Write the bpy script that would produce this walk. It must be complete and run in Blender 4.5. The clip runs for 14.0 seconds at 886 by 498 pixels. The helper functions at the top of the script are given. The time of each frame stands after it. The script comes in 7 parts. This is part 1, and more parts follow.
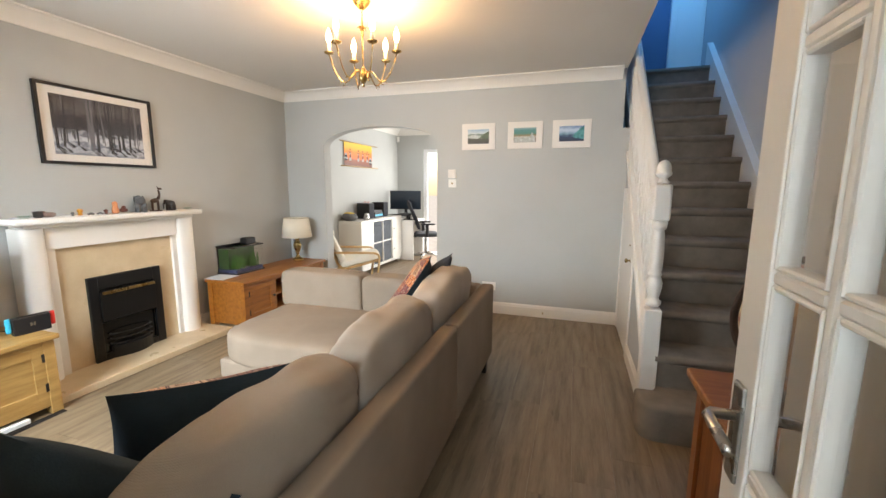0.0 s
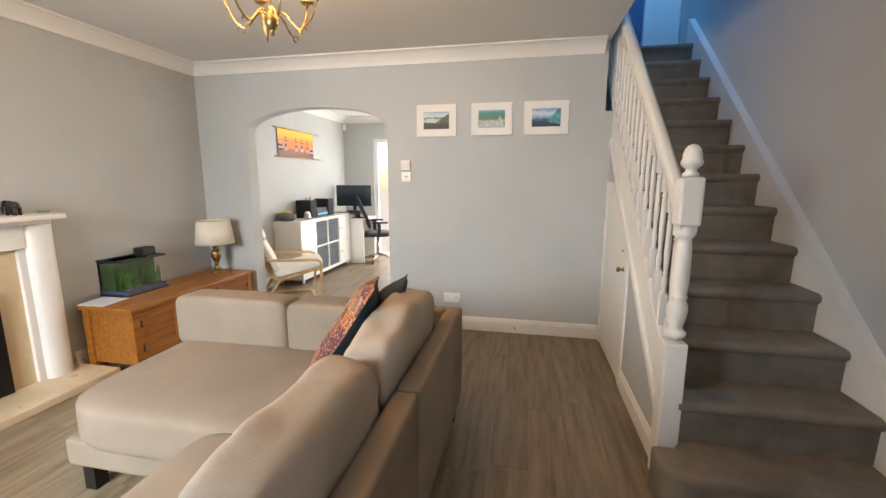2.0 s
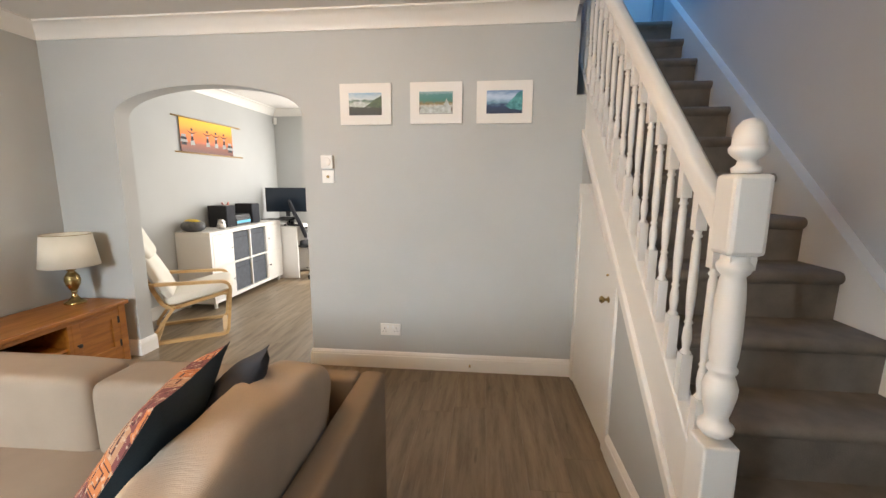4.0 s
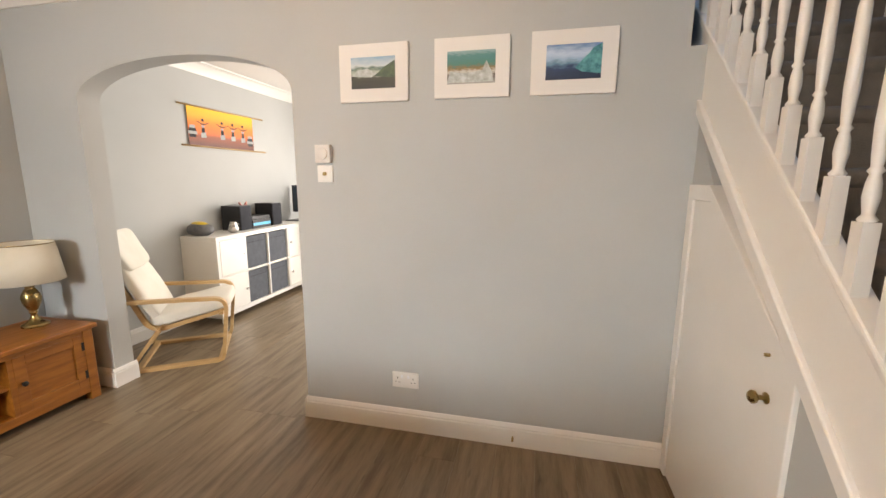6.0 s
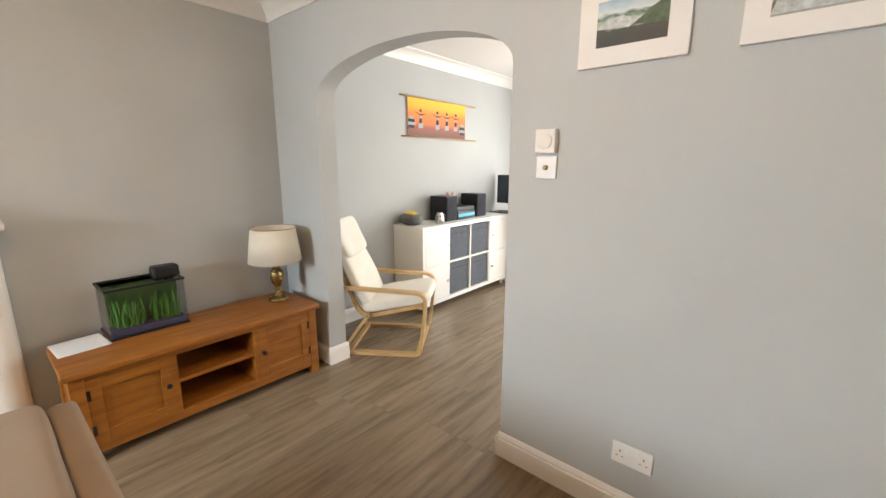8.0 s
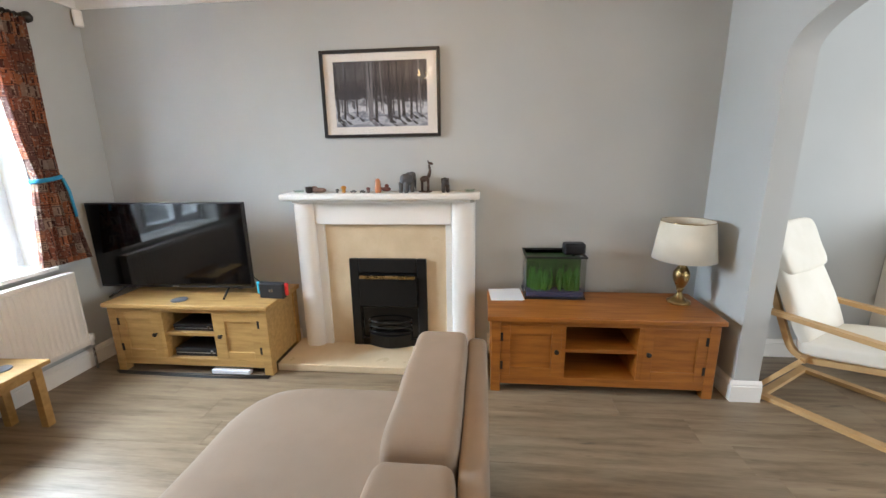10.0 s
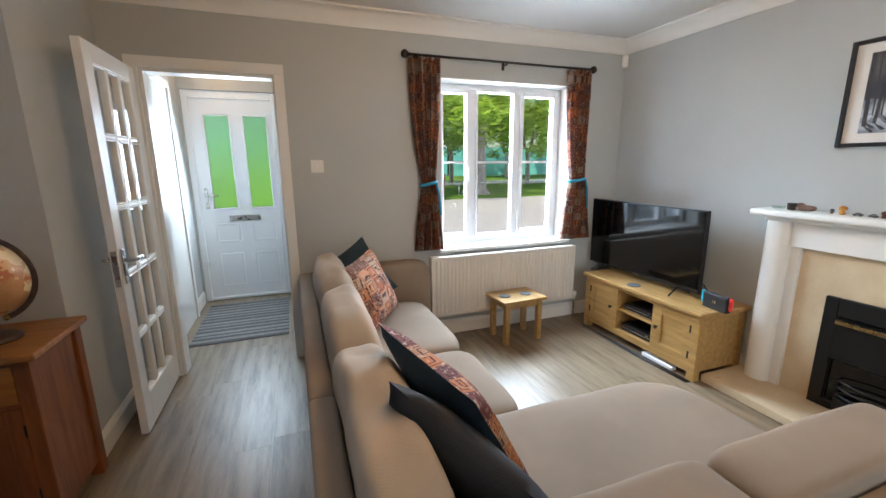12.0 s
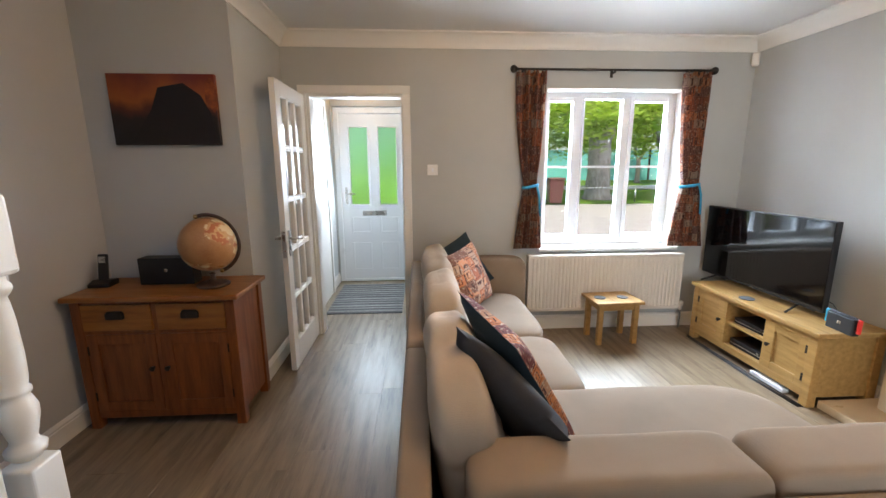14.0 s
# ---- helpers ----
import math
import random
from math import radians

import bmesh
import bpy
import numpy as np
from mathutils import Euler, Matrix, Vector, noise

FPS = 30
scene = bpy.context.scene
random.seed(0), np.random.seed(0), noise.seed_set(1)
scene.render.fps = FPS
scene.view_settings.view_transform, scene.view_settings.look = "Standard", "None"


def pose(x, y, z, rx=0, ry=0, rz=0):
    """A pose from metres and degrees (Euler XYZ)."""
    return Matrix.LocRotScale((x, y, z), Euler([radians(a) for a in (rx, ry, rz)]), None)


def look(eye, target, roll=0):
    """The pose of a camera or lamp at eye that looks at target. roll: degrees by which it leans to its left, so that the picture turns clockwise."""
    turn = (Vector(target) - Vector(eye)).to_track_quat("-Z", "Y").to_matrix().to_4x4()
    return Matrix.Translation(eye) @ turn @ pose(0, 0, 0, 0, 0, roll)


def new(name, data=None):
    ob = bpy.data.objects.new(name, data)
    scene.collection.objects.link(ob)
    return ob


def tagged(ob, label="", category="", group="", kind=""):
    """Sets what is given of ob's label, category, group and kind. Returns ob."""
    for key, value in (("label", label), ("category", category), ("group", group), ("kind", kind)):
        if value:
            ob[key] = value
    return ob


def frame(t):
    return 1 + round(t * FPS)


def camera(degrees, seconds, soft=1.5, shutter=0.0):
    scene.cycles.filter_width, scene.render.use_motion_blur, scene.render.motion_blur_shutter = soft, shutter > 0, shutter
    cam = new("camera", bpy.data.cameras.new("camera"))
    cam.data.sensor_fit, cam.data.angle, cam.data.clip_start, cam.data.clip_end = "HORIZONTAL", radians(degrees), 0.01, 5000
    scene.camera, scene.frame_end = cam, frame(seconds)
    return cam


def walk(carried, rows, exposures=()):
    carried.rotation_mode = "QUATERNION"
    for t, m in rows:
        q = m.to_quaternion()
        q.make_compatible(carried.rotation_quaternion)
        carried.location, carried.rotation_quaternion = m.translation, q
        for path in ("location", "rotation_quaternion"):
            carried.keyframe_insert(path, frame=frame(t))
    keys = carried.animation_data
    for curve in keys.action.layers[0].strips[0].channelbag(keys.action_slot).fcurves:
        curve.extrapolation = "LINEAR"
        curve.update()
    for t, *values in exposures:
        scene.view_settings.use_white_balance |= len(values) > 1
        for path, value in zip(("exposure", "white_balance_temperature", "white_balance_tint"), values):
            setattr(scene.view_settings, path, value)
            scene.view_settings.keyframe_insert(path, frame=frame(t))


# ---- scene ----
cam = camera(95.1, 14.0)
PATH = [
    (0, (-0.019, -0.008, 1.352), (-0.622, 1.874, 1.047), 0.3),
    (0.5, (-0.07, 0.158, 1.325), (-0.66, 2.039, 0.984), 0.3),
    (1, (-0.13, 0.307, 1.332), (-0.66, 2.201, 0.969), 0.3),
    (1.5, (-0.184, 0.49, 1.331), (-0.653, 2.404, 0.987), 0.2),
    (2, (-0.217, 0.666, 1.356), (-0.607, 2.599, 1.021), 0.1),
    (2.5, (-0.225, 0.845, 1.349), (-0.506, 2.798, 1.025), 0.2),
    (3, (-0.217, 1.039, 1.347), (-0.41, 3.003, 1.025), 0.2),
    (5.3, (-0.168, 1.985, 1.344), (-0.428, 3.941, 1.019), 0.3),
    (5.5, (-0.179, 2.067, 1.345), (-0.471, 4.017, 1.013), 0.2),
    (6, (-0.203, 2.271, 1.364), (-0.642, 4.192, 1.022), 0.3),
    (6.5, (-0.24, 2.414, 1.359), (-0.855, 4.282, 0.997), 0.3),
    (7, (-0.32, 2.541, 1.376), (-1.121, 4.337, 1.012), 0.3),
    (7.2, (-0.356, 2.587, 1.382), (-1.237, 4.345, 1.017), 0.3),
    (9.3, (-0.71, 2.757, 1.404), (-2.586, 3.281, 0.949), -0.4),
    (9.5, (-0.714, 2.77, 1.389), (-2.638, 3.082, 0.943), -0.3),
    (10, (-0.669, 2.806, 1.387), (-2.605, 2.614, 0.924), -0.9),
    (10.5, (-0.688, 2.893, 1.391), (-2.501, 2.207, 0.895), -0.9),
    (11, (-0.637, 2.961, 1.422), (-2.18, 1.782, 0.941), -1.0),
    (11.5, (-0.548, 3.029, 1.418), (-1.712, 1.461, 0.983), -0.7),
    (12, (-0.549, 3.181, 1.423), (-1.22, 1.343, 1.007), -0.4),
    (12.5, (-0.51, 3.243, 1.429), (-0.749, 1.299, 1.023), -0.4),
    (13, (-0.566, 3.381, 1.439), (-0.497, 1.427, 1.02), -0.1),
    (13.5, (-0.589, 3.497, 1.443), (-0.525, 1.536, 1.055), -0.2),
    (14, (-0.61, 3.54, 1.429), (-0.722, 1.583, 1.032), -0.2),
]
EXPOSURES = ((0, 0.61, 7500, 13), (1, 0.53, 7700, 15), (3, 0.59, 7500, 14), (6, 0.58, 8200, 18), (7, 0.58, 8100, 17), (9.5, 0.63, 6600, 11), (10.5, 0.51, 6550, 11), (12, 0.42, 6350, 10), (13, 0.68, 6500, 12), (14, 0.68, 6600, 12))
walk(cam, [(t, look(eye, target, roll)) for t, eye, target, roll in PATH], EXPOSURES)

XL, XE, YN, YS, H = -3.37, 1.295, 4.21, 0.15, 2.43   # room: west wall, east wall, north wall, south wall, ceiling


# ---- light ----
def area(name, eye, target, sx, sy, power, colour):
    d = bpy.data.lights.new(name, "AREA")
    d.shape, d.size, d.size_y, d.energy, d.color = "RECTANGLE", sx, sy, power, colour
    ob = new(name, d)
    ob.matrix_world = look(eye, target)
    return ob


def bulb_light(name, at, power, colour, radius=0.02):
    d = bpy.data.lights.new(name, "POINT")
    d.energy, d.color, d.shadow_soft_size = power, colour, radius
    ob = new(name, d)
    ob.location = at
    return ob


world = bpy.data.worlds.new("sky")
scene.world = world
world.use_nodes = True
wn = world.node_tree
sky = wn.nodes.new("ShaderNodeTexSky")
sky.sky_type, sky.sun_disc = "NISHITA", False
sky.sun_elevation, sky.sun_rotation = radians(55), radians(321)
wn.links.new(sky.outputs[0], wn.nodes["Background"].inputs[0])
wn.nodes["Background"].inputs[1].default_value = 0.15
sun_data = bpy.data.lights.new("sun", "SUN")
sun_data.energy, sun_data.angle, sun_data.color = 4.0, radians(0.6), (1.0, 0.95, 0.86)
sun = new("sun", sun_data)
sun.matrix_world = look((0, 0, 0), (-0.45, -0.55, -1.0))

DAY = (0.68, 0.84, 1.0)
WARM = (1.0, 0.60, 0.27)
BULB_W = 3.6
area("window_daylight", (-2.35, -0.60, 1.92), (-0.95, 1.40, 0.90), 2.1, 1.3, 470, DAY)
area("patio_daylight", (-1.66, 7.45, 1.15), (-2.2, 4.5, 0.9), 1.9, 2.0, 66, (0.85, 0.93, 1.0))
# added fill light before the solid east wall; no window stands there
area("dining_fill", (0.2, 5.9, 1.3), (-3.4, 5.9, 1.0), 1.6, 1.2, 17, (0.9, 0.95, 1.0))
area("hall_daylight", (-0.03, -1.36, 1.45), (0.35, 1.0, 0.9), 0.6, 0.9, 21, DAY)
area("landing_daylight", (0.62, 4.7, 4.4), (1.15, 5.6, 3.2), 0.5, 0.7, 20, (0.10, 0.42, 1.0))


# ---- materials ----
def mat(name, a, b=None, rough=0.6, metal=0.0, scale=6.0, stretch=(1, 1, 1), fine=120.0, bump=0.15, spec=0.5, coat=0.0, depth=0.002, weave=False):
    """Colour a mixed with b by coarse noise, with finer grain and relief."""
    m = bpy.data.materials.new(name)
    m.use_nodes = True
    nt = m.node_tree
    N, L = nt.nodes.new, nt.links.new
    bs = nt.nodes["Principled BSDF"]
    bs.inputs["Roughness"].default_value, bs.inputs["Metallic"].default_value = rough, metal
    bs.inputs["Specular IOR Level"].default_value = spec
    bs.inputs["Coat Weight"].default_value = coat
    b = b or tuple(c * 0.88 for c in a)
    co, mp = N("ShaderNodeTexCoord"), N("ShaderNodeMapping")
    mp.inputs["Scale"].default_value = stretch
    L(co.outputs["Object"], mp.inputs[0])
    n1, n2 = N("ShaderNodeTexNoise"), N("ShaderNodeTexNoise")
    for n, sc in ((n1, scale), (n2, fine)):
        n.inputs["Scale"].default_value, n.inputs["Detail"].default_value = sc, 5
        L(mp.outputs[0], n.inputs["Vector"])
    ramp = N("ShaderNodeValToRGB")
    ramp.color_ramp.elements[0].position, ramp.color_ramp.elements[1].position = 0.32, 0.68
    ramp.color_ramp.elements[0].color, ramp.color_ramp.elements[1].color = (*a, 1), (*b, 1)
    add = N("ShaderNodeMath")
    add.operation = "MULTIPLY_ADD"
    L(n2.outputs[0], add.inputs[0])
    add.inputs[1].default_value = 0.3
    sub = N("ShaderNodeMath")
    sub.operation, sub.inputs[1].default_value = "SUBTRACT", 0.15
    L(n1.outputs[0], sub.inputs[0])
    L(sub.outputs[0], add.inputs[2])
    L(add.outputs[0], ramp.inputs[0])
    L(ramp.outputs[0], bs.inputs["Base Color"])
    mr = N("ShaderNodeMapRange")
    mr.inputs["To Min"].default_value, mr.inputs["To Max"].default_value = max(rough - 0.08, 0.02), min(rough + 0.08, 1)
    L(n1.outputs[0], mr.inputs[0])
    L(mr.outputs[0], bs.inputs["Roughness"])
    if bump:
        bp = N("ShaderNodeBump")
        bp.inputs["Strength"].default_value, bp.inputs["Distance"].default_value = bump, depth
        L(n2.outputs[0], bp.inputs["Height"])
        if weave:
            w1 = N("ShaderNodeTexVoronoi")
            w1.inputs["Scale"].default_value = 330
            w1.inputs["Randomness"].default_value = 0.25
            L(co.outputs["Object"], w1.inputs["Vector"])
            L(w1.outputs[0], bp.inputs["Height"])
        L(bp.outputs[0], bs.inputs["Normal"])
    return m


def glow(name, colour, power):
    m = bpy.data.materials.new(name)
    m.use_nodes = True
    bs = m.node_tree.nodes["Principled BSDF"]
    bs.inputs["Base Color"].default_value = (*colour, 1)
    bs.inputs["Emission Color"].default_value, bs.inputs["Emission Strength"].default_value = (*colour, 1), power
    return m


def glass(name, colour=(1, 1, 1), rough=0.0):
    """Thin pane: clear transmission with a gloss that rises at grazing angles."""
    m = bpy.data.materials.new(name)
    m.use_nodes = True
    nt = m.node_tree
    nt.nodes.clear()
    N, L = nt.nodes.new, nt.links.new
    out, mix, tr, gl, lw, pw, fr = N("ShaderNodeOutputMaterial"), N("ShaderNodeMixShader"), N("ShaderNodeBsdfTransparent"), N("ShaderNodeBsdfGlossy"), N("ShaderNodeLayerWeight"), N("ShaderNodeMath"), N("ShaderNodeMath")
    lw.inputs["Blend"].default_value = 0.5
    pw.operation, pw.inputs[1].default_value = "POWER", 4.0
    fr.operation, fr.inputs[1].default_value, fr.inputs[2].default_value = "MULTIPLY_ADD", 0.8, 0.03
    L(lw.outputs["Facing"], pw.inputs[0])
    L(pw.outputs[0], fr.inputs[0])
    tr.inputs[0].default_value = (*colour, 1)
    gl.inputs["Roughness"].default_value = rough
    L(fr.outputs[0], mix.inputs[0])
    L(tr.outputs[0], mix.inputs[1])
    L(gl.outputs[0], mix.inputs[2])
    L(mix.outputs[0], out.inputs[0])
    return m


M = {}
M["wall"] = mat("wall_paint", (0.475, 0.485, 0.475), (0.445, 0.455, 0.445), 0.75, scale=1.6, fine=260, bump=0.12, depth=0.001)
M["ceiling"] = mat("ceiling_paint", (0.72, 0.70, 0.67), (0.69, 0.67, 0.64), 0.85, scale=1.2, fine=200, bump=0.1, depth=0.001)
M["white"] = mat("white_gloss_paint", (0.80, 0.78, 0.74), (0.77, 0.75, 0.71), 0.35, scale=3, fine=90, bump=0.05, depth=0.001)
M["upvc"] = mat("white_upvc", (0.82, 0.84, 0.86), (0.79, 0.81, 0.84), 0.3, scale=3, bump=0.0)
M["oak"] = mat("oak", (0.36, 0.130, 0.020), (0.23, 0.074, 0.011), 0.38, scale=4, stretch=(9, 0.9, 9), fine=24, bump=0.12, depth=0.001)
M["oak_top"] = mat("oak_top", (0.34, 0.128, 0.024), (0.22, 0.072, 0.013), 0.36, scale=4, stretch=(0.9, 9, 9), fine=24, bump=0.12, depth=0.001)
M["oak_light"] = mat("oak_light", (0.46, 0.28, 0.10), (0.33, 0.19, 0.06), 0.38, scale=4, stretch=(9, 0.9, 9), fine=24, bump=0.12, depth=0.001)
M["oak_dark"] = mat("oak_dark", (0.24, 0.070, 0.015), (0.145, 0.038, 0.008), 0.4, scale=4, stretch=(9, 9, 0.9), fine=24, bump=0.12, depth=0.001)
M["birch"] = mat("birch", (0.55, 0.36, 0.17), (0.46, 0.28, 0.12), 0.4, scale=6, stretch=(1, 1, 6), bump=0.1)
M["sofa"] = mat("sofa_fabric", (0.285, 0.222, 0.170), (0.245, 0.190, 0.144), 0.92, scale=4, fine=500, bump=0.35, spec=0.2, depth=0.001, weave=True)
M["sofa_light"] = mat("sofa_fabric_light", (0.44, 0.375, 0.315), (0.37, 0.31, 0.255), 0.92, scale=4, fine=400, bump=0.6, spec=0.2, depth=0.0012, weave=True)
M["carpet"] = mat("stair_carpet", (0.25, 0.218, 0.185), (0.185, 0.16, 0.135), 0.97, scale=9, fine=300, bump=0.8, spec=0.1, depth=0.003)
M["marble"] = mat("cream_marble", (0.66, 0.53, 0.36), (0.58, 0.45, 0.29), 0.3, scale=7, bump=0.0)
M["black"] = mat("black_enamel", (0.006, 0.006, 0.0065), (0.010, 0.010, 0.010), 0.32, bump=0.05, spec=0.35)
M["plastic"] = mat("black_plastic", (0.009, 0.009, 0.0105), (0.014, 0.014, 0.016), 0.4, bump=0.0, spec=0.4)
M["screen"] = mat("screen_glass", (0.003, 0.003, 0.0035), (0.003, 0.003, 0.0035), 0.05, bump=0.0, spec=0.45)
M["brass"] = mat("antique_brass", (0.45, 0.33, 0.15), (0.33, 0.23, 0.10), 0.28, 1.0, scale=20, bump=0.05)
M["steel"] = mat("brushed_steel", (0.55, 0.54, 0.52), (0.48, 0.47, 0.45), 0.28, 1.0, scale=20, bump=0.0)
M["iron"] = mat("dark_iron", (0.035, 0.03, 0.027), (0.05, 0.045, 0.04), 0.45, 0.8, scale=20, bump=0.1)
M["navy"] = mat("navy_velvet", (0.018, 0.035, 0.05), (0.028, 0.05, 0.07), 0.8, scale=7, fine=200, bump=0.3, spec=0.3)
M["charcoal"] = mat("charcoal_cloth", (0.045, 0.047, 0.055), (0.032, 0.034, 0.04), 0.9, scale=7, fine=300, bump=0.3, spec=0.2)
M["shade"] = mat("lampshade_linen", (0.72, 0.66, 0.55), (0.68, 0.62, 0.5), 0.9, scale=10, fine=300, bump=0.2)
M["cream"] = mat("cream_cloth", (0.74, 0.70, 0.62), (0.70, 0.66, 0.57), 0.9, scale=8, fine=260, bump=0.2)
M["grey_fabric"] = mat("grey_box_fabric", (0.10, 0.11, 0.13), (0.085, 0.095, 0.11), 0.9, scale=20, fine=300, bump=0.3)
M["radiator"] = mat("radiator_enamel", (0.74, 0.70, 0.65), (0.72, 0.68, 0.63), 0.35, bump=0.0)
M["glass"] = glass("clear_glass")


def floor_material():
    """Laminate planks running along y: tone by board, long grain, darker knots."""
    m = mat("laminate", (0.27, 0.205, 0.135), (0.125, 0.082, 0.048), 0.36, scale=3.0, stretch=(7.5, 0.7, 1), fine=22, bump=0.1, depth=0.001)
    nt = m.node_tree
    N, L = nt.nodes.new, nt.links.new
    ramp = [n for n in nt.nodes if n.type == "VALTORGB"][0]
    ramp.color_ramp.elements[0].position, ramp.color_ramp.elements[1].position = 0.25, 0.72
    e = ramp.color_ramp.elements.new(0.5)
    e.color = (0.205, 0.15, 0.095, 1)
    info, mul = N("ShaderNodeObjectInfo"), N("ShaderNodeMapRange")
    mul.inputs["To Min"].default_value, mul.inputs["To Max"].default_value = 0.92, 1.07
    L(info.outputs["Random"], mul.inputs[0])
    off, ad = N("ShaderNodeVectorMath"), N("ShaderNodeVectorMath")
    off.operation, off.inputs[0].default_value = "SCALE", (37.0, 91.0, 0)
    L(info.outputs["Random"], off.inputs["Scale"])
    ad.operation = "ADD"
    L(off.outputs[0], ad.inputs[1])
    co, mp, nz, kr = N("ShaderNodeTexCoord"), N("ShaderNodeMapping"), N("ShaderNodeTexNoise"), N("ShaderNodeMapRange")
    mp.inputs["Scale"].default_value = (26, 4.5, 1)
    nz.inputs["Scale"].default_value, nz.inputs["Detail"].default_value = 1.0, 3
    L(co.outputs["Object"], ad.inputs[0])
    L(ad.outputs[0], mp.inputs[0])
    for n in [n for n in nt.nodes if n.type == "MAPPING" and n != mp]:
        L(ad.outputs[0], n.inputs[0])
    L(mp.outputs[0], nz.inputs["Vector"])
    kr.inputs["From Min"].default_value, kr.inputs["From Max"].default_value = 0.66, 0.76
    kr.inputs["To Min"].default_value, kr.inputs["To Max"].default_value = 1.0, 0.55
    L(nz.outputs[0], kr.inputs[0])
    m1, m2 = N("ShaderNodeMath"), N("ShaderNodeVectorMath")
    m1.operation, m2.operation = "MULTIPLY", "SCALE"
    L(mul.outputs[0], m1.inputs[0])
    L(kr.outputs[0], m1.inputs[1])
    L(ramp.outputs[0], m2.inputs[0])
    L(m1.outputs[0], m2.inputs["Scale"])
    L(m2.outputs[0], nt.nodes["Principled BSDF"].inputs["Base Color"])
    return m


M["floor"] = floor_material()


# ---- mesh helpers ----
def add_box(bm, lo, hi, bevel=0.0, seg=2, m=None):
    r = bmesh.ops.create_cube(bm, size=1)
    vs = r["verts"]
    for v in vs:
        v.co = Vector([lo[i] + (v.co[i] + 0.5) * (hi[i] - lo[i]) for i in range(3)])
    if bevel:
        es = list({e for v in vs for e in v.link_edges})
        before = set(bm.verts)
        out = bmesh.ops.bevel(bm, geom=es, offset=bevel, segments=seg, affect="EDGES", profile=0.5)
        vs = list({v for v in bm.verts if v not in before} | {v for v in vs if v.is_valid})
    if m is not None:
        bmesh.ops.transform(bm, matrix=m, verts=vs)
    return vs


def box(lo, hi, bevel=0.0, seg=2, m=None):
    bm = bmesh.new()
    add_box(bm, lo, hi, bevel, seg, m)
    return bm


def boxes(*items, bevel=0.0, seg=2):
    bm = bmesh.new()
    for lo, hi in items:
        add_box(bm, lo, hi, bevel, seg)
    return bm


def add_lathe(bm, profile, at=(0, 0, 0), n=24, m=None):
    rings = []
    for r, z in profile:
        rings.append([bm.verts.new((at[0] + r * math.cos(2 * math.pi * i / n), at[1] + r * math.sin(2 * math.pi * i / n), at[2] + z)) for i in range(n)])
    for a, b in zip(rings, rings[1:]):
        for i in range(n):
            bm.faces.new((a[i], a[(i + 1) % n], b[(i + 1) % n], b[i]))
    bm.faces.new(list(reversed(rings[0])))
    bm.faces.new(rings[-1])
    if m is not None:
        bmesh.ops.transform(bm, matrix=m, verts=[v for r in rings for v in r])


def lathe(profile, at=(0, 0, 0), n=24, m=None):
    bm = bmesh.new()
    add_lathe(bm, profile, at, n, m)
    return bm


def add_tube(bm, path, r, n=8, flat=1.0, up=Vector((0, 0, 1))):
    """A round or flattened rod along a path of points."""
    path = [Vector(p) for p in path]
    rings = []
    for i, p in enumerate(path):
        d = (path[min(i + 1, len(path) - 1)] - path[max(i - 1, 0)]).normalized()
        u = up if abs(d.dot(up)) < 0.95 else Vector((1, 0, 0))
        s = d.cross(u).normalized()
        t = s.cross(d).normalized()
        rr = r[i] if isinstance(r, (list, tuple)) else r
        rings.append([bm.verts.new(p + s * rr * math.cos(2 * math.pi * k / n) + t * rr * flat * math.sin(2 * math.pi * k / n)) for k in range(n)])
    for a, b in zip(rings, rings[1:]):
        for i in range(n):
            bm.faces.new((a[i], a[(i + 1) % n], b[(i + 1) % n], b[i]))
    bm.faces.new(list(reversed(rings[0])))
    bm.faces.new(rings[-1])


def tube(path, r, n=8, flat=1.0, up=Vector((0, 0, 1))):
    bm = bmesh.new()
    add_tube(bm, path, r, n, flat, up)
    return bm


def prism(points, axis, a, b, bevel=0.0):
    """A flat outline pushed from a to b along an axis; points are the two other coordinates in order."""
    bm = bmesh.new()

    def at(p, c):
        return {"x": (c, p[0], p[1]), "y": (p[0], c, p[1]), "z": (p[0], p[1], c)}[axis]
    lo, hi = [bm.verts.new(at(p, a)) for p in points], [bm.verts.new(at(p, b)) for p in points]
    n = len(points)
    bm.faces.new(lo)
    bm.faces.new(list(reversed(hi)))
    for i in range(n):
        bm.faces.new((lo[i], lo[(i + 1) % n], hi[(i + 1) % n], hi[i]))
    bmesh.ops.recalc_face_normals(bm, faces=bm.faces)
    if bevel:
        bmesh.ops.bevel(bm, geom=bm.edges[:], offset=bevel, segments=2, affect="EDGES", profile=0.5)
    return bm


def soft_box(size, power=5.0, n=14, wob=0.0, seed=0, crown=0.0):
    """An upholstered block about the origin: a rounded cuboid, with slight sag and swell."""
    bm = bmesh.new()
    bmesh.ops.create_cube(bm, size=2)
    bmesh.ops.subdivide_edges(bm, edges=bm.edges[:], cuts=n, use_grid_fill=True)
    for v in bm.verts:
        c = v.co
        q = (abs(c.x) ** power + abs(c.y) ** power + abs(c.z) ** power) ** (1 / power)
        c /= q
        if crown:
            c.z *= 1 + crown * (1 - c.x ** 2) * (1 - c.y ** 2)
        v.co = Vector((c.x * size[0] / 2, c.y * size[1] / 2, c.z * size[2] / 2))
        if wob:
            v.co += wob * noise.noise_vector(v.co * 5 + Vector((seed, 3 * seed, 0)))
    return bm


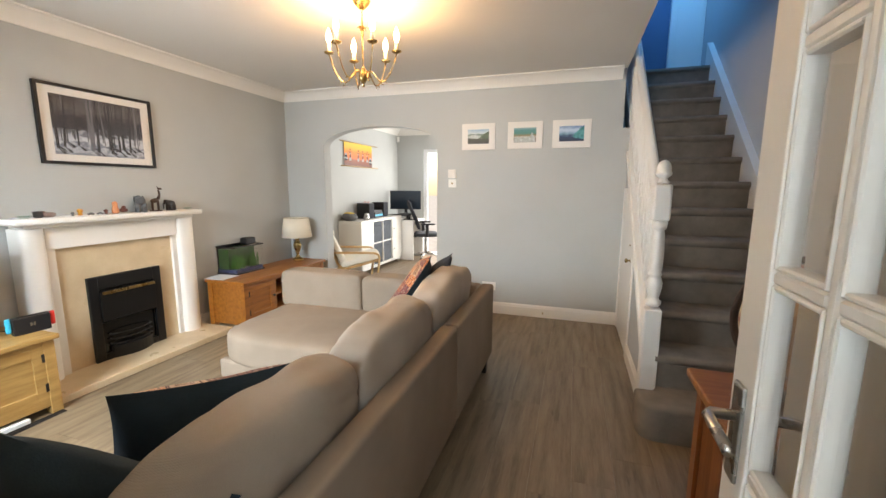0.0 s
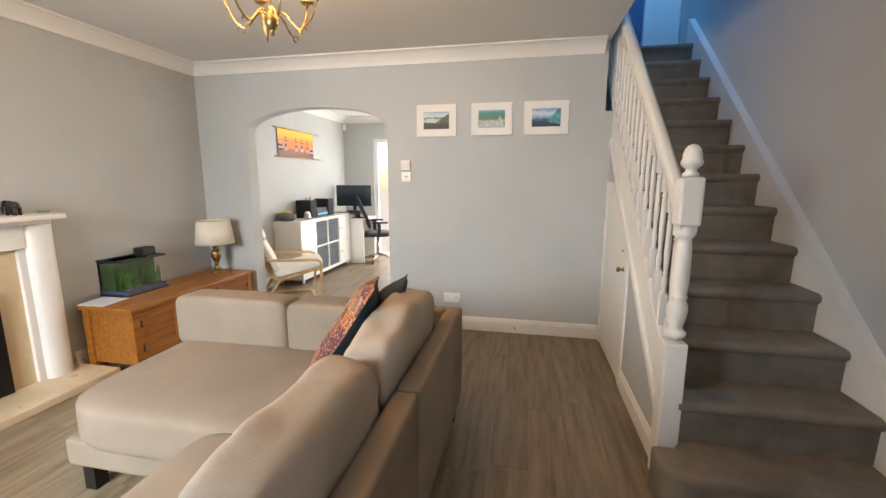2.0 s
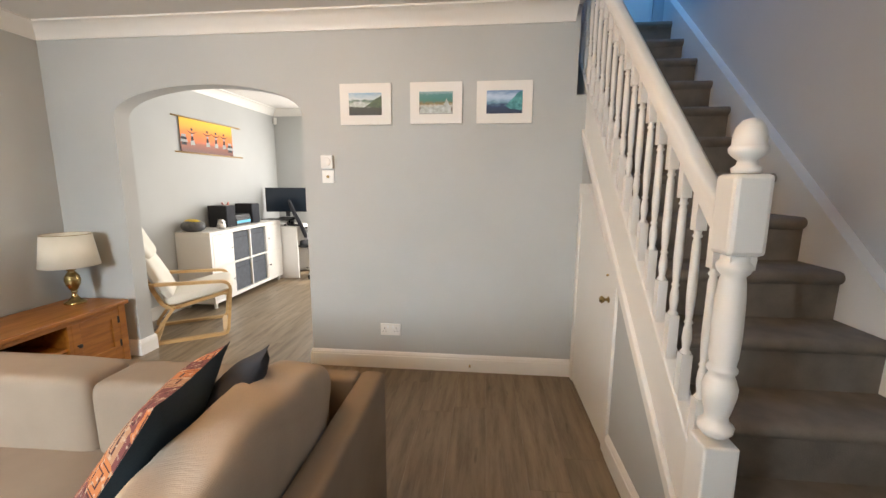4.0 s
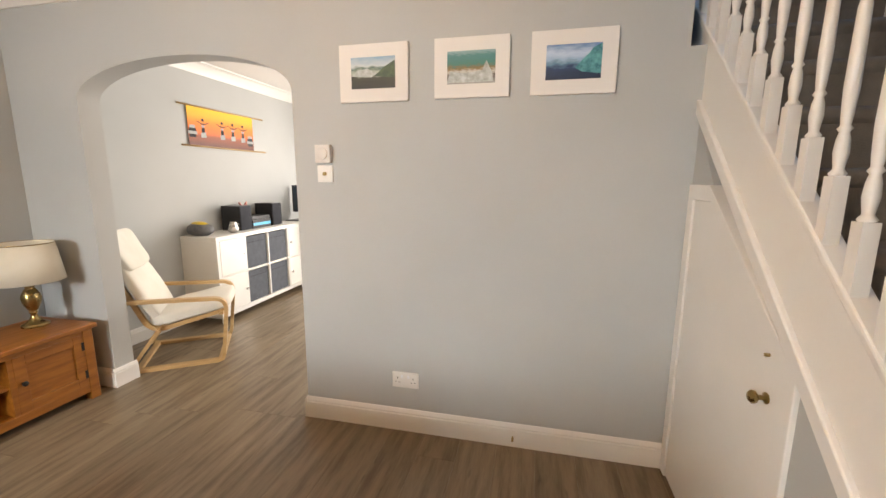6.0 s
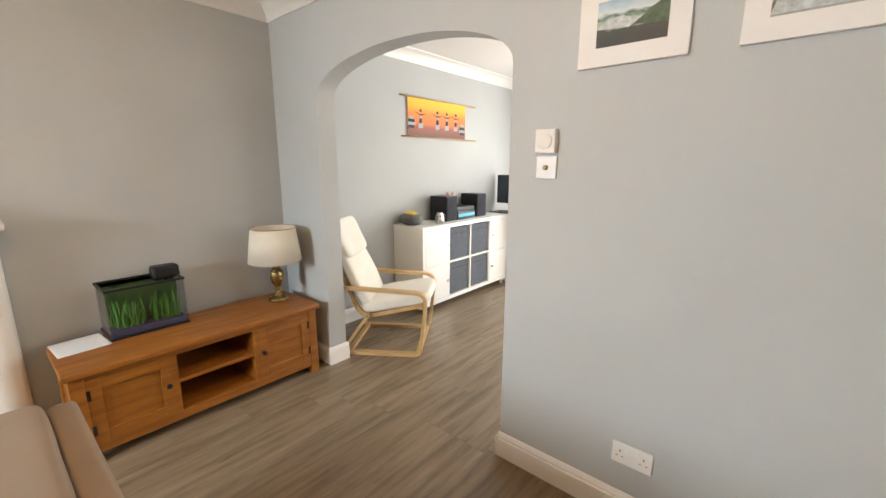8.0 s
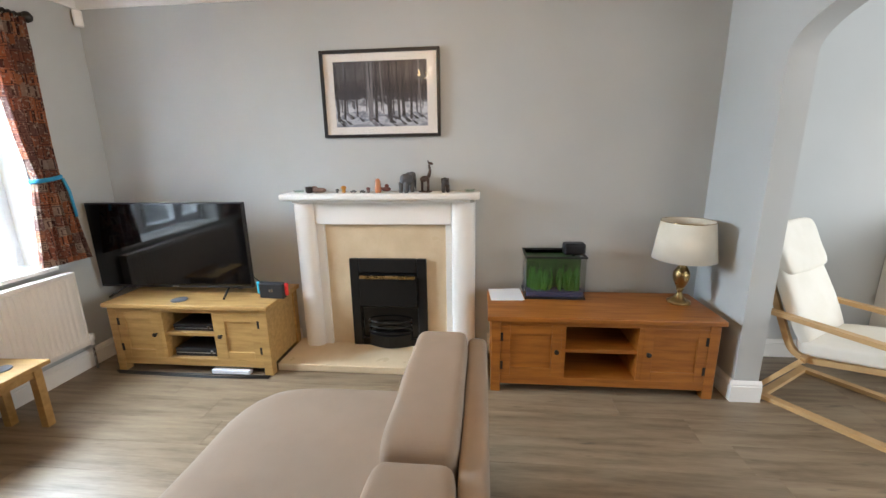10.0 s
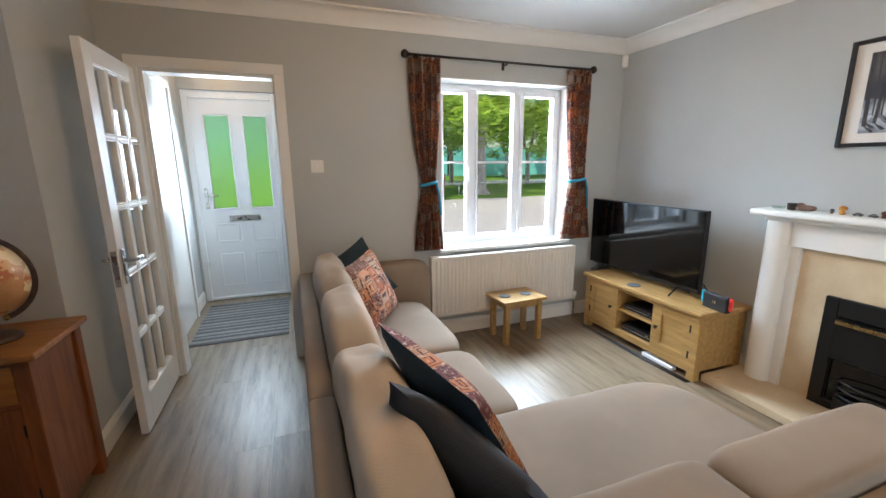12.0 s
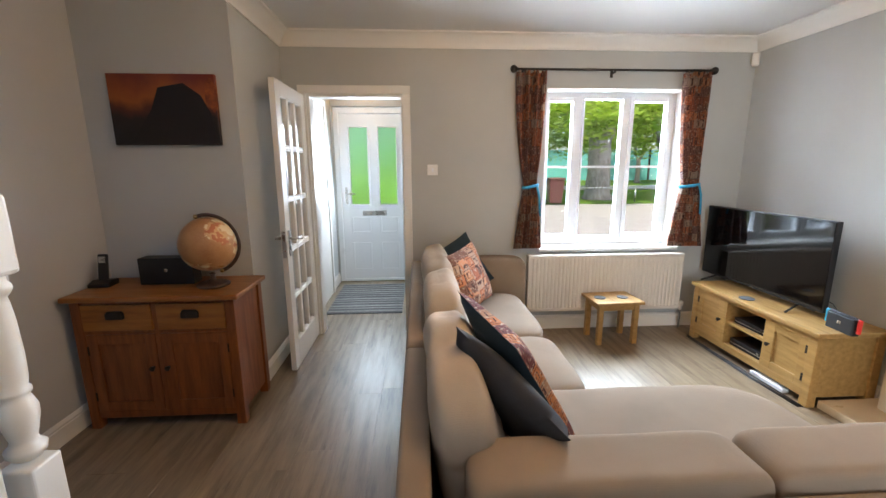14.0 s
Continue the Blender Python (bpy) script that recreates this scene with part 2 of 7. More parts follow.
def pillow(w, h, t, seed=0, wob=0.012, n=20):
    """A scatter cushion in the xz plane about the origin, thick along y, with pinched corners."""
    bm = bmesh.new()
    sides = []
    for s in (1, -1):
        grid = []
        for i in range(n + 1):
            row = []
            for j in range(n + 1):
                u, v = 2 * i / n - 1, 2 * j / n - 1
                fat = ((1 - u ** 2) * (1 - v ** 2)) ** 0.42
                px, pz = u * w / 2 * (1 - 0.07 * (1 - v ** 2)), v * h / 2 * (1 - 0.07 * (1 - u ** 2))
                p = Vector((px, s * t / 2 * fat, pz))
                edge = max(abs(u), abs(v)) > 0.999
                p += wob * (0.35 if edge else 1) * noise.noise_vector(Vector((px * 5 + seed * 7, 0 if edge else s, pz * 5)))
                row.append(bm.verts.new(p))
            grid.append(row)
        for i in range(n):
            for j in range(n):
                q = (grid[i][j], grid[i + 1][j], grid[i + 1][j + 1], grid[i][j + 1])
                bm.faces.new(q if s < 0 else tuple(reversed(q)))
        sides.append(grid)
    bmesh.ops.remove_doubles(bm, verts=bm.verts[:], dist=0.0004)
    return bm


def part(name, bm, material, parent=None, label="", smooth=None, kind=""):
    """Links a bmesh as one mesh object under a thing or a part."""
    me = bpy.data.meshes.new(name)
    if smooth is not None:
        for f in bm.faces:
            f.smooth = True
        for e in bm.edges:
            if len(e.link_faces) == 2 and e.calc_face_angle(0) > radians(smooth):
                e.smooth = False
    bm.to_mesh(me)
    bm.free()
    me.materials.append(M[material] if isinstance(material, str) else material)
    ob = new(name, me)
    ob.parent = parent
    return tagged(ob, label=label, kind=kind)


def thing(name, label, category, at=(0, 0, 0), rz=0, group=""):
    e = new(name)
    e.matrix_world = pose(*at, 0, 0, rz)
    e.empty_display_size = 0.1
    return tagged(e, label=label, category=category, group=group)


def setting(name, bm, material, label="", smooth=None):
    return part(name, bm, material, None, label, smooth, kind="structure")


# ---- the shell of the house ----
TW = 0.12
setting("ground", box((-60, -60, -0.30), (60, 60, -0.06)), mat("gravel_drive", (0.42, 0.39, 0.35), (0.34, 0.31, 0.28), 0.9, scale=8, fine=80, bump=0.5), "pale gravel drive and ground outside the house")
setting("floor", box((-3.7, -1.7, -0.055), (1.45, 7.7, -0.012)), "floor", "grey-brown wood laminate floor through the whole house")

# west wall, one run through both rooms
setting("wall_west", box((XL - TW, YS, 0), (XL, YN + 0.13, H + 0.1)), "wall", "grey painted wall behind the fireplace")
setting("wall_west_dining", box((XL - TW, YN + 0.13, 0), (XL - 0.03, 7.67, H + 0.1)), "wall", "pale grey painted dining room wall")


def arch_wall():
    """North wall with a wide arched opening."""
    x0, x1, spring, top = -2.845, -1.44, 1.80, 2.01
    cx, n = (x0 + x1) / 2, 24
    a, b = (x1 - x0) / 2, top - spring
    curve = [(cx - a * math.cos(math.pi * i / n), spring + b * math.sin(math.pi * i / n) ** 0.95) for i in range(n + 1)]
    pts = [(XL - 0.03, 0), (x0, 0)] + curve + [(x1, 0), (0.46, 0), (0.46, 1.90), (0.38, 1.90), (0.38, H), (XL - 0.03, H)]
    return prism(pts, "y", YN, YN + 0.13)


setting("wall_north", arch_wall(), "wall", "grey painted wall with a wide arched opening to the dining room", smooth=40)
setting("wall_south", boxes(((XL - TW, YS - 0.3, 0), (-2.84, YS, H)), ((-1.645, YS - 0.3, 0), (-0.68, YS, H)), ((-0.68, YS - 0.12, 0), (-0.49, YS, H)), ((-2.84, YS - 0.3, 0), (-1.645, YS, 0.71)), ((-2.84, YS - 0.3, 2.05), (-1.645, YS, H)), ((-0.49, YS - 0.12, 1.99), (0.26, YS, H)), ((0.26, YS - 0.12, 0), (0.442, YS, H))), "wall", "grey painted wall with the window and hall door")
setting("wall_return", box((0.442, YS - 0.12, 0), (0.56, 1.005, 5.0)), "wall", "grey painted return wall beside the open door")
setting("wall_alcove", box((0.56, 0.885, 0), (XE, 1.005, 5.0)), "wall", "grey painted wall behind the sideboard")
setting("wall_east", box((XE, 0.885, 0), (XE + TW, 7.7, 5.0)), mat("stair_paint", (0.52, 0.52, 0.52), (0.49, 0.49, 0.49), 0.75, scale=1.6, fine=260, bump=0.12, depth=0.001), "grey painted wall rising beside the stairs")
setting("ceiling", boxes(((XL - TW, YS - 0.3, H), (0.39, YN + 0.13, H + 0.2)), ((0.39, -0.1, H), (XE, 1.9, H + 0.2))), "ceiling", "white painted ceiling")
setting("ceiling_dining", box((XL - TW, YN + 0.13, H), (0.30, 7.7, H + 0.2)), "ceiling", "white painted dining room ceiling")
# upstairs
# the cold blue daylight upstairs is put into this wall colour
M["blue"] = mat("blue_lit_wall", (0.05, 0.13, 0.24), (0.045, 0.115, 0.21), 0.7, scale=2, bump=0.08)
setting("wall_stairwell", box((0.30, YN + 0.13, H - 0.72), (0.385, 7.7, 5.0)), "blue", "blue stairwell wall, landing light in its colour")
setting("wall_stairwell_upper", boxes(((0.30, 1.9, H + 0.2), (0.385, YN + 0.13, 5.0)), ((0.30, 1.78, H + 0.2), (XE, 1.9, 5.0))), "blue", "blue upper stairwell wall, landing light in its colour")
setting("wall_landing", box((0.385, 5.66, 2.0), (XE, 5.78, 5.0)), "blue", "blue landing wall, cold daylight in its colour")
setting("ceiling_upper", box((0.2, 0.9, 4.95), (XE + TW, 7.6, 5.1)), "ceiling", "white landing ceiling")
setting("landing", box((0.442, 5.02, 2.40), (XE, 5.66, 2.60)), "carpet", "brown carpeted landing")

# dining room
setting("wall_dining_north", boxes(((XL - TW, 7.55, 0), (-2.85, 7.67, H)), ((-0.6, 7.55, 0), (XE, 7.67, H)), ((-2.85, 7.55, 2.06), (-0.6, 7.67, H))), "wall", "grey painted dining room end wall")
setting("wall_dining_east", box((0.30, YN + 0.13, 0), (0.42, 7.55, H - 0.72)), "wall", "plain grey dining room wall")

# hall
setting("wall_hall_east", box((0.42, -1.5, 0), (0.54, YS - 0.12, H)), "wall", "grey painted hall wall")
setting("wall_hall_west", box((-0.62, -1.5, 0), (-0.5, YS - 0.12, H)), "wall", "grey painted hall wall")
setting("wall_hall_front", boxes(((-0.62, -1.62, 0), (-0.46, -1.5, H)), ((0.40, -1.62, 0), (0.54, -1.5, H)), ((-0.46, -1.62, 2.13), (0.40, -1.5, H))), "wall", "grey painted wall round the front door")
setting("ceiling_hall", box((-0.62, -1.62, H), (0.54, YS - 0.3, H + 0.1)), "ceiling", "white hall ceiling")


def cove(path, name, label):
    """Plaster cornice: a coved strip from corner to corner, mitred by its path of (x, y, inward x, inward y)."""
    prof = [(0.0, -0.10), (0.012, -0.10), (0.014, -0.088), (0.035, -0.06), (0.065, -0.032), (0.094, -0.014), (0.106, -0.012), (0.106, 0.0), (0, 0)]
    bm = bmesh.new()
    rings = [[bm.verts.new((x + ix * d, y + iy * d, H + z)) for d, z in prof] for x, y, ix, iy in path]
    n = len(prof)
    for a, b in zip(rings, rings[1:]):
        for i in range(n):
            bm.faces.new((a[i], a[(i + 1) % n], b[(i + 1) % n], b[i]))
    bm.faces.new(rings[0])
    bm.faces.new(rings[-1])
    bmesh.ops.recalc_face_normals(bm, faces=bm.faces)
    setting(name, bm, "white", label, smooth=40)


cove([(0.35, YN, 0, -1), (XL, YN, 1, -1), (XL, YS, 1, 1), (0.442, YS, -1, 1), (0.442, 1.10, -1, 0)], "cornice", "white coved plaster cornice")
cove([(0.30, YN + 0.13, 0, 1), (XL - 0.03, YN + 0.13, 1, 1), (XL - 0.03, 7.55, 1, -1), (0.30, 7.55, 0, -1)], "cornice_dining", "white coved plaster cornice in the dining room")


def skirting(x0, y0, x1, y1, nx, ny, h=0.125):
    """Moulded skirting board along a wall face from one point to another; n points into the room."""
    prof = [(0, 0), (0.016, 0), (0.016, h * 0.74), (0.011, h * 0.78), (0.013, h * 0.84), (0.006, h * 0.96), (0.003, h), (0, h)]
    bm = bmesh.new()
    a = [bm.verts.new((x0 + nx * d, y0 + ny * d, z)) for d, z in prof]
    b = [bm.verts.new((x1 + nx * d, y1 + ny * d, z)) for d, z in prof]
    n = len(prof)
    for i in range(n):
        bm.faces.new((a[i], a[(i + 1) % n], b[(i + 1) % n], b[i]))
    bm.faces.new(a)
    bm.faces.new(b)
    bmesh.ops.recalc_face_normals(bm, faces=bm.faces)
    setting("baseboard", bm, "white", "white moulded skirting board")


skirting(-1.44, YN, 0.44, YN, 0, -1)
skirting(XL, YN, -2.845, YN, 0, -1)
skirting(-2.845, YN - 0.016, -2.845, YN + 0.146, 1, 0)
skirting(-1.44, YN - 0.016, -1.44, YN + 0.146, -1, 0)
skirting(XL, YS, XL, 1.47, 1, 0)
skirting(XL, 2.845, XL, YN, 1, 0)
skirting(XL, YS, -0.545, YS, 0, 1)
skirting(0.442, YS, 0.442, 1.021, -1, 0)
skirting(0.442, 1.005, XE, 1.005, 0, 1)
skirting(XE, 1.005, XE, 2.22, -1, 0)
skirting(XL - 0.03, YN + 0.13, XL - 0.03, 7.55, 1, 0)
skirting(XL, YN + 0.13, -2.845, YN + 0.13, 0, 1)
skirting(XL - 0.03, 7.55, -2.86, 7.55, 0, -1)
skirting(0.42, -1.5, 0.42, -0.34, -1, 0)
skirting(-0.5, -1.5, -0.5, YS - 0.13, 1, 0)


def architrave(name, x0, x1, top, y, side, w=0.065, t=0.018):
    """Three mitred boards round an opening in a wall that runs along x."""
    d = side * t
    lo, hi = min(y, y + d), max(y, y + d)
    bm = boxes(((x0 - w, lo, 0), (x0, hi, top)), ((x1, lo, 0), (x1 + w, hi, top)), ((x0 - w, lo, top), (x1 + w, hi, top + w)), bevel=0.004)
    setting(name, bm, "white", "white painted door architrave")


architrave("trim_hall_door", -0.482, 0.26, 1.99, YS, 1)
setting("trim_hall_lining", boxes(((-0.49, YS - 0.12, 0), (-0.475, YS - 0.001, 1.99)), ((0.24, YS - 0.12, 0), (0.26, YS - 0.001, 1.99)), ((-0.475, YS - 0.12, 1.97), (0.24, YS - 0.001, 1.99)), bevel=0.002), "white", "white door lining")

# ---- window ----
WY = -0.02   # plane of the window frame's inner face


def window():
    w = tagged(new("window_1"), "white plastic three-light window over a deep white sill", "window", kind="structure")
    x0, x1, z0, z1 = -2.84, -1.645, 0.745, 2.05
    bm = boxes(((x0, WY - 0.06, z0), (x0 + 0.044, WY, z1)), ((x1 - 0.044, WY - 0.06, z0), (x1, WY, z1)), ((x0 + 0.044, WY - 0.06, z1 - 0.044), (x1 - 0.044, WY, z1)), ((x0 + 0.044, WY - 0.06, z0), (x1 - 0.044, WY, z0 + 0.044)),
               ((-2.429, WY - 0.06, z0 + 0.044), (-2.381, WY, z1 - 0.044)), ((-2.014, WY - 0.06, z0 + 0.044), (-1.966, WY, z1 - 0.044)), bevel=0.005)
    part("window_frame", bm, "upvc", w)
    for a, b, opening in ((x0 + 0.044, -2.429, True), (-2.381, -2.014, False), (-1.966, x1 - 0.044, True)):
        s = 0.036 if opening else 0.018
        lo, hi = z0 + 0.044, z1 - 0.044
        sash = part("sash", boxes(((a, WY - 0.05, lo), (a + s, WY + 0.012, hi)), ((b - s, WY - 0.05, lo), (b, WY + 0.012, hi)), ((a + s, WY - 0.05, lo), (b - s, WY + 0.012, lo + s)), ((a + s, WY - 0.05, hi - s), (b - s, WY + 0.012, hi)), bevel=0.004), "upvc", w)
        pane = part("pane", box((a + s, WY - 0.032, lo + s), (b - s, WY - 0.028, hi - s)), "glass", w)
        pane.visible_shadow = False
        part("glazing_bar", box((a + s, WY - 0.026, 1.415), (b - s, WY - 0.014, 1.435)), "upvc", w)
        if opening:
            hx = b - s / 2 if a < -2.5 else a + s / 2
            hb = part("window_handle", boxes(((hx - 0.012, WY + 0.012, 1.32), (hx + 0.012, WY + 0.022, 1.40)), ((hx - 0.008, WY + 0.022, 1.27), (hx + 0.008, WY + 0.036, 1.385)), bevel=0.003), "upvc", w)
    part("window_sill", box((x0 - 0.02, WY, 0.712), (x1 + 0.02, YS + 0.035, 0.738), 0.006), "white", w)
    return w


window()
setting("trim_window_reveal", boxes(((-2.844, WY, 0.74), (-2.834, YS - 0.001, 2.05)), ((-1.651, WY, 0.74), (-1.641, YS - 0.001, 2.05)), ((-2.834, WY, 2.042), (-1.651, YS - 0.001, 2.054))), "white", "white painted window reveal")

# ---- stairs ----
RISE, GO, Y1, XS, XR = 0.2, 0.23, 2.245, 0.475, 1.24


def nose(k):
    return Y1 + GO * (k - 1)


def stairs():
    s = tagged(new("staircase"), "straight flight of stairs in grey-brown carpet with white strings", "staircase", kind="structure")
    for k in range(1, 14):
        y, z = nose(k), RISE * k
        if k == 1:
            prof = [(0.375 + 0.09 - 0.09 * math.cos(a), y + 0.09 - 0.09 * math.sin(a)) for a in [math.pi / 2 * i / 6 for i in range(7)]]
            pts = prof + [(XR, y), (XR, y + 0.42), (XS, y + 0.42), (XS, 2.46), (0.375, 2.46)]
            bm = prism(pts, "z", 0.0, z, bevel=0.0)
            bmesh.ops.bevel(bm, geom=[e for e in bm.edges if all(v.co.z > 0.1 for v in e.verts)], offset=0.03, segments=4, affect="EDGES", profile=0.5)
        else:
            bm = bmesh.new()
            n = 6
            pr = [(y + GO + 0.06, z), (y + 0.03, z)] + [(y + 0.026 - 0.026 * math.sin(a), z - 0.026 + 0.026 * math.cos(a)) for a in [math.pi * i / n for i in range(1, n)]] + [(y + 0.022, z - 0.055), (y + 0.026, z - RISE - 0.01), (y + GO + 0.06, z - RISE - 0.01)]
            bm.free()
            bm = prism(pr, "x", XS, XR)
        part("step", bm, "carpet", s, smooth=35)
    # wall string and outer string
    sl = RISE / GO

    def zn(y):
        return RISE + (y - Y1) * sl
    part("wall_string", prism([(2.22, 0), (2.22, 0.28), (2.29, 0.34)] + [(5.2, zn(5.2) + 0.10), (5.2, zn(5.2) - 0.35), (2.75, zn(2.75) - 0.35), (2.6, 0)], "x", XR, XE, 0.0), "white", s)
    part("outer_string", prism([(2.51, zn(2.51) + 0.03), (5.2, zn(5.2) + 0.03), (5.2, zn(5.2) - 0.30), (2.51, zn(2.51) - 0.30)], "x", 0.442, 0.474, 0.004), "white", s)
    part("string_moulding", prism([(2.51, zn(2.51) - 0.22), (4.3, zn(4.3) - 0.22), (4.3, zn(4.3) - 0.28), (2.51, zn(2.51) - 0.28)], "x", 0.424, 0.444, 0.005), "white", s)
    part("string_cap", prism([(2.51, zn(2.51) + 0.03), (5.2, zn(5.2) + 0.03), (5.2, zn(5.2) + 0.06), (2.51, zn(2.51) + 0.06)], "x", 0.428, 0.486, 0.006), "white", s)
    # newel
    nw = part("newel_post", box((0.40, 2.48, 0), (0.49, 2.57, 0.66), 0.006), "white", s)
    part("newel_block", box((0.40, 2.48, 1.17), (0.49, 2.57, 1.37), 0.012), "white", nw)
    part("newel_turning", lathe([(0.03, 0.675), (0.042, 0.69), (0.044, 0.705), (0.032, 0.715), (0.028, 0.73), (0.033, 0.75), (0.041, 0.79), (0.042, 0.815), (0.034, 0.84), (0.029, 0.85), (0.036, 0.86), (0.036, 0.868), (0.030, 0.875), (0.034, 0.90), (0.036, 0.96), (0.034, 1.05), (0.030, 1.10), (0.027, 1.115), (0.036, 1.125), (0.04, 1.135), (0.04, 1.145), (0.033, 1.155), (0.033, 1.172)], (0.445, 2.525, 0), 24), "white", nw, smooth=50)
    part("newel_cap", lathe([(0.03, 1.372), (0.032, 1.384), (0.022, 1.392), (0.020, 1.402), (0.03, 1.41), (0.04, 1.42), (0.042, 1.43), (0.040, 1.436), (0.036, 1.44), (0.036, 1.46), (0.03, 1.482), (0.018, 1.497), (0.004, 1.502)], (0.445, 2.525, 0), 24), "white", nw, smooth=50)
    # rail
    def rz(y):
        return zn(y) + 0.74
    prof = [(-0.03, -0.022), (0.03, -0.022), (0.032, 0.0), (0.026, 0.022), (0.012, 0.032), (-0.012, 0.032), (-0.026, 0.022), (-0.032, 0.0)]
    bm = bmesh.new()
    ends = [[bm.verts.new((0.45 + px, y, rz(y) + pz * 1.25)) for px, pz in prof] for y in (2.50, 5.0)]
    n = len(prof)
    for i in range(n):
        bm.faces.new((ends[0][i], ends[0][(i + 1) % n], ends[1][(i + 1) % n], ends[1][i]))
    bm.faces.new(ends[0]), bm.faces.new(ends[1])
    bmesh.ops.recalc_face_normals(bm, faces=bm.faces)
    part("handrail", bm, "white", s, smooth=50)
    # balusters
    first = None
    for i in range(22):
        y = 2.62 + i * 0.1065
        h0, h1 = zn(y) + 0.06, rz(y) - 0.02
        if first is None:
            L = h1 - h0
            bm = boxes(((-0.016, -0.016, -0.02), (0.016, 0.016, 0.14)), ((-0.016, -0.016, L - 0.13), (0.016, 0.016, L + 0.02)))
            add_lathe(bm, [(0.012, 0.138), (0.017, 0.145), (0.010, 0.155), (0.011, 0.165), (0.0145, 0.19), (0.0125, 0.22), (0.009, 0.235), (0.014, 0.242), (0.009, 0.25), (0.011, 0.27), (0.014, 0.33), (0.012, L - 0.17), (0.009, L - 0.155), (0.015, L - 0.148), (0.010, L - 0.14), (0.012, L - 0.128)], (0, 0, 0), 12)
            first = part("baluster", bm, "white", s, smooth=45)
            first.location = (0.45, y, h0)
        else:
            o = first.copy()
            scene.collection.objects.link(o)
            o.location = (0.45, y, h0)
    return s


stairs()
RS = RISE / GO
setting("wall_under_stairs", prism([(2.515, 0), (3.35, 0), (3.35, 0.2 + (3.35 - Y1) * RS - 0.29), (2.515, 0.2 + (2.515 - Y1) * RS - 0.29)], "x", 0.442, 0.47), "wall", "grey painted panel under the stairs")
skirting(0.442, 2.516, 0.442, 3.35, -1, 0)
under = [(4.205, 0.0), (4.205, 1.34), (4.01, 1.34), (3.35, 0.2 + (3.35 - Y1) * RS - 0.29), (3.35, 0.0)]
setting("trim_cupboard", prism([(4.205, 0.0), (4.205, 1.345), (3.995, 1.345), (3.35, 0.2 + (3.35 - Y1) * RS - 0.275), (3.35, 0.0), (3.415, 0.0), (3.415, 0.775), (3.90, 1.20), (3.97, 1.285), (4.145, 1.285), (4.145, 0.0)], "x", 0.428, 0.47, 0.003), "white", "white architrave round the cupboard door")
setting("wall_over_cupboard", prism([(4.21, 1.345), (4.21, 1.6), (3.995, 1.345)], "x", 0.442, 0.47), "wall", "grey painted infill over the cupboard")


def cupboard_door():
    d = tagged(new("door_2"), "small white cupboard door under the stairs", "cupboard door", kind="structure")
    part("door_panel", prism([(4.142, 0.01), (4.142, 1.282), (3.972, 1.282), (3.902, 1.198), (3.418, 0.772), (3.418, 0.01)], "x", 0.436, 0.47), "white", d)
    part("door_knob", lathe([(0.016, 0), (0.016, 0.004), (0.007, 0.008), (0.007, 0.02), (0.017, 0.028), (0.019, 0.036), (0.012, 0.044), (0.002, 0.046)], (0, 0, 0), 16, pose(0.436, 3.47, 0.775, 0, -90, 0)), "brass", d, "small round brass knob", smooth=50)
    part("latch", lathe([(0.011, 0), (0.011, 0.004), (0.005, 0.008), (0.005, 0.02)], (0, 0, 0), 12, pose(0.436, 3.47, 0.90, 0, -90, 0)), "brass", d, smooth=50)


cupboard_door()


# ---- doors ----
def lever(parent, x, y, z, side, way):
    """A lever handle on a long plate; side is the face's direction along x, way the lever's along y."""
    h = part("door_handle", box((min(x, x + side * 0.008), y - 0.021, z - 0.09), (max(x, x + side * 0.008), y + 0.021, z + 0.09), 0.004), "steel", parent, "satin steel lever handle on a plate")
    part("lever", tube([(x + side * 0.006, y, z + 0.03), (x + side * 0.045, y, z + 0.03), (x + side * 0.052, y + way * 0.01, z + 0.03), (x + side * 0.05, y + way * 0.11, z + 0.024)], 0.0095, 12), "steel", h, smooth=50)


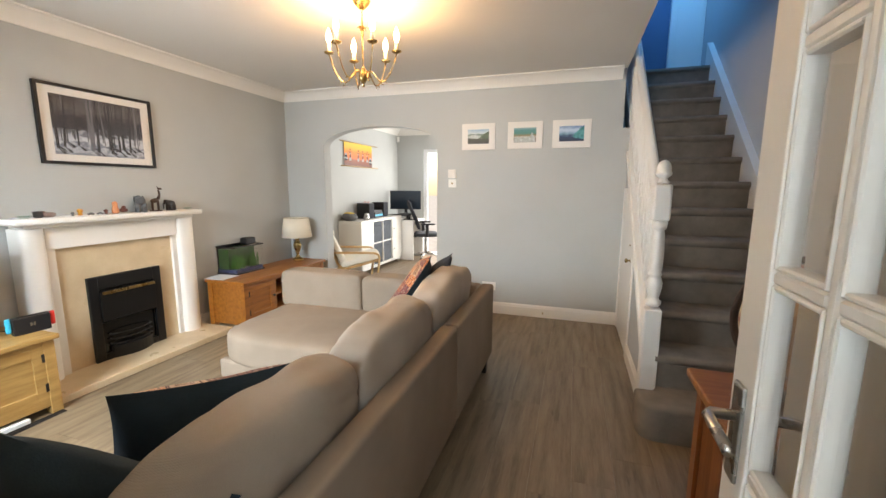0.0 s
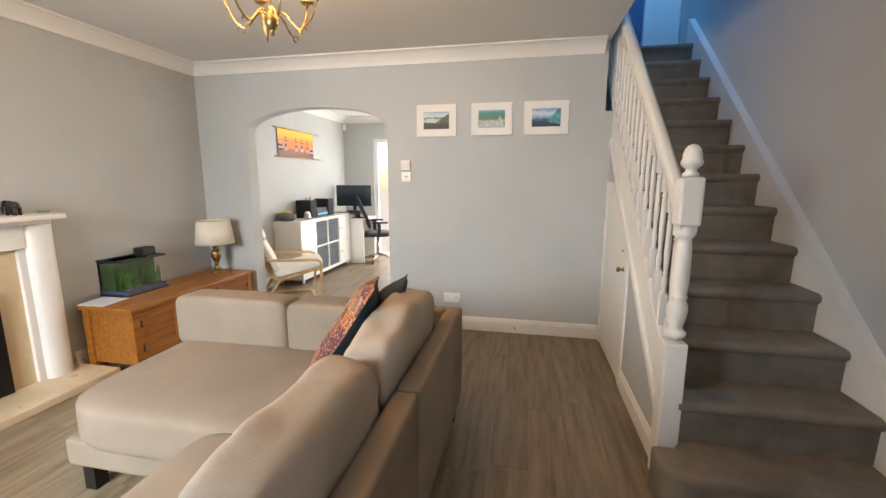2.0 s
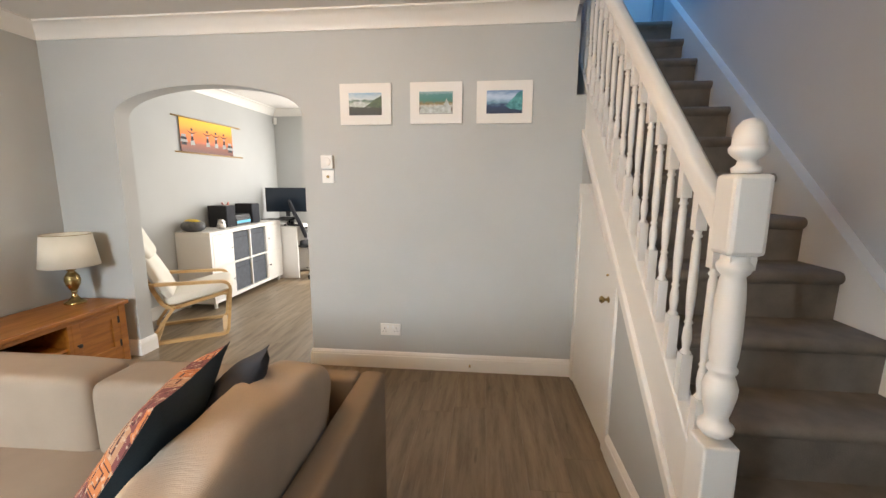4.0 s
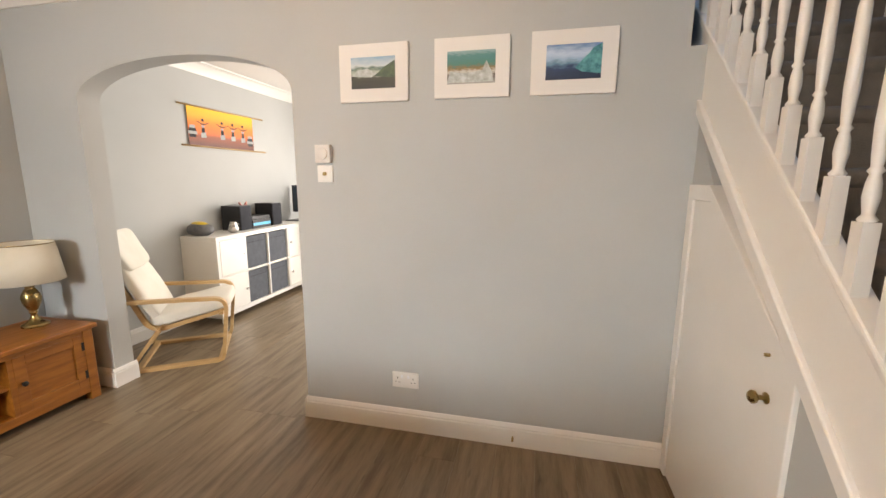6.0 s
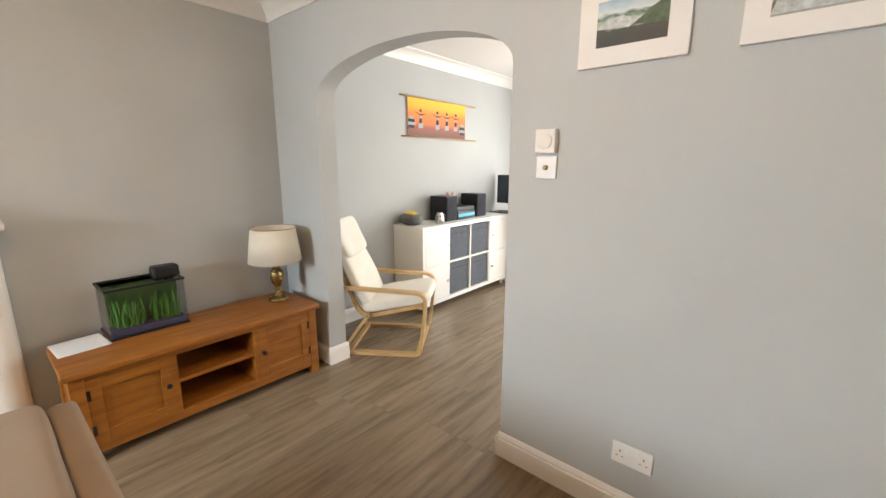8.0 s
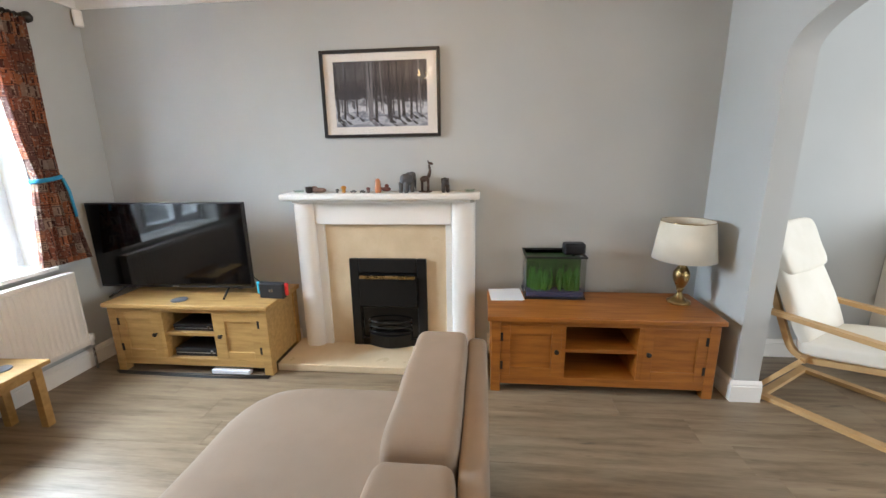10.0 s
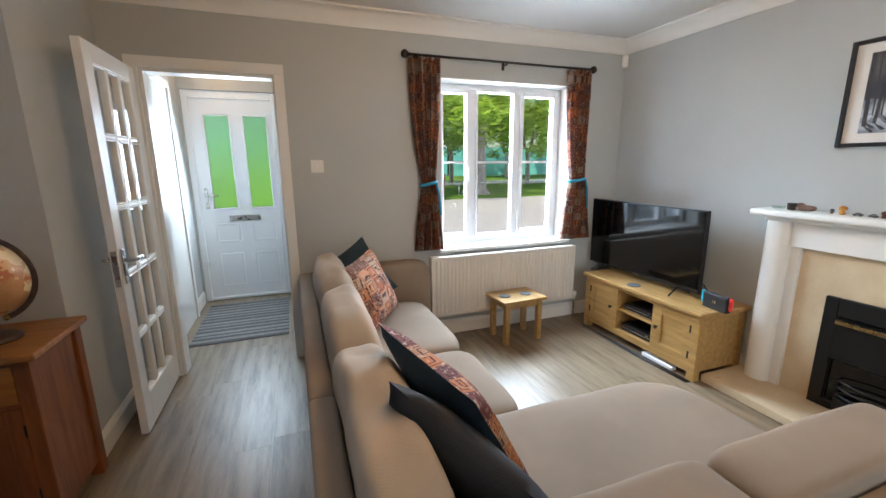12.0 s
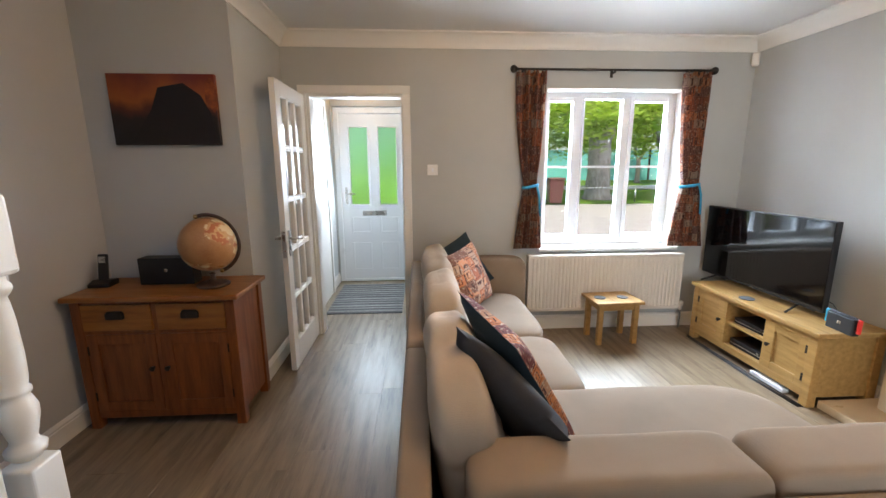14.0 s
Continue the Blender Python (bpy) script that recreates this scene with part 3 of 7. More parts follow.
def glazed_door():
    """Fifteen-pane door, hinged at the origin, reaching along +y, its thickness along -x."""
    d = tagged(new("door_1"), "open white fifteen-pane glazed door against the return wall", "door", kind="structure")
    w, h, t = 0.655, 1.965, 0.038
    st, tr, br, bar = 0.092, 0.09, 0.19, 0.022
    bm = boxes(((-t, 0, 0), (0, st, h)), ((-t, w - st, 0), (0, w, h)), ((-t, st, 0), (0, w - st, br)), ((-t, st, h - tr), (0, w - st, h)), bevel=0.003)
    part("door_frame", bm, "white", d)
    gw, gh = (w - 2 * st - 2 * bar) / 3, (h - br - tr - 4 * bar) / 5
    items = []
    for i in (1, 2):
        y = st + i * gw + (i - 1) * bar
        items.append(((-t + 0.004, y, br), (-0.004, y + bar, h - tr)))
    for j in range(1, 5):
        z = br + j * gh + (j - 1) * bar
        for i in range(3):
            y = st + i * (gw + bar)
            items.append(((-t + 0.004, y, z), (-0.004, y + gw, z + bar)))
    part("glazing_bars", boxes(*items, bevel=0.005, seg=1), "white", d)
    for i in range(3):
        for j in range(5):
            y, z = st + i * (gw + bar), br + j * (gh + bar)
            p = part("pane", box((-t / 2 - 0.002, y, z), (-t / 2 + 0.002, y + gw, z + gh)), "glass", d)
            p.visible_shadow = False
            bd = 0.009
            part("glazing_bead", boxes(((-t + 0.003, y, z), (-0.003, y + bd, z + gh)), ((-t + 0.003, y + gw - bd, z), (-0.003, y + gw, z + gh)), ((-t + 0.003, y + bd, z), (-0.003, y + gw - bd, z + bd)), ((-t + 0.003, y + bd, z + gh - bd), (-0.003, y + gw - bd, z + gh)), bevel=0.003, seg=1), "white", d)
    lever(d, -t, w - 0.05, 0.915, -1, -1)
    lever(d, 0, w - 0.05, 0.915, 1, -1)
    part("lock_plate", box((-t * 0.8, w, 0.82), (-t * 0.2, w + 0.002, 1.0)), "steel", d)
    d.matrix_world = pose(0.315, 0.172, 0.012, 0, 0, 0.0)
    return d


glazed_door()

M["obscure"] = bpy.data.materials.new("obscure_glass")
M["obscure"].use_nodes = True
ob_bs = M["obscure"].node_tree.nodes["Principled BSDF"]
ob_bs.inputs["Transmission Weight"].default_value, ob_bs.inputs["Roughness"].default_value, ob_bs.inputs["IOR"].default_value = 1.0, 0.75, 1.25
ob_bs.inputs["Base Color"].default_value = (0.72, 1.0, 0.68, 1)


def front_door():
    d = tagged(new("door_3"), "white composite front door with two tall glazed lights", "front door", kind="structure")
    y, x0, x1 = -1.545, -0.40, 0.345
    lights = ((-0.335, -0.125), (0.01, 0.225))
    z0, z1 = 0.98, 1.895
    items = [((x0, y - 0.045, 0.03), (x1, y, z0)), ((x0, y - 0.045, z1), (x1, y, 2.055)), ((x0, y - 0.045, z0), (lights[0][0], y, z1)), ((lights[0][1], y - 0.045, z0), (lights[1][0], y, z1)), ((lights[1][1], y - 0.045, z0), (x1, y, z1))]
    part("door_leaf", boxes(*items), "upvc", d)
    for a, b in lights:
        part("light_trim", boxes(((a - 0.02, y, z0 - 0.02), (a, y + 0.012, z1 + 0.02)), ((b, y, z0 - 0.02), (b + 0.02, y + 0.012, z1 + 0.02)), ((a, y, z0 - 0.02), (b, y + 0.012, z0)), ((a, y, z1), (b, y + 0.012, z1 + 0.02)), bevel=0.004), "upvc", d)
        p = part("pane", box((a, y - 0.026, z0), (b, y - 0.02, z1)), "obscure", d)
        p.visible_shadow = False
        for lo, hi in ((0.62, 0.82), (0.14, 0.5)):
            part("moulded_panel", boxes(((a - 0.01, y, lo), (a + 0.01, y + 0.006, hi)), ((b - 0.01, y, lo), (b + 0.01, y + 0.006, hi)), ((a + 0.01, y, lo), (b - 0.01, y + 0.006, lo + 0.02)), ((a + 0.01, y, hi - 0.02), (b - 0.01, y + 0.006, hi)), bevel=0.003), "upvc", d)
    part("letter_plate", box((-0.20, y, 0.838), (0.097, y + 0.012, 0.90), 0.005), "steel", d, "grey metal letter plate")
    h = part("door_handle", box((0.27, y, 0.98), (0.30, y + 0.01, 1.19), 0.004), "steel", d, "steel lever handle")
    part("lever", tube([(0.285, y + 0.005, 1.11), (0.285, y + 0.05, 1.11), (0.17, y + 0.05, 1.11)], 0.009, 10), "steel", h, smooth=50)
    part("door_frame", boxes(((-0.46, y - 0.06, 0), (x0, y + 0.02, 2.13)), ((x1, y - 0.06, 0), (0.40, y + 0.02, 2.13)), ((x0, y - 0.06, 2.055), (x1, y + 0.02, 2.13)), ((x0, y - 0.06, 0), (x1, y + 0.02, 0.03)), bevel=0.005), "upvc", d)


front_door()


def upstairs_door():
    d = tagged(new("door_4"), "white panelled door at the top of the stairs", "door", kind="structure")
    y, x0, x1 = 5.60, 1.01, 1.27
    bm = boxes(((x0, y, 2.6), (x1, y + 0.04, 4.6)), ((x0 - 0.07, y - 0.01, 2.6), (x0, y + 0.06, 4.67)), ((x1, y - 0.01, 2.6), (x1 + 0.02, y + 0.06, 4.67)), ((x0, y - 0.01, 4.6), (x1, y + 0.06, 4.67)), bevel=0.004)
    part("door_leaf", bm, "white", d)
    part("door_handle", tube([(1.20, y, 3.7), (1.20, y - 0.05, 3.7), (1.10, y - 0.05, 3.7)], 0.01, 10), "steel", d, smooth=50)


upstairs_door()
setting("trim_patio_door", boxes(((-2.85, 7.57, 0), (-2.78, 7.63, 2.06)), ((-0.68, 7.57, 0), (-0.60, 7.63, 2.06)), ((-1.68, 7.57, 0), (-1.60, 7.63, 2.0)), ((-2.78, 7.57, 2.0), (-0.68, 7.63, 2.06)), ((-2.78, 7.57, 0), (-0.68, 7.63, 0.05)), bevel=0.004), "upvc", "white plastic patio door frame")


# ---- sofa ----
SEAM = 1.88


def sofa():
    s = thing("corner_sofa", "taupe fabric corner sofa with a chaise and loose back cushions", "sofa")
    xo, yn, ys, xw, ye = -0.540, 2.828, 0.20, -2.185, 1.86
    for a, e in ((ys, SEAM), (SEAM + 0.002, yn)):
        part("back_frame", box((xo - 0.09, a, 0.13), (xo, e, 0.66), 0.02, 3), "sofa", s, smooth=50)
    part("end_frame", box((xw, yn - 0.075, 0.13), (xo - 0.09, yn, 0.66), 0.02, 3), "sofa", s, smooth=50)
    part("base", boxes(((-1.38, ys + 0.17, 0.13), (xo - 0.09, yn - 0.075, 0.26)), ((-2.13, ye + 0.03, 0.13), (-1.38, yn - 0.075, 0.26)), bevel=0.02), "sofa", s)
    arm = soft_box((0.86, 0.17, 0.56), 9, 12)
    bmesh.ops.translate(arm, verts=arm.verts, vec=(xo - 0.09 - 0.42, ys + 0.085, 0.42))
    part("armrest", arm, "sofa", s, smooth=60)
    for a, b, i in ((ys + 0.175, 1.255, 1), (1.255, ye + 0.03, 2)):
        c = soft_box((0.80, b - a, 0.21), 6.5, 14, 0.006, i, 0.10)
        bmesh.ops.translate(c, verts=c.verts, vec=(-1.40 + 0.40, (a + b) / 2, 0.33))
        part("seat_cushion", c, "sofa", s, smooth=60)
    ch = soft_box((1.50, yn - 0.075 - ye, 0.22), 7.5, 18, 0.006, 5, 0.06)
    for v in ch.verts:
        if v.co.x < -0.5 and v.co.y < 0:
            v.co.y *= 1 - 0.16 * ((-v.co.x - 0.5) / 0.24) ** 2
    bmesh.ops.translate(ch, verts=ch.verts, vec=(-2.165 + 0.75, (yn - 0.075 + ye) / 2, 0.335))
    part("chaise_cushion", ch, "sofa", s, smooth=60)
    # bolsters of the north end
    for a, b, i in ((xw, -1.475, 1), (-1.475, -0.72, 2)):
        c = soft_box((b - a, 0.205, 0.30), 9, 16, 0.004, i)
        bmesh.ops.translate(c, verts=c.verts, vec=((a + b) / 2, yn - 0.075 - 0.10, 0.555))
        part("bolster", c, "sofa", s, smooth=60)
    # loose back cushions
    for y, L, h, i in ((0.735, 0.76, 0.44, 1), (1.46, 0.72, 0.44, 2), (2.205, 0.80, 0.45, 3)):
        c = soft_box((0.25, L, h), 4.6, 34, 0.022, i * 7)
        for v in c.verts:
            k, e = v.co.z / h + 0.5, abs(v.co.y) * 2 / L
            v.co.x *= 1.06 - 0.36 * k
            v.co.z -= 0.045 * max(k, 0) * e ** 3
            p = Vector((v.co.x * 4, v.co.y * 5 + v.co.z * 7, v.co.z * 5 + 11 * i))
            fold = 1 - min(abs(noise.noise(p)) * 5, 1)
            v.co -= v.co.normalized() * 0.010 * fold * (0.25 + 0.75 * e)
        bmesh.ops.transform(c, matrix=pose(-0.742, y, 0.43 + h / 2 - 0.01, 0, 10, 0), verts=c.verts)
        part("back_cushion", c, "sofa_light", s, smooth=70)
    for x, y in ((xo - 0.06, yn - 0.05), (xo - 0.06, ys + 0.05), (-1.32, ys + 0.10), (-2.06, ye + 0.09), (-2.06, yn - 0.10)):
        part("leg", boxes(((x - 0.03, y - 0.03, 0.0), (x + 0.03, y + 0.03, 0.14)), bevel=0.003), "iron", s)
    return s


sofa()


# ---- oak furniture ----
def panel_door(parent, y0, y1, z0, z1, x, wood, knob_y, t=0.02):
    """Framed door in the plane x = const, facing +x."""
    r = 0.055
    d = part("door", boxes(((x, y0, z0), (x + t, y0 + r, z1)), ((x, y1 - r, z0), (x + t, y1, z1)), ((x, y0 + r, z0), (x + t, y1 - r, z0 + r)), ((x, y0 + r, z1 - r), (x + t, y1 - r, z1)), bevel=0.002), wood, parent)
    part("door_panel", box((x + 0.002, y0 + r, z0 + r), (x + t - 0.009, y1 - r, z1 - r), 0.002), wood, d)
    part("knob", lathe([(0.006, 0), (0.006, 0.01), (0.013, 0.016), (0.014, 0.024), (0.004, 0.028)], (0, 0, 0), 14, pose(x + t, knob_y, (z0 + z1) / 2 + 0.01, 0, 90, 0)), "iron", d, smooth=50)
    hy = y0 + 0.006 if knob_y > (y0 + y1) / 2 else y1 - 0.006
    for z in (z0 + 0.07, z1 - 0.07):
        part("hinge", box((x + t, hy - 0.008, z - 0.025), (x + t + 0.003, hy + 0.008, z + 0.025)), "iron", d)
    return d


def tv_cabinet(at, rz, wood, w, label, d=0.43, h=0.48):
    """Low cabinet: two doors and open shelves; its back is the plane x = 0, it faces +x and runs along y."""
    t = thing("tv_cabinet", label, "tv cabinet", at, rz)
    part("cabinet_top", box((-0.01, -w / 2 - 0.02, h - 0.03), (d + 0.02, w / 2 + 0.02, h), 0.006), wood, t)
    k = 0.055
    for y in (-w / 2, w / 2 - k):
        for x in (0.0, d - k):
            part("corner_post", box((x, y, 0), (x + k, y + k, h - 0.03), 0.003), wood, t)
    for y in (-w / 2 + 0.012, w / 2 - 0.032):
        part("side_panel", box((k, y, 0.06), (d - k, y + 0.02, h - 0.03)), wood, t)
    part("back_panel", box((0.005, -w / 2 + k, 0.06), (0.015, w / 2 - k, h - 0.03)), wood, t)
    part("plinth_rail", box((d - 0.03, -w / 2 + k, 0.05), (d - 0.005, w / 2 - k, 0.10), 0.002), wood, t)
    part("bottom_board", box((0.015, -w / 2 + k, 0.085), (d - 0.03, w / 2 - k, 0.10)), wood, t)
    part("top_rail", box((d - 0.03, -w / 2 + k, h - 0.06), (d - 0.005, w / 2 - k, h - 0.03), 0.002), wood, t)
    a = w * 0.17
    for y in (-a, a):
        part("divider", box((0.015, y - 0.012, 0.10), (d - 0.006, y + 0.012, h - 0.06)), wood, t)
    part("shelf", box((0.015, -a + 0.012, 0.255), (d - 0.02, a - 0.012, 0.275)), wood, t)
    panel_door(t, -w / 2 + k, -a - 0.012, 0.10, h - 0.06, d - 0.024, wood, -a - 0.04)
    panel_door(t, a + 0.012, w / 2 - k, 0.10, h - 0.06, d - 0.024, wood, a + 0.04)
    return t


tv_cabinet((-3.272, 3.484, 0), 0, "oak", 1.245, "honey oak tv cabinet holding the fish tank and table lamp", 0.43, 0.48)
tv_cabinet((-3.34, 0.93, 0), 0, "oak_light", 1.08, "pale oak tv cabinet under the television")


def sideboard():
    s = thing("sideboard", "small oak sideboard with two drawers and two doors under the globe", "sideboard", (0.392, 1.022, 0))
    w, d, h = 0.84, 0.39, 0.77
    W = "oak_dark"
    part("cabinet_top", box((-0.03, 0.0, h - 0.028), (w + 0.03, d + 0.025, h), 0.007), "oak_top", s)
    for x in (0, w - 0.05):
        for y in (0.005, d - 0.05):
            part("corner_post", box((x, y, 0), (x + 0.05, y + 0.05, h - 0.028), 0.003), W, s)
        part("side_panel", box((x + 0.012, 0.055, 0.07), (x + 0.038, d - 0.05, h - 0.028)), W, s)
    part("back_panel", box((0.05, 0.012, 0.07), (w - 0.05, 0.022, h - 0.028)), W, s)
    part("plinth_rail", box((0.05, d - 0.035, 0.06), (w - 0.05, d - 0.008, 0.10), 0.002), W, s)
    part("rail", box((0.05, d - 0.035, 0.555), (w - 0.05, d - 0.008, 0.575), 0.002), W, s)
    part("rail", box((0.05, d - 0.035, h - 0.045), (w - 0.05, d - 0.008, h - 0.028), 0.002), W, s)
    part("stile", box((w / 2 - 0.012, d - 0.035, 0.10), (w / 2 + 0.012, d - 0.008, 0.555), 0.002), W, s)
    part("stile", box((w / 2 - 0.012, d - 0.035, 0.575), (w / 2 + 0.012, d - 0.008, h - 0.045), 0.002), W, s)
    for x0, x1, kx in ((0.052, w / 2 - 0.014, w / 2 - 0.04), (w / 2 + 0.014, w - 0.052, w / 2 + 0.04)):
        dr = part("drawer", box((x0, d - 0.045, 0.577), (x1, d, h - 0.047), 0.003), "oak_top", s)
        c = (x0 + x1) / 2
        part("cup_handle", prism([(c - 0.045, 0.645), (c + 0.045, 0.645), (c + 0.045, 0.675), (c + 0.035, 0.69), (c - 0.035, 0.69), (c - 0.045, 0.675)], "y", d, d + 0.02, 0.005), "iron", dr, "dark iron cup handle")
        r, z0, z1 = 0.055, 0.102, 0.553
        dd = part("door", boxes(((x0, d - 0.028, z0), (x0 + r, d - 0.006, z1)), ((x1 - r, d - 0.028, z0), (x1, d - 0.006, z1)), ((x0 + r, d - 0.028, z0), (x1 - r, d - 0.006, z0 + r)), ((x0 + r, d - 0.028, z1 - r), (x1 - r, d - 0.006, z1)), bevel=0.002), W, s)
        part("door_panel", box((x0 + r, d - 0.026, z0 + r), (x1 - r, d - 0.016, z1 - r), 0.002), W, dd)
        part("knob", lathe([(0.006, 0), (0.006, 0.01), (0.013, 0.016), (0.014, 0.024), (0.004, 0.028)], (0, 0, 0), 14, pose(kx, d - 0.006, 0.36, -90, 0, 0)), "iron", dd, smooth=50)
        hx = x0 if kx > c else x1
        for z in (z0 + 0.09, z1 - 0.09):
            part("hinge", box((hx - 0.006, d - 0.006, z - 0.025), (hx + 0.006, d - 0.003, z + 0.025)), "iron", dd)
    return s


sideboard()


def small_table():
    s = thing("side_table", "small pale oak stool table in front of the radiator", "side table", (-2.195, 0.41, 0), 3)
    part("tabletop", box((-0.20, -0.15, 0.34), (0.20, 0.15, 0.365), 0.005), "oak_light", s)
    for x in (-0.17, 0.13):
        for y in (-0.125, 0.085):
            part("leg", box((x, y, 0), (x + 0.04, y + 0.04, 0.34), 0.003), "oak_light", s)
    for a in ((-0.13, -0.115, 0.29, 0.13, -0.095, 0.34), (-0.13, 0.095, 0.29, 0.13, 0.115, 0.34), (-0.16, -0.085, 0.29, -0.14, 0.085, 0.34), (0.14, -0.085, 0.29, 0.16, 0.085, 0.34)):
        part("apron", box(a[:3], a[3:]), "oak_light", s)


small_table()


# ---- fireplace ----
def fireplace():
    f = tagged(new("fireplace"), "white fireplace surround with cream marble back panel and hearth", "fireplace", kind="structure")
    y0, y1 = 1.495, 2.79
    c = (y0 + y1) / 2
    x = XL
    part("hearth", box((x, 1.47, 0), (-2.978, 2.845, 0.05), 0.005), "marble", f, "cream marble hearth slab")
    for a, b, z in ((1.70, 1.95, 0.05), (2.38, 2.60, 0.05), (1.95, 2.38, 0.62)):
        part("back_panel", box((x, a, z), (x + 0.06, b, 0.95)), "marble", f, "cream marble back panel")
    part("mantel_shelf", box((x, y0, 1.10), (x + 0.20, y1, 1.14), 0.012, 3), "white", f, smooth=50)
    part("shelf_moulding", box((x, y0 + 0.06, 1.075), (x + 0.15, y1 - 0.06, 1.10), 0.008, 3), "white", f)
    part("frieze", box((x, y0 + 0.19, 0.928), (x + 0.10, y1 - 0.185, 1.075), 0.004), "white", f)
    for a, b in ((y0 + 0.05, y0 + 0.19), (y1 - 0.185, y1 - 0.03)):
        bm = bmesh.new()
        n = 10
        pts = [(x, a), (x + 0.085, a)] + [(x + 0.10 + 0.035 * math.sin(math.pi * i / n), a + (b - a) * (0.5 - 0.46 * math.cos(math.pi * i / n))) for i in range(n + 1)] + [(x + 0.085, b), (x, b)]
        bm.free()
        part("pilaster", prism(pts, "z", 0.05, 1.075), "white", f, smooth=40)
    for a, b in ((y0 + 0.19, y0 + 0.242), (y1 - 0.225, y1 - 0.185)):
        part("inner_slip", box((x, a, 0.05), (x + 0.085, b, 0.928), 0.003), "white", f)
    # gas fire
    g = thing("gas_fire", "black inset gas fire with a brass trim bar", "fire", (x + 0.06, 2.163, 0.05))
    w, h = 0.535, 0.64
    part("surround", boxes(((0, -w / 2, 0.0), (0.03, -w / 2 + 0.065, h)), ((0, w / 2 - 0.065, 0.0), (0.03, w / 2, h)), ((0, -w / 2 + 0.065, h - 0.10), (0.03, w / 2 - 0.065, h)), ((0, -w / 2 + 0.065, 0.0), (0.03, w / 2 - 0.065, 0.05)), bevel=0.006), "black", g)
    part("firebox", boxes(((-0.05, -w / 2 + 0.065, 0.02), (-0.04, w / 2 - 0.065, h - 0.06)), bevel=0.0), "black", g)
    part("hood", prism([(0.0, h - 0.10), (0.045, h - 0.125), (0.038, h - 0.34), (0.0, h - 0.36)], "y", -w / 2 + 0.065, w / 2 - 0.065, 0.003), "black", g)
    part("trim_bar", box((0.042, -w / 2 + 0.075, h - 0.135), (0.064, w / 2 - 0.075, h - 0.113), 0.004), "brass", g, "brass trim bar")
    pr = [(0.0, -0.15)] + [(0.03 + 0.05 * math.sin(math.pi * i / 8), -0.15 + 0.30 * i / 8) for i in range(9)] + [(0.0, 0.15)]
    part("fret", prism(pr, "z", 0.0, 0.09, 0.003), "black", g)
    for k in range(3):
        z = 0.11 + k * 0.04
        part("grate_bar", tube([(0.0, -0.15, z)] + [(0.03 + 0.045 * math.sin(math.pi * i / 8), -0.15 + 0.30 * i / 8, z) for i in range(9)] + [(0, 0.15, z)], 0.005, 8), "black", g, smooth=60)
    part("glass_front", box((-0.004, -w / 2 + 0.065, 0.05), (0.002, w / 2 - 0.065, h - 0.10)), "screen", g, "dark glass in front of the fire bed")


fireplace()


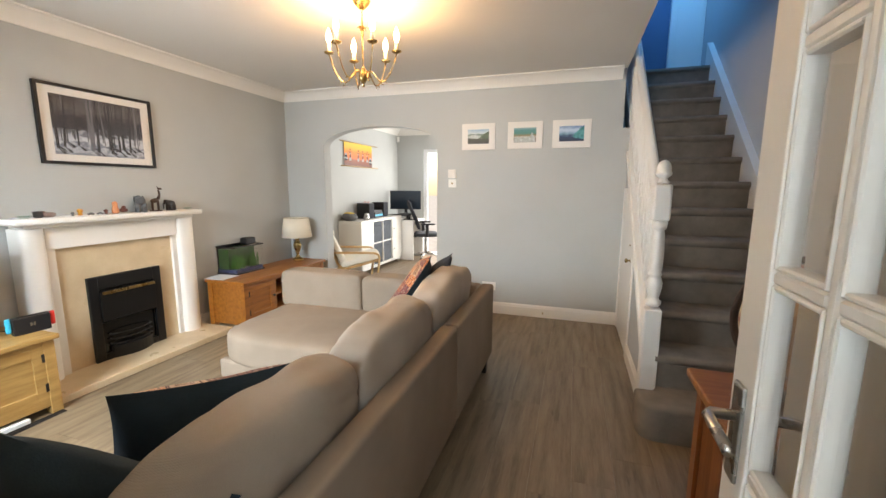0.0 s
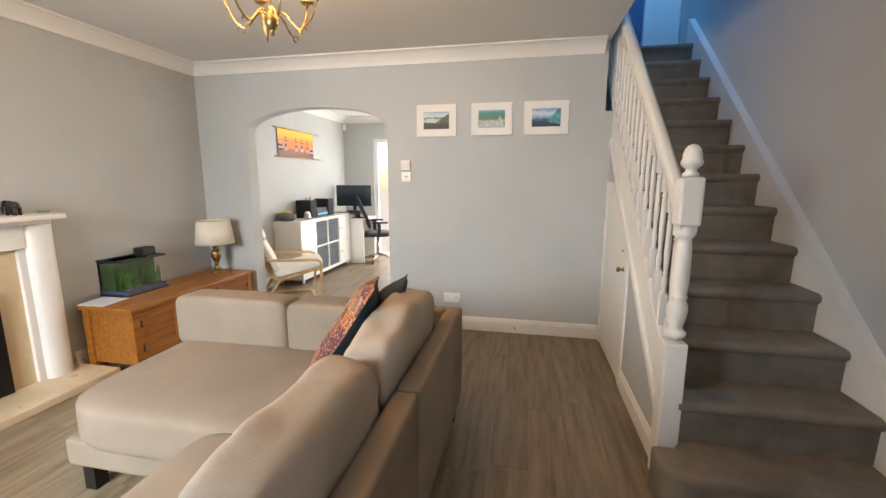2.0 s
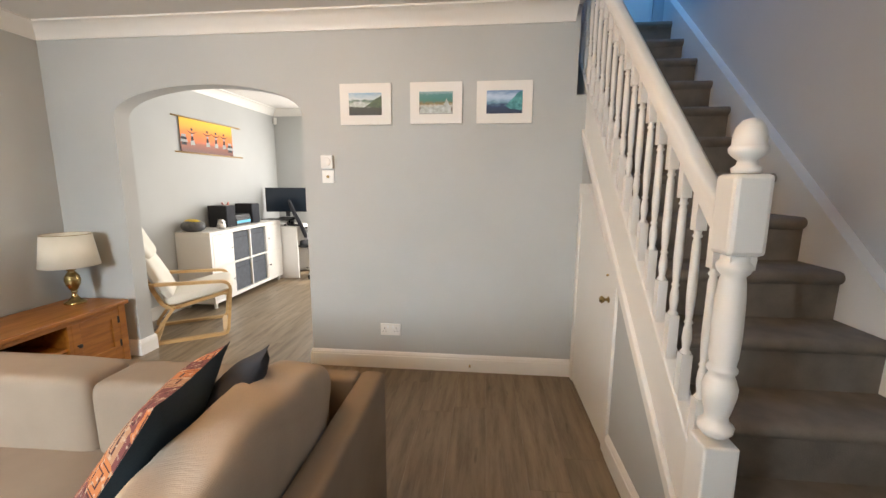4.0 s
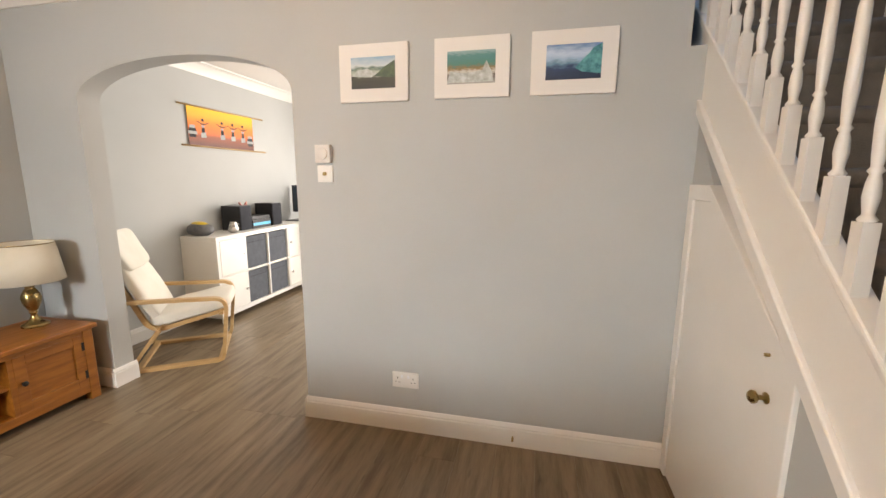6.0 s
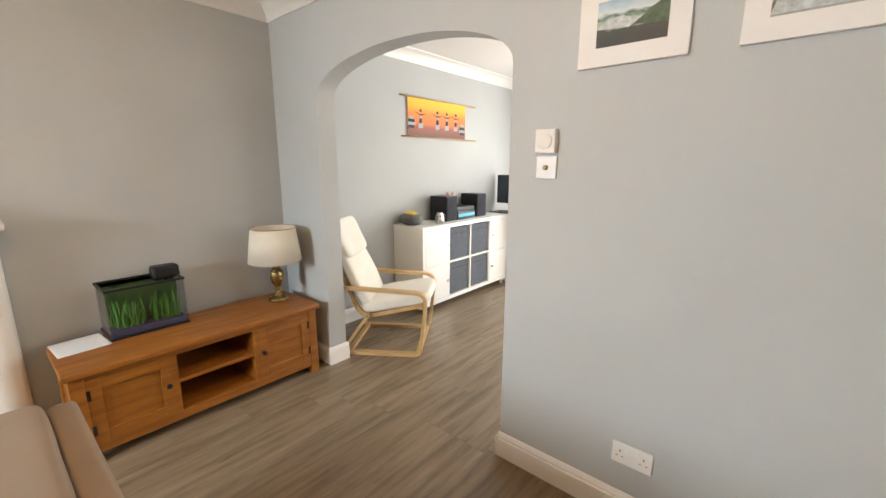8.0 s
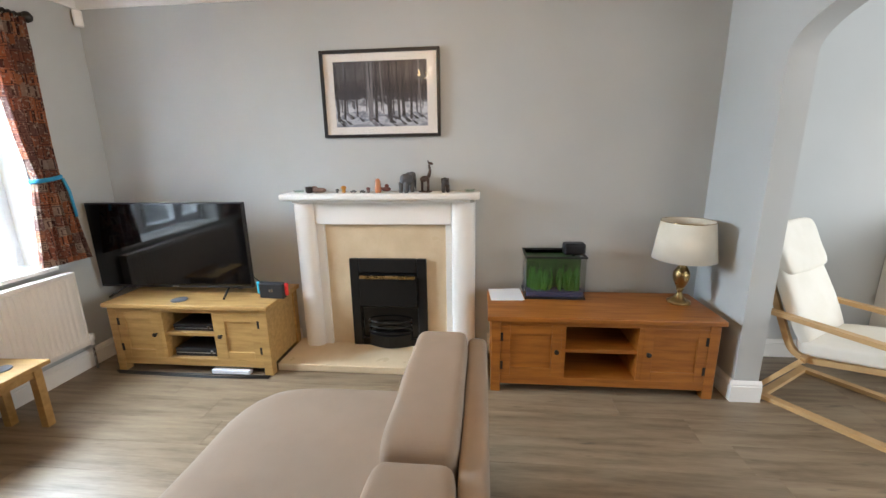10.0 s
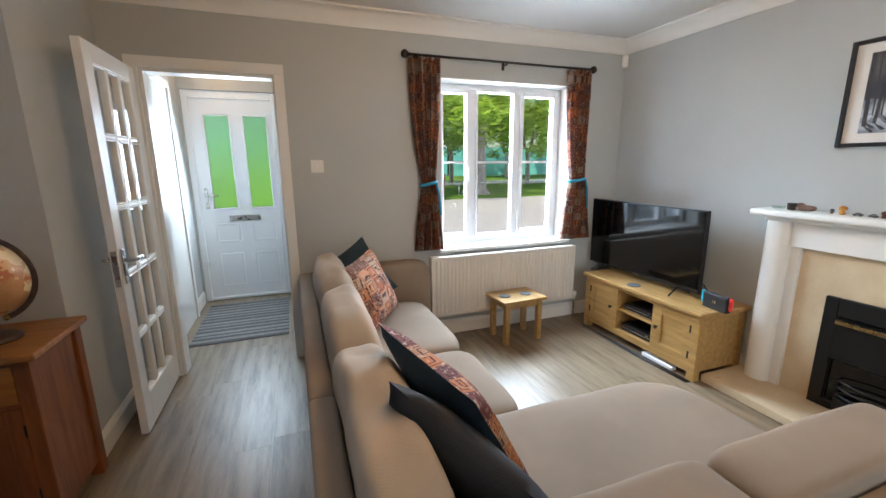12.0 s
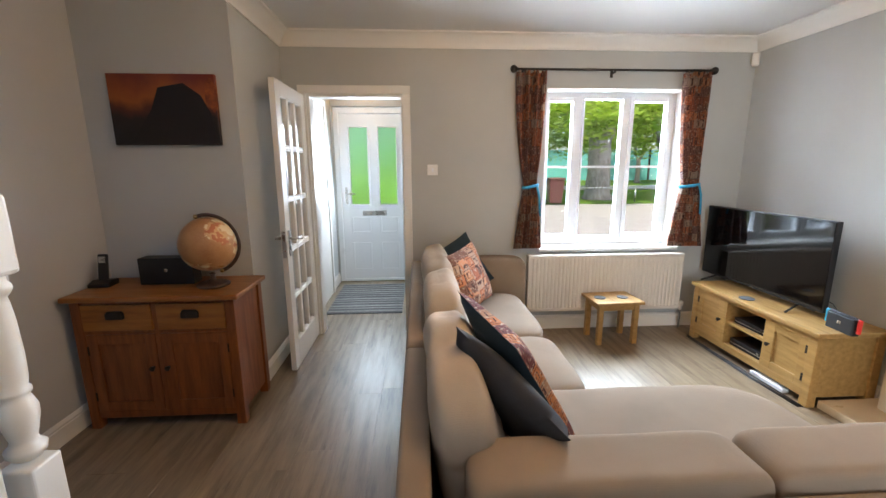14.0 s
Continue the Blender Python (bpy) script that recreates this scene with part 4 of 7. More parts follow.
# ---- soft furnishings and the window ----
def patch_cloth(name, cols, scale=9.0, dark=(0.05, 0.025, 0.02), cream=(0.55, 0.42, 0.3)):
    """Printed cloth: blocks of colour with dark outlines and pale scrolls."""
    m = bpy.data.materials.new(name)
    m.use_nodes = True
    nt = m.node_tree
    N, L = nt.nodes.new, nt.links.new
    bs = nt.nodes["Principled BSDF"]
    bs.inputs["Roughness"].default_value = 0.85
    bs.inputs["Specular IOR Level"].default_value = 0.25
    co, v1, v2, nz, ramp = N("ShaderNodeTexCoord"), N("ShaderNodeTexVoronoi"), N("ShaderNodeTexVoronoi"), N("ShaderNodeTexNoise"), N("ShaderNodeValToRGB")
    v1.distance = "CHEBYCHEV"
    v2.distance = "CHEBYCHEV"
    v1.inputs["Scale"].default_value, v1.inputs["Randomness"].default_value = scale, 0.45
    v2.inputs["Scale"].default_value, v2.inputs["Randomness"].default_value = scale, 0.45
    L(co.outputs["Object"], v1.inputs["Vector"])
    L(co.outputs["Object"], v2.inputs["Vector"])
    sep = N("ShaderNodeSeparateColor")
    L(v1.outputs["Color"], sep.inputs[0])
    ramp.color_ramp.interpolation = "CONSTANT"
    ramp.color_ramp.elements[0].color = (*cols[0], 1)
    ramp.color_ramp.elements[1].color, ramp.color_ramp.elements[1].position = (*cols[-1], 1), 1 - 1 / len(cols)
    for i in range(1, len(cols) - 1):
        e = ramp.color_ramp.elements.new(i / len(cols))
        e.color = (*cols[i], 1)
    L(sep.outputs[0], ramp.inputs[0])
    # rings inside each block
    wv = N("ShaderNodeMath")
    wv.operation, wv.inputs[1].default_value = "MULTIPLY", 34
    L(v2.outputs["Distance"], wv.inputs[0])
    sn = N("ShaderNodeMath")
    sn.operation = "SINE"
    L(wv.outputs[0], sn.inputs[0])
    gt = N("ShaderNodeMapRange")
    gt.inputs["From Min"].default_value, gt.inputs["From Max"].default_value = 0.55, 0.85
    L(sn.outputs[0], gt.inputs[0])
    nz.inputs["Scale"].default_value, nz.inputs["Detail"].default_value = scale * 5, 4
    L(co.outputs["Object"], nz.inputs["Vector"])
    m1, m2 = N("ShaderNodeMix"), N("ShaderNodeMix")
    m1.data_type = m2.data_type = "RGBA"
    L(gt.outputs[0], m1.inputs["Factor"])
    L(ramp.outputs[0], m1.inputs["A"])
    m1.inputs["B"].default_value = (*dark, 1)
    cr = N("ShaderNodeMapRange")
    cr.inputs["From Min"].default_value, cr.inputs["From Max"].default_value, cr.inputs["To Max"].default_value = 0.56, 0.66, 0.75
    L(nz.outputs[0], cr.inputs[0])
    L(cr.outputs[0], m2.inputs["Factor"])
    L(m1.outputs["Result"], m2.inputs["A"])
    m2.inputs["B"].default_value = (*cream, 1)
    L(m2.outputs["Result"], bs.inputs["Base Color"])
    return m


M["curtain"] = patch_cloth("curtain_print", [(0.46, 0.17, 0.09), (0.30, 0.12, 0.08), (0.42, 0.31, 0.24), (0.50, 0.22, 0.12), (0.22, 0.12, 0.10)], 15, (0.10, 0.05, 0.045), (0.58, 0.47, 0.37))
M["cushion_print"] = patch_cloth("cushion_print", [(0.55, 0.22, 0.12), (0.42, 0.15, 0.09), (0.50, 0.33, 0.24), (0.62, 0.30, 0.17), (0.25, 0.13, 0.10)], 12, (0.10, 0.05, 0.045), (0.58, 0.46, 0.38))
M["paisley"] = patch_cloth("paisley_print", [(0.30, 0.09, 0.05), (0.45, 0.16, 0.06), (0.16, 0.05, 0.05), (0.36, 0.20, 0.12)], 16, (0.06, 0.02, 0.02), (0.50, 0.40, 0.30))
M["tie"] = mat("blue_ribbon", (0.03, 0.30, 0.50), (0.03, 0.26, 0.45), 0.7, bump=0.1)


def scatter(name, label, at, n, roll, w, h, t, material, seed, back=None):
    """A cushion whose front faces along n; with back, its rear face is another cloth."""
    n = Vector(n).normalized()
    up = (Vector((0, 0, 1)) - n * n.z).normalized()
    side = n.cross(up)
    turn = Matrix((side, n, up)).transposed().to_4x4() @ pose(0, 0, 0, 0, roll, 0)
    s = thing(name, label, "cushion", at)
    s.matrix_world = Matrix.Translation(at) @ turn
    bm = pillow(w, h, t, seed)
    if back:
        cut = bm.copy()
        bmesh.ops.delete(bm, geom=[f for f in bm.faces if f.calc_center_median().y < 0], context="FACES")
        bmesh.ops.delete(cut, geom=[f for f in cut.faces if f.calc_center_median().y >= 0], context="FACES")
        part("front_cloth", bm, material, s, smooth=80)
        part("back_cloth", cut, back, s, "plain dark back cloth", smooth=80)
    else:
        part("cover", bm, material, s, smooth=80)
    return s


scatter("cushion", "plain navy velvet cushion against the sofa arm", (-0.907, 0.50, 0.65), (-0.28, 0.887, 0.35), 26, 0.44, 0.44, 0.15, "navy", 1)
scatter("cushion", "terracotta printed cushion with a navy back propped on the seat", (-0.955, 0.783, 0.663), (-0.755, 0.53, 0.387), 5, 0.44, 0.44, 0.15, "cushion_print", 2, "navy")
scatter("cushion", "charcoal-backed cushion with a paisley front, leaning on another", (-0.965, 2.17, 0.685), (-0.82, -0.20, 0.54), 8, 0.44, 0.60, 0.13, "paisley", 3, "navy")
scatter("cushion", "charcoal cloth cushion leaning in the sofa corner", (-0.895, 2.30, 0.655), (-0.76, -0.36, 0.54), 36, 0.44, 0.54, 0.15, "charcoal", 4)


def curtain(name, label, x0, x1, xt0, xt1, xb0, xb1, side):
    """A short curtain gathered at a tie: widths at top, tie and hem."""
    c = thing(name, label, "curtain", ((x0 + x1) / 2, 0.22, 2.14))
    cx, cy, cz = c.matrix_world.translation
    bm = bmesh.new()
    nu, nv, folds = 90, 46, 7
    zt, ztie, zb = 2.155, 1.27, 0.75
    rows = []
    for j in range(nv + 1):
        f = j / nv
        z = zt + (zb - zt) * f
        if z > ztie:
            k = ((zt - z) / (zt - ztie))
            e = k ** 2.2
            a, b = x0 + (xt0 - x0) * e, x1 + (xt1 - x1) * e
        else:
            k = (ztie - z) / (ztie - zb)
            e = k ** 0.75
            a, b = xt0 + (xb0 - xt0) * e, xt1 + (xb1 - xt1) * e
        amp = 0.016 + 0.020 * abs(f - 0.42) + 0.004
        row = []
        for i in range(nu + 1):
            u = i / nu
            ph = 2 * math.pi * folds * u + 0.6 * math.sin(5 * f + 3 * u)
            x = a + (b - a) * u + 0.008 * math.sin(ph * 0.5 + 2 * f)
            y = 0.222 + amp * math.sin(ph) + 0.006 * noise.noise(Vector((u * 6, f * 5, side)))
            row.append(bm.verts.new((x - cx, y - cy, z - cz + 0.006 * math.sin(ph))))
        rows.append(row)
    for r0, r1 in zip(rows, rows[1:]):
        for i in range(nu):
            bm.faces.new((r0[i], r0[i + 1], r1[i + 1], r1[i]))
    bmesh.ops.solidify(bm, geom=bm.faces[:], thickness=0.003)
    part("cloth", bm, "curtain", c, smooth=70)
    xc, hw = (xt0 + xt1) / 2 - cx, abs(xt1 - xt0) / 2 + 0.008
    ring = [(xc + hw * math.cos(a), 0.045 * math.sin(a), ztie - cz + 0.012 * math.cos(a) * side) for a in [2 * math.pi * i / 20 for i in range(21)]]
    part("tie_back", tube(ring, 0.009, 8, 1.4), "tie", c, "bright blue ribbon tie", smooth=80)
    end = xc + side * hw * 0.7
    part("ribbon_tail", tube([(end, 0.045, ztie - cz), (end + side * 0.02, 0.05, ztie - cz - 0.08), (end + side * 0.035, 0.045, ztie - cz - 0.24)], 0.006, 6, 1.6), "tie", c, smooth=80)
    return c


curtain("curtain", "terracotta patterned short curtain tied back with blue ribbon", -1.62, -1.38, -1.575, -1.465, -1.64, -1.385, -1)
curtain("curtain", "terracotta patterned short curtain tied back with a blue cord", -2.955, -2.735, -2.95, -2.80, -3.04, -2.72, -1)


def curtain_pole():
    p = thing("curtain_pole", "dark iron curtain pole with ball finials over the window", "curtain pole", (-2.165, 0.222, 2.172))
    part("pole", tube([(-0.80, 0, 0), (0.80, 0, 0)], 0.009, 12), "iron", p, smooth=50)
    for s in (-1, 1):
        f = part("finial", lathe([(0.008, -0.03), (0.014, -0.024), (0.010, -0.018), (0.022, -0.008), (0.03, 0.006), (0.031, 0.014), (0.022, 0.03), (0.008, 0.037)], (0, 0, 0), 16, pose(s * 0.80, 0, 0, 0, s * 90, 0)), "iron", p, smooth=50)
    for x in (-0.72, 0.0, 0.72):
        part("bracket", boxes(((x - 0.006, -0.068, -0.02), (x + 0.006, 0.0, -0.008)), ((x - 0.012, -0.072, -0.045), (x + 0.012, -0.066, 0.02)), bevel=0.002), "iron", p)
    for s in (-1, 1):
        for i in range(7):
            x = s * (0.58 + 0.028 * i)
            if s > 0:
                x = 0.555 + 0.032 * i
            ring = [(x, 0.013 * math.cos(a), 0.013 * math.sin(a) - 0.002) for a in [2 * math.pi * k / 12 for k in range(13)]]
            part("ring", tube(ring, 0.0025, 6, up=Vector((1, 0, 0))), "iron", p, smooth=80)


curtain_pole()


def radiator():
    r = thing("radiator", "long cream ribbed panel radiator under the window", "radiator", (-2.21, 0.15, 0.19))
    w, h = 1.36, 0.50
    bm = bmesh.new()
    n = 40
    pts = []
    for i in range(n):
        x = -w / 2 + 0.03 + (w - 0.06) * i / n
        s = (w - 0.06) / n
        pts += [(x, 0.088), (x + s * 0.25, 0.096), (x + s * 0.7, 0.096), (x + s * 0.95, 0.088)]
    pts = [(-w / 2, 0.075), (-w / 2, 0.085)] + pts + [(w / 2, 0.085), (w / 2, 0.075)]
    bm.free()
    part("front_panel", prism(pts, "z", 0.03, h - 0.03), "radiator", r)
    part("panel_edge", boxes(((-w / 2, 0.073, 0), (w / 2, 0.092, 0.03)), ((-w / 2, 0.073, h - 0.03), (w / 2, 0.092, h)), bevel=0.004), "radiator", r)
    part("back_panel", box((-w / 2, 0.03, 0.0), (w / 2, 0.042, h), 0.003), "radiator", r)
    part("top_grille", boxes(((-w / 2, 0.042, h - 0.012), (w / 2, 0.073, h)), bevel=0.002), "radiator", r)
    for s in (-1, 1):
        part("side_cover", box((s * w / 2 - 0.004, 0.03, 0), (s * w / 2 + 0.004, 0.092, h), 0.003), "radiator", r)
        part("bracket", box((s * 0.45 - 0.02, 0.0, 0.1), (s * 0.45 + 0.02, 0.03, 0.4)), "radiator", r)
    part("valve", lathe([(0.012, 0), (0.012, 0.03), (0.02, 0.034), (0.022, 0.07), (0.016, 0.078)], (-w / 2 - 0.04, 0.06, -0.02), 14), "white", r, smooth=50)
    part("pipe", tube([(-w / 2 - 0.04, 0.06, -0.19), (-w / 2 - 0.04, 0.06, 0.02), (-w / 2, 0.06, 0.03)], 0.0075, 8), "steel", r, smooth=60)


radiator()


# ---- television corner ----
def television():
    t = thing("television", "large flat black television on two splayed feet", "television")
    t.matrix_world = pose(-3.105, 0.742, 0.48, 0.6, 0, 90.6)
    w, h = 1.085, 0.575
    part("case", box((-w / 2, -0.005, 0.045), (w / 2, 0.03, 0.045 + h), 0.004), "plastic", t)
    part("back_bulge", box((-w * 0.36, 0.03, 0.06), (w * 0.36, 0.06, 0.38), 0.012), "plastic", t)
    part("screen", box((-w / 2 + 0.008, -0.008, 0.045 + 0.018), (w / 2 - 0.008, -0.0055, 0.045 + h - 0.008)), "screen", t, "glossy dark screen")
    part("badge", box((-0.02, -0.009, 0.05), (0.02, -0.0052, 0.056)), "steel", t)
    for s in (-1, 1):
        part("foot", tube([(s * 0.40, -0.11, 0.006), (s * 0.37, 0.01, 0.05), (s * 0.40, 0.10, 0.006)], 0.007, 8), "plastic", t, smooth=50)


television()
M["red"] = mat("red_plastic", (0.75, 0.04, 0.03), (0.7, 0.035, 0.03), 0.4, bump=0)
M["cyan"] = mat("cyan_plastic", (0.02, 0.42, 0.62), (0.02, 0.38, 0.58), 0.4, bump=0)


def console():
    c = thing("games_console", "handheld games console docked, one blue and one red grip", "games console")
    c.matrix_world = pose(-3.06, 1.45, 0.48, 0, 0, 84)
    part("dock", box((-0.085, -0.022, 0.0), (0.085, 0.022, 0.10), 0.006), "plastic", c)
    part("screen", box((-0.088, -0.006, 0.035), (0.088, 0.006, 0.108), 0.004), "plastic", c)
    part("grip", box((-0.112, -0.009, 0.02), (-0.088, 0.009, 0.106), 0.008, 3), "cyan", c, "bright blue plastic grip")
    part("grip", box((0.088, -0.009, 0.02), (0.112, 0.009, 0.106), 0.008, 3), "red", c, "bright red plastic grip")
    part("emblem", boxes(((-0.012, -0.0235, 0.045), (-0.003, -0.0215, 0.065)), ((0.003, -0.0235, 0.045), (0.012, -0.0215, 0.065))), "steel", c)


console()


def player(at, w, d, h, label, name):
    p = thing(name, label, "media player", at)
    part("case", box((-d / 2, -w / 2, 0), (d / 2, w / 2, h), 0.004), "plastic", p)
    part("front_trim", box((d / 2, -w / 2 + 0.01, h * 0.4), (d / 2 + 0.002, w / 2 - 0.01, h * 0.5)), "steel", p)
    part("button", box((d / 2, w / 2 - 0.04, h * 0.6), (d / 2 + 0.003, w / 2 - 0.025, h * 0.8)), "steel", p)


player((-3.06, 0.93, 0.275), 0.28, 0.20, 0.045, "slim black media player on the cabinet shelf", "media_player")
player((-3.06, 0.93, 0.10), 0.29, 0.22, 0.055, "black disc player on the cabinet's lower shelf", "disc_player")
M["slate"] = mat("slate", (0.09, 0.10, 0.12), (0.12, 0.13, 0.15), 0.7, scale=20, bump=0.3)


def coaster(at, r=0.045):
    c = thing("coaster", "round slate-grey drinks coaster lying on oak", "coaster", at, group="coasters")
    part("disc", lathe([(r - 0.002, 0), (r, 0.002), (r, 0.005), (r - 0.003, 0.007)], (0, 0, 0), 24), "slate", c, smooth=40)


coaster((-2.98, 0.85, 0.48), 0.05)
coaster((-2.085, 0.42, 0.365))
coaster((-2.275, 0.42, 0.365))
for i, (dx, dz) in enumerate(((0.0, 0.004), (0.014, 0.004), (0.028, 0.004))):
    c = thing("cable", "black cable running under the tv cabinet", "cable")
    part("lead", tube([(-2.90 + dx, 0.38 + 0.02 * i, dz), (-2.89 + dx, 0.75, dz), (-2.895 + dx + 0.012 * math.sin(i), 1.1, dz), (-2.90 + dx, 1.46, dz)], 0.004, 6), "plastic", c, smooth=80)
st = thing("extension_lead", "white power strip lying half under the tv cabinet", "power strip", (-2.93, 1.18, 0.0))
part("strip", box((-0.025, -0.13, 0.0), (0.025, 0.13, 0.03), 0.006), "upvc", st)
tc = thing("cable", "black lead hanging behind the television", "cable")
part("lead", tube([(-3.20, 1.05, 0.62), (-3.24, 1.22, 0.56), (-3.20, 1.33, 0.50), (-3.18, 1.42, 0.484)], 0.003, 6), "plastic", tc, smooth=80)


# ---- tank cabinet ----
CT = 0.48
M["water"] = mat("algae_water", (0.018, 0.04, 0.012), (0.035, 0.085, 0.02), 0.3, scale=14, bump=0.0)
M["weed"] = mat("water_weed", (0.03, 0.12, 0.012), (0.05, 0.20, 0.02), 0.6, scale=14, bump=0.1)
M["gravel_blue"] = mat("tank_gravel", (0.02, 0.03, 0.09), (0.05, 0.06, 0.13), 0.6, scale=70, bump=0.6)


def fish_tank():
    t = thing("fish_tank", "small glass fish tank with green weed and dark water", "fish tank", (-3.25, 3.262, CT))
    w, d, h = 0.365, 0.25, 0.275
    e = 0.005
    part("backing", box((-d / 2, -w / 2 + e, 0), (-d / 2 + e, w / 2 - e, h)), "plastic", t, "black plastic backing")
    for lo, hi in (((-d / 2, -w / 2, 0), (d / 2, -w / 2 + e, h)), ((-d / 2, w / 2 - e, 0), (d / 2, w / 2, h)), ((d / 2 - e, -w / 2 + e, 0), (d / 2, w / 2 - e, h))):
        part("pane", box(lo, hi), "glass", t)
    part("rim", boxes(((-d / 2 - 0.003, -w / 2 - 0.003, h - 0.012), (-d / 2 + 0.008, w / 2 + 0.003, h)), ((d / 2 - 0.008, -w / 2 - 0.003, h - 0.012), (d / 2 + 0.003, w / 2 + 0.003, h)), ((-d / 2 + 0.008, -w / 2 - 0.003, h - 0.012), (d / 2 - 0.008, -w / 2 + 0.008, h)), ((-d / 2 + 0.008, w / 2 - 0.008, h - 0.012), (d / 2 - 0.008, w / 2 + 0.003, h))), "plastic", t)
    part("base", box((-d / 2 - 0.003, -w / 2 - 0.003, 0), (d / 2 + 0.003, w / 2 + 0.003, 0.012)), "plastic", t)
    part("water", box((-d / 2 + 0.02, -w / 2 + 0.012, 0.04), (0.02, w / 2 - 0.012, 0.245)), "water", t)
    part("gravel", box((-d / 2 + 0.007, -w / 2 + 0.007, 0.012), (d / 2 - 0.007, w / 2 - 0.007, 0.045), 0.004), "gravel_blue", t)
    bm = bmesh.new()
    rnd = random.Random(4)
    for i in range(110):
        y = rnd.choice((rnd.gauss(-0.09, 0.03), rnd.gauss(0.10, 0.025), rnd.uniform(-0.16, 0.16)))
        y = max(min(y, 0.165), -0.165)
        x, hh = rnd.uniform(0.025, 0.095), rnd.uniform(0.04, 0.16)
        add_tube(bm, [(x, y, 0.04), (x + rnd.uniform(-0.008, 0.008), y + rnd.uniform(-0.012, 0.012), 0.04 + hh * 0.5), (x + rnd.uniform(-0.01, 0.008), y + rnd.uniform(-0.014, 0.014), 0.04 + hh)], [0.003, 0.006, 0.002], 4, 0.5)
    part("weed", bm, "weed", t, kind="stuff")
    part("filter", boxes(((-0.06, w / 2 - 0.12, h - 0.015), (0.03, w / 2 + 0.015, h + 0.06)), bevel=0.016, seg=3), "plastic", t, "rounded black filter hooked over the rim")
    part("filter_pipe", tube([(-0.02, w / 2 - 0.05, 0.06), (-0.02, w / 2 - 0.05, h)], 0.008, 8), "plastic", t, smooth=60)


fish_tank()
pp = thing("paper", "sheet of white paper lying beside the fish tank", "paper", (-3.20, 2.962, CT), 4)
part("sheet", box((-0.11, -0.105, 0.0), (0.11, 0.105, 0.0025)), "upvc", pp)


def table_lamp():
    l = thing("table_lamp", "brass urn table lamp with a cream drum shade", "lamp", (-3.115, 3.995, CT))
    part("base", lathe([(0.065, 0), (0.066, 0.012), (0.05, 0.02), (0.035, 0.03), (0.02, 0.05), (0.014, 0.07), (0.018, 0.078), (0.022, 0.085), (0.018, 0.09), (0.026, 0.105), (0.042, 0.14), (0.047, 0.17), (0.044, 0.195), (0.026, 0.225), (0.018, 0.235), (0.028, 0.243), (0.03, 0.25), (0.012, 0.262), (0.010, 0.30)], (0, 0, 0), 32), "brass", l, smooth=50)
    bm = bmesh.new()
    n = 48
    ro, ri, z0, z1 = 0.172, 0.142, 0.275, 0.50
    rings = [[bm.verts.new((r * math.cos(2 * math.pi * i / n), r * math.sin(2 * math.pi * i / n), z)) for i in range(n)] for r, z in ((ro, z0), (ri, z1), (ri - 0.003, z1), (ro - 0.003, z0))]
    rings.append(rings[0])
    for a, b in zip(rings, rings[1:]):
        for i in range(n):
            bm.faces.new((a[i], a[(i + 1) % n], b[(i + 1) % n], b[i]))
    part("shade", bm, "shade", l, "cream linen drum shade", smooth=40)
    part("shade_ring", tube([(ri * math.cos(a), ri * math.sin(a), z1) for a in [2 * math.pi * i / 32 for i in range(33)]], 0.0025, 6), "brass", l, smooth=80)
    part("bulb", lathe([(0.012, 0.30), (0.014, 0.32), (0.026, 0.35), (0.028, 0.375), (0.018, 0.40), (0.003, 0.41)], (0, 0, 0), 16), "upvc", l, smooth=60)


table_lamp()


# ---- mantel ornaments ----
MZ, MX = 1.14, XL + 0.10
WOOD = mat("carved_wood", (0.07, 0.035, 0.022), (0.035, 0.018, 0.012), 0.45, scale=30, bump=0.2)
STONE = mat("grey_stone", (0.13, 0.13, 0.13), (0.075, 0.075, 0.08), 0.6, scale=25, bump=0.3)
DARK = mat("ebony", (0.03, 0.022, 0.02), (0.02, 0.015, 0.013), 0.4, scale=25, bump=0.2)
REDW = mat("red_wood", (0.13, 0.03, 0.018), (0.08, 0.02, 0.013), 0.45, scale=25, bump=0.2)
PEACH = mat("painted_wood", (0.55, 0.22, 0.09), (0.42, 0.13, 0.05), 0.4, scale=25, bump=0.1)
AMBER = mat("amber", (0.60, 0.26, 0.03), (0.45, 0.18, 0.02), 0.3, scale=25, bump=0.1)
CLEAR = glass("dish_glass", (0.86, 0.93, 0.90))


def blob(bm, at, size, power=2.2, rot=(0, 0, 0), n=5):
    s = soft_box(size, power, n)
    me = bpy.data.meshes.new("tmp")
    bmesh.ops.transform(s, matrix=pose(*at, *rot), verts=s.verts)
    s.to_mesh(me)
    s.free()
    bm.from_mesh(me)
    bpy.data.meshes.remove(me)


